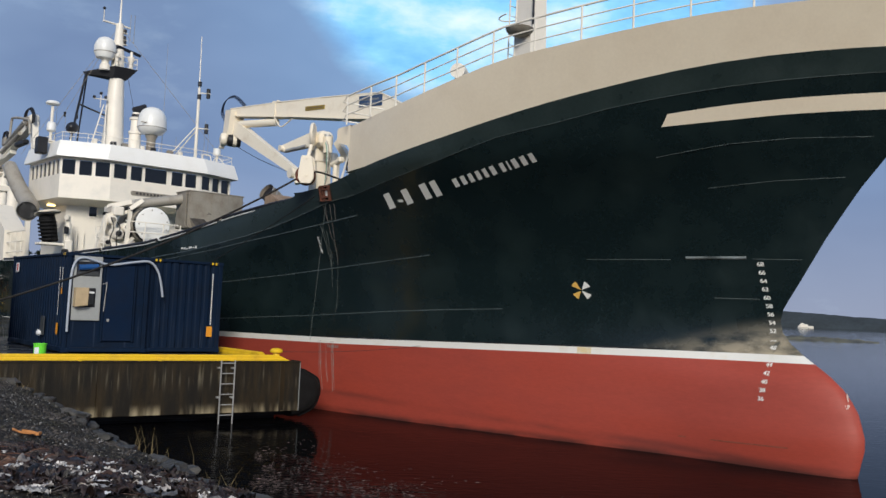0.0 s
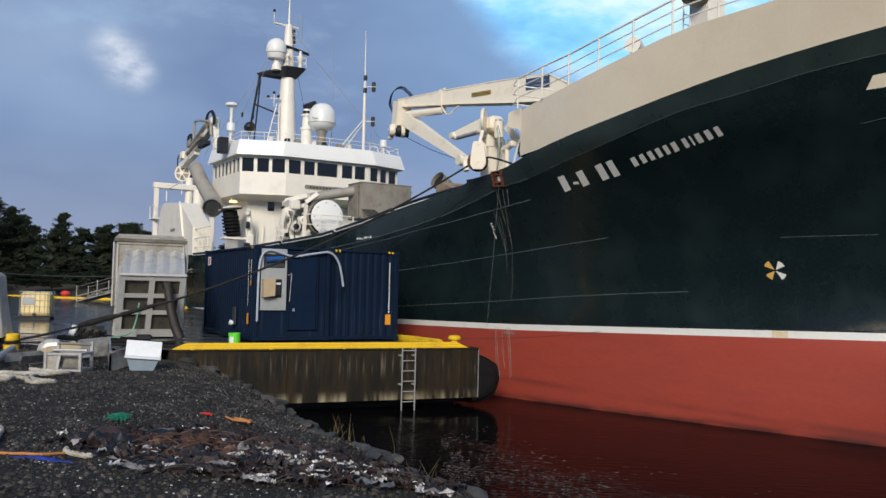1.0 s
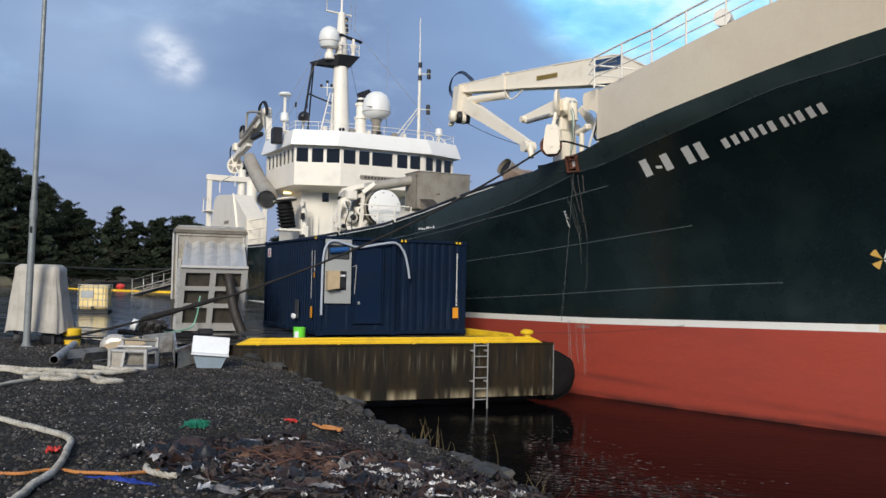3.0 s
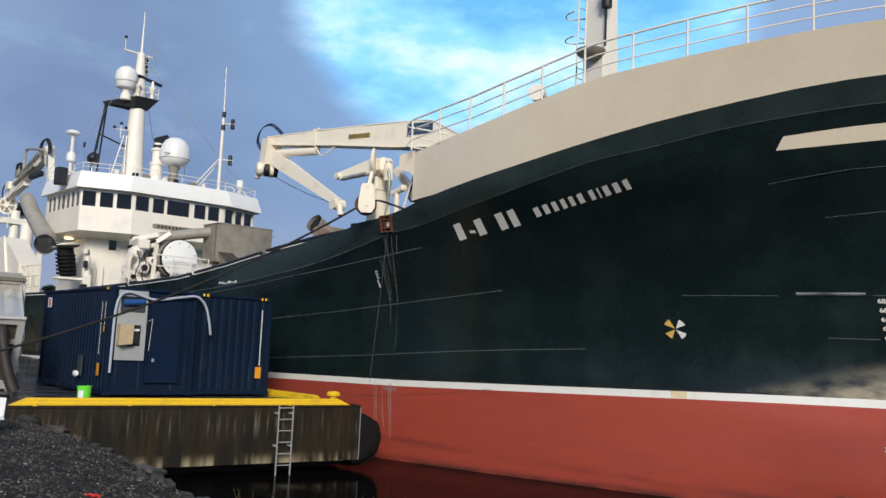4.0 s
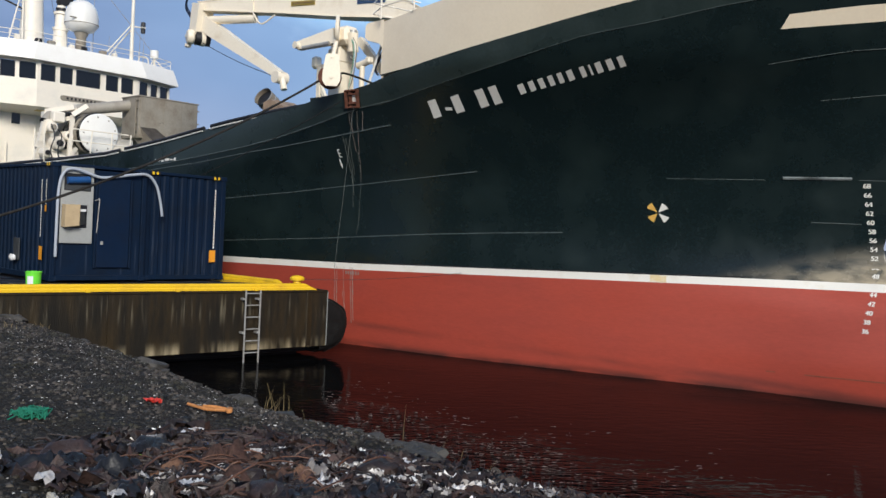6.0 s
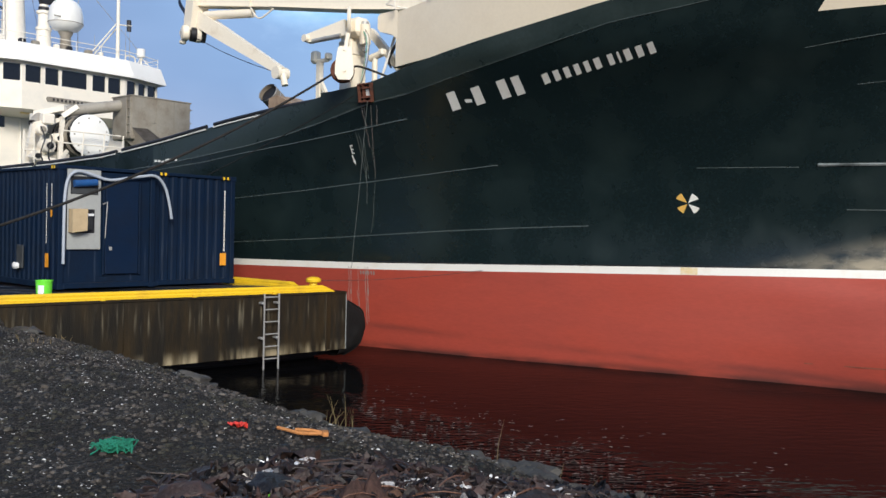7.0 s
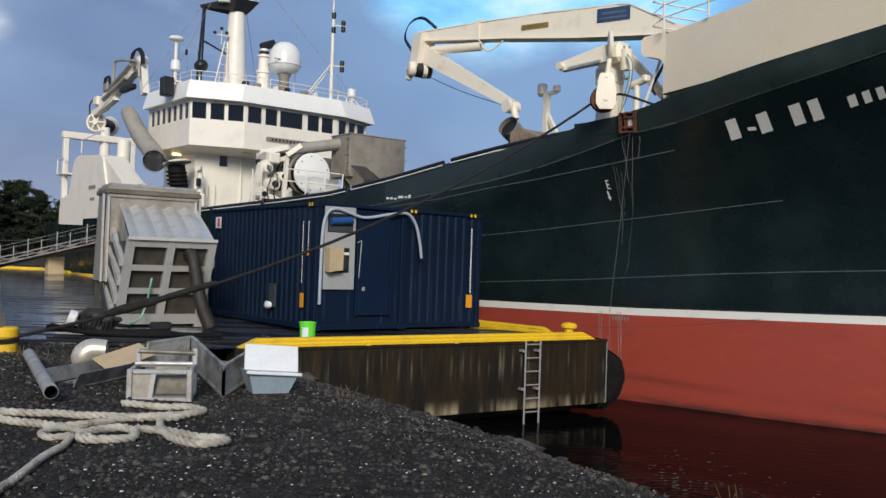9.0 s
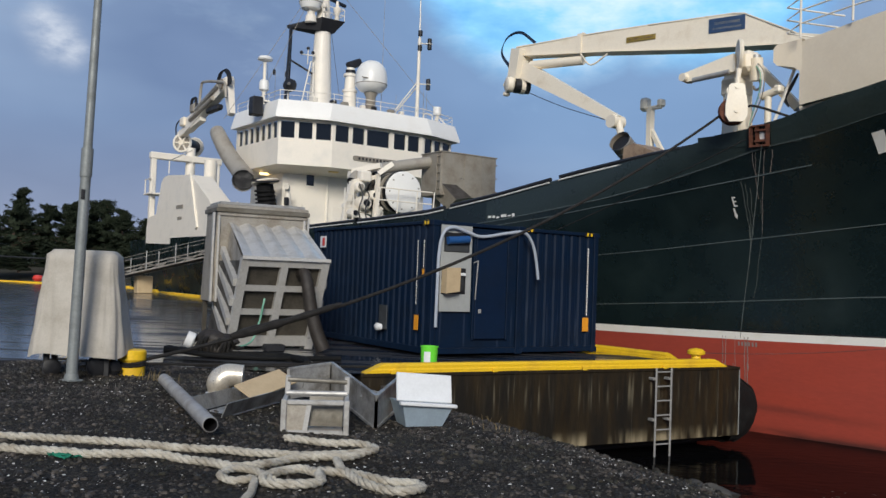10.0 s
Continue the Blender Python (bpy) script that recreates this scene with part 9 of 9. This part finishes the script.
for j in range(125):
    f = rnd.uniform(1.0, 10.5)
    i = int(f)
    a, b = Vector((*SHORE[i], 0)), Vector((*SHORE[i + 1], 0))
    p = a.lerp(b, f - i)
    d = (b - a).normalized()
    p += Vector((d.y, -d.x, 0)) * -rnd.uniform(-0.55, 0.75) * -1
    ob = new("rock", rocks[j % 5])
    s = rnd.uniform(0.18, 0.60)
    ob.matrix_world = pose(p.x, p.y, gz(p.x, p.y) + 0.02, rnd.uniform(-15, 15), rnd.uniform(-15, 15), rnd.uniform(0, 360)) @ Matrix.Diagonal((s, s, s * rnd.uniform(0.7, 1.0), 1))
    tagged(ob, "rough wet grey rock on the shore edge", "rock", group="shore rocks")
for x, y, s in ((-10.2, 20.9, 0.8), (-10.9, 21.2, 0.6), (-9.6, 20.4, 0.5)):
    ob = new("rock", rocks[1])
    ob.matrix_world = pose(x, y, gz(x, y) + 0.05, 5, 0, x * 90) @ Matrix.Diagonal((s, s, s * 0.8, 1))
    tagged(ob, "rough wet grey rock on the shore edge", "rock", group="shore rocks")

rnd = random.Random(8)
for j, (x, y, n, hgt) in enumerate(((-4.6, 14.3, 14, 0.75), (-2.6, 11.9, 12, 0.6), (-3.0, 12.3, 10, 0.7), (-13.9, 18.6, 16, 0.18), (-8.9, 17.2, 7, 0.09), (-9.1, 19.4, 7, 0.16), (-5.2, 15.6, 8, 0.5))):
    sh = Shape()
    for _ in range(n):
        px, py = x + rnd.gauss(0, 0.16), y + rnd.gauss(0, 0.12)
        z = gz(px, py)
        lx, ly = rnd.gauss(0, 0.25) * hgt, rnd.gauss(0, 0.25) * hgt
        h1 = hgt * rnd.uniform(0.5, 1.1)
        sh.sweep([(px, py, z - 0.02), (px + lx * 0.3, py + ly * 0.3, z + h1 * 0.6), (px + lx, py + ly, z + h1)], [0.005, 0.004, 0.001], 4)
    tagged(part("grass_tuft", sh, GRASS, None), "thin tuft of dry yellow grass", "grass", group="grass tufts")

# ---- far shore, woods and islands ----
for i, (x, y, s) in enumerate(((-58.3, 67.9, 1.5), (-60.2, 68.6, 0.8), (-78.0, 81.0, 1.6), (-74.0, 79.0, 0.9))):
    ob = part("shore_rock", Shape().lump((1.5 * s, 0.8 * s, 0.55 * s), (0, 0, 0.1), 80 + i, 0.4, rings=8, segs=12), ISLET, None, smooth=50)
    ob.matrix_world = Matrix.Translation(on_deck(x, y)) @ pose(0, 0, 0, 0, 0, 30 + 50 * i)
    tagged(ob, "pale lichened rock beyond the quay yard", "rock", group="yard rocks")
rope("yard_cable", [(-62.0, 42.0, 3.4), (-51.8, 51.8, 2.6), (-42.6, 59.6, 2.05), (-37.5, 62.8, 2.15), (-33.0, 66.0, 2.5)], 0.045, BLACK, "dark cable slung across the far side of the yard")
for x, y, h in ((-62.0, 42.0, 3.5), (-33.0, 66.0, 2.6)):
    ob = part("cable_post", Shape().tube((x, y, -0.1), (x, y, h), 0.06, n=10), GALV)
    tagged(ob, "thin grey steel cable post in the yard", "post", group="cable posts")
bank = Shape()
rows = []
for j in range(7):
    row = []
    for i in range(40):
        az = radians(-120 + 112 * i / 39)
        d = lerp(j, [0, 1, 2, 3, 4, 5, 6], [86, 89, 94, 105, 125, 170, 300])
        d += 6 * noise.noise((i * 0.4, 0, 2.0))
        z = lerp(j, [0, 1, 2, 3, 4, 5, 6], [-2.6, 0.6, 1.2, 2.0, 3.0, 4.0, 4.5]) + 0.7 * noise.noise((i * 0.7, j * 0.8, 5.0)) * (j > 0)
        row.append((d * math.sin(az), d * math.cos(az), z))
    rows.append(row)
bank.sheet(rows, flip=True)
tagged(part("far_bank", bank, SHRUB, None, smooth=70), "heathy bank behind the quay with woods on it", "ground", kind="structure")


def pine(name, seed, height, spread, low_):
    """A pine: trunk, limbs and a crown of many needle clumps."""
    rnd = random.Random(seed)
    t = thing(name, "dark bushy pine tree on the bank", "tree", None, group="pines on the bank")
    tr = Shape().sweep([(0, 0, -0.4), (rnd.uniform(-0.2, 0.2), 0, height * 0.45), (rnd.uniform(-0.4, 0.4), 0, height * 0.95)], [0.26, 0.18, 0.04], 8)
    crown = Shape()
    for i in range(46):
        f = low_ + (0.97 - low_) * i / 45
        reach = spread * (1 - ((f - low_) / (1 - low_)) ** 1.7) * rnd.uniform(0.55, 1.12) + 0.3
        a = rnd.uniform(0, 6.28)
        z = height * f
        tip = Vector((math.cos(a) * reach, math.sin(a) * reach, z + reach * rnd.uniform(0.0, 0.28)))
        tr.sweep([(0, 0, z), tip * 0.5 + Vector((0, 0, z * 0.5)), tip], [0.06, 0.04, 0.015], 5)
        for _ in range(15):
            c = Vector((0, 0, z)).lerp(tip, rnd.uniform(0.3, 1.08)) + Vector((rnd.gauss(0, 0.36), rnd.gauss(0, 0.36), rnd.gauss(0.1, 0.13)))
            for _ in range(30):
                d = Vector((rnd.gauss(0, 1), rnd.gauss(0, 1), rnd.gauss(0.35, 0.8))).normalized()
                q = d.cross(Vector((rnd.gauss(0, 1), rnd.gauss(0, 1), rnd.gauss(0, 1)))).normalized() * rnd.uniform(0.03, 0.065)
                r1 = rnd.uniform(0.16, 0.36)
                o = c + d * rnd.uniform(0, 0.2)
                crown.add([o - q, o + q, o + d * r1], [(0, 1, 2)])
    for i in range(26):
        f = low_ + (0.86 - low_) * i / 25
        reach = spread * (1 - ((f - low_) / (1 - low_)) ** 1.7)
        a = rnd.uniform(0, 6.28)
        crown.lump((reach * 0.24, reach * 0.24, height * 0.05), (math.cos(a) * reach * 0.22, math.sin(a) * reach * 0.22, height * f + 0.3), seed * 40 + i, 0.8, rings=6, segs=9)
    part("trunk", tr, BARK, t, smooth=60)
    part("crown", crown, NEEDLE, t, smooth=0)
    return t


kinds = [pine("pine_tree", 501, 11.0, 3.6, 0.10), pine("pine_tree", 502, 9.5, 3.9, 0.06), pine("pine_tree", 503, 12.0, 3.2, 0.16)]
spots = []
rnd = random.Random(14)


def crest(az):
    """Height of the tree tops in degrees, by direction."""
    return lerp(az, [-60, -46, -44, -41, -39, -37, -35.3, -33.9, -32.5, -31, -29, -26, -22], [7.1, 7.1, 6.9, 7.2, 6.1, 4.2, 2.9, 4.8, 3.0, 3.7, 3.4, 2.7, 2.4])


az = -58.0
while az < -20:
    d = rnd.uniform(97, 103) if rnd.random() < 0.6 else rnd.uniform(108, 120)
    spots.append((az + rnd.uniform(-0.4, 0.4), d, rnd.uniform(0.86, 1.04)))
    az += rnd.uniform(0.5, 0.9)
tall = len(spots)
for i in range(34):
    spots.append((-58 + 1.12 * i + rnd.uniform(-0.4, 0.4), rnd.uniform(88, 93), rnd.uniform(0.2, 0.34)))
for j, (az, d, q) in enumerate(spots):
    hgt = (d * math.tan(radians(crest(az))) + 0.6) * q
    base = (11.0, 9.5, 12.0)[j % 3]
    s = max(0.35, hgt / base) if j < tall else q * 0.62
    wide = max(0.75, s) if j < tall else 0.5
    m = pose(d * math.sin(radians(az)), d * math.cos(radians(az)), 1.0, 0, 0, rnd.uniform(0, 360)) @ Matrix.Diagonal((wide, wide, s, 1))
    if j < 3:
        kinds[j].matrix_world = m
        kinds[j].scale = (wide, wide, s)
    else:
        src = kinds[j % 3]
        cp = copy_thing(src, Matrix.Identity(4))
        cp.matrix_world = m

for az0, az1, d, hts in ((14, 30, 1500, (0.2, 0.55, 0.78, 0.84, 0.75, 0.62, 0.55, 0.5)), (28.6, 32.4, 1300, (0.05, 0.5, 0.72, 0.76, 0.68, 0.5, 0.1, 0.0)), (33.0, 48, 1400, (0.1, 0.48, 0.62, 0.66, 0.6, 0.7, 0.6, 0.5))):
    top, base, back = [], [], []
    for i in range(60):
        f = i / 59
        az = radians(az0 + (az1 - az0) * f)
        e = lerp(f, np.linspace(0, 1, 8), hts) + 0.035 * noise.noise((i * 0.8, az0, 0)) + 0.02 * noise.noise((i * 2.3, az0, 4))
        base.append((d * math.sin(az), d * math.cos(az), SEA - 0.5))
        top.append((d * 1.02 * math.sin(az), d * 1.02 * math.cos(az), 1.6 + d * math.tan(radians(e))))
        back.append((d * 1.3 * math.sin(az), d * 1.3 * math.cos(az), SEA - 1))
    ob = part("far_hill", Shape().sheet([base, top, back], flip=True), LAND, None, smooth=60)
    tagged(ob, "low dark wooded hills across the fjord", "hill", kind="structure")
for az0, az1, d, hg, seed in ((18.5, 26.8, 214, 1.25, 1), (28.2, 47, 205, 3.6, 2)):
    rows = []
    for j in range(9):
        row = []
        for i in range(70):
            f = i / 69
            az = radians(az0 + (az1 - az0) * f)
            dd = d + j * 4.0
            env = math.sin(math.pi * min(1, max(0, f * 1.0))) ** 0.35 if seed == 1 else min(1, f * 9) ** 0.6
            z = SEA - 0.3 + hg * env * math.sin(math.pi * j / 8) ** 0.6 * (0.75 + 0.5 * noise.noise((i * 0.35, j * 0.6, seed))) + 0.22 * noise.noise((i * 1.3, j * 1.7, seed))
            row.append((dd * math.sin(az), dd * math.cos(az), z))
        rows.append(row)
    ob = part("skerry", Shape().sheet(rows, flip=True), ISLET, None, smooth=50)
    tagged(ob, "low rocky skerry with yellow heath", "island", kind="structure")

fb2 = thing("far_ferry", "small white vessel far across the water", "boat", pose(1240 * math.sin(radians(22.7)), 1240 * math.cos(radians(22.7)), SEA, 0, 0, -20))
part("hull", Shape().box((19, 5, 2.4), (0, 0, 1.2), ch=0.6), WHITE, fb2)
part("deckhouse", Shape().box((10, 4.4, 2.6), (-2.5, 0, 3.4), ch=0.4), WHITE, fb2)
part("bridge", Shape().box((4, 4, 1.6), (-4, 0, 5.3), ch=0.3), WHITE, fb2)
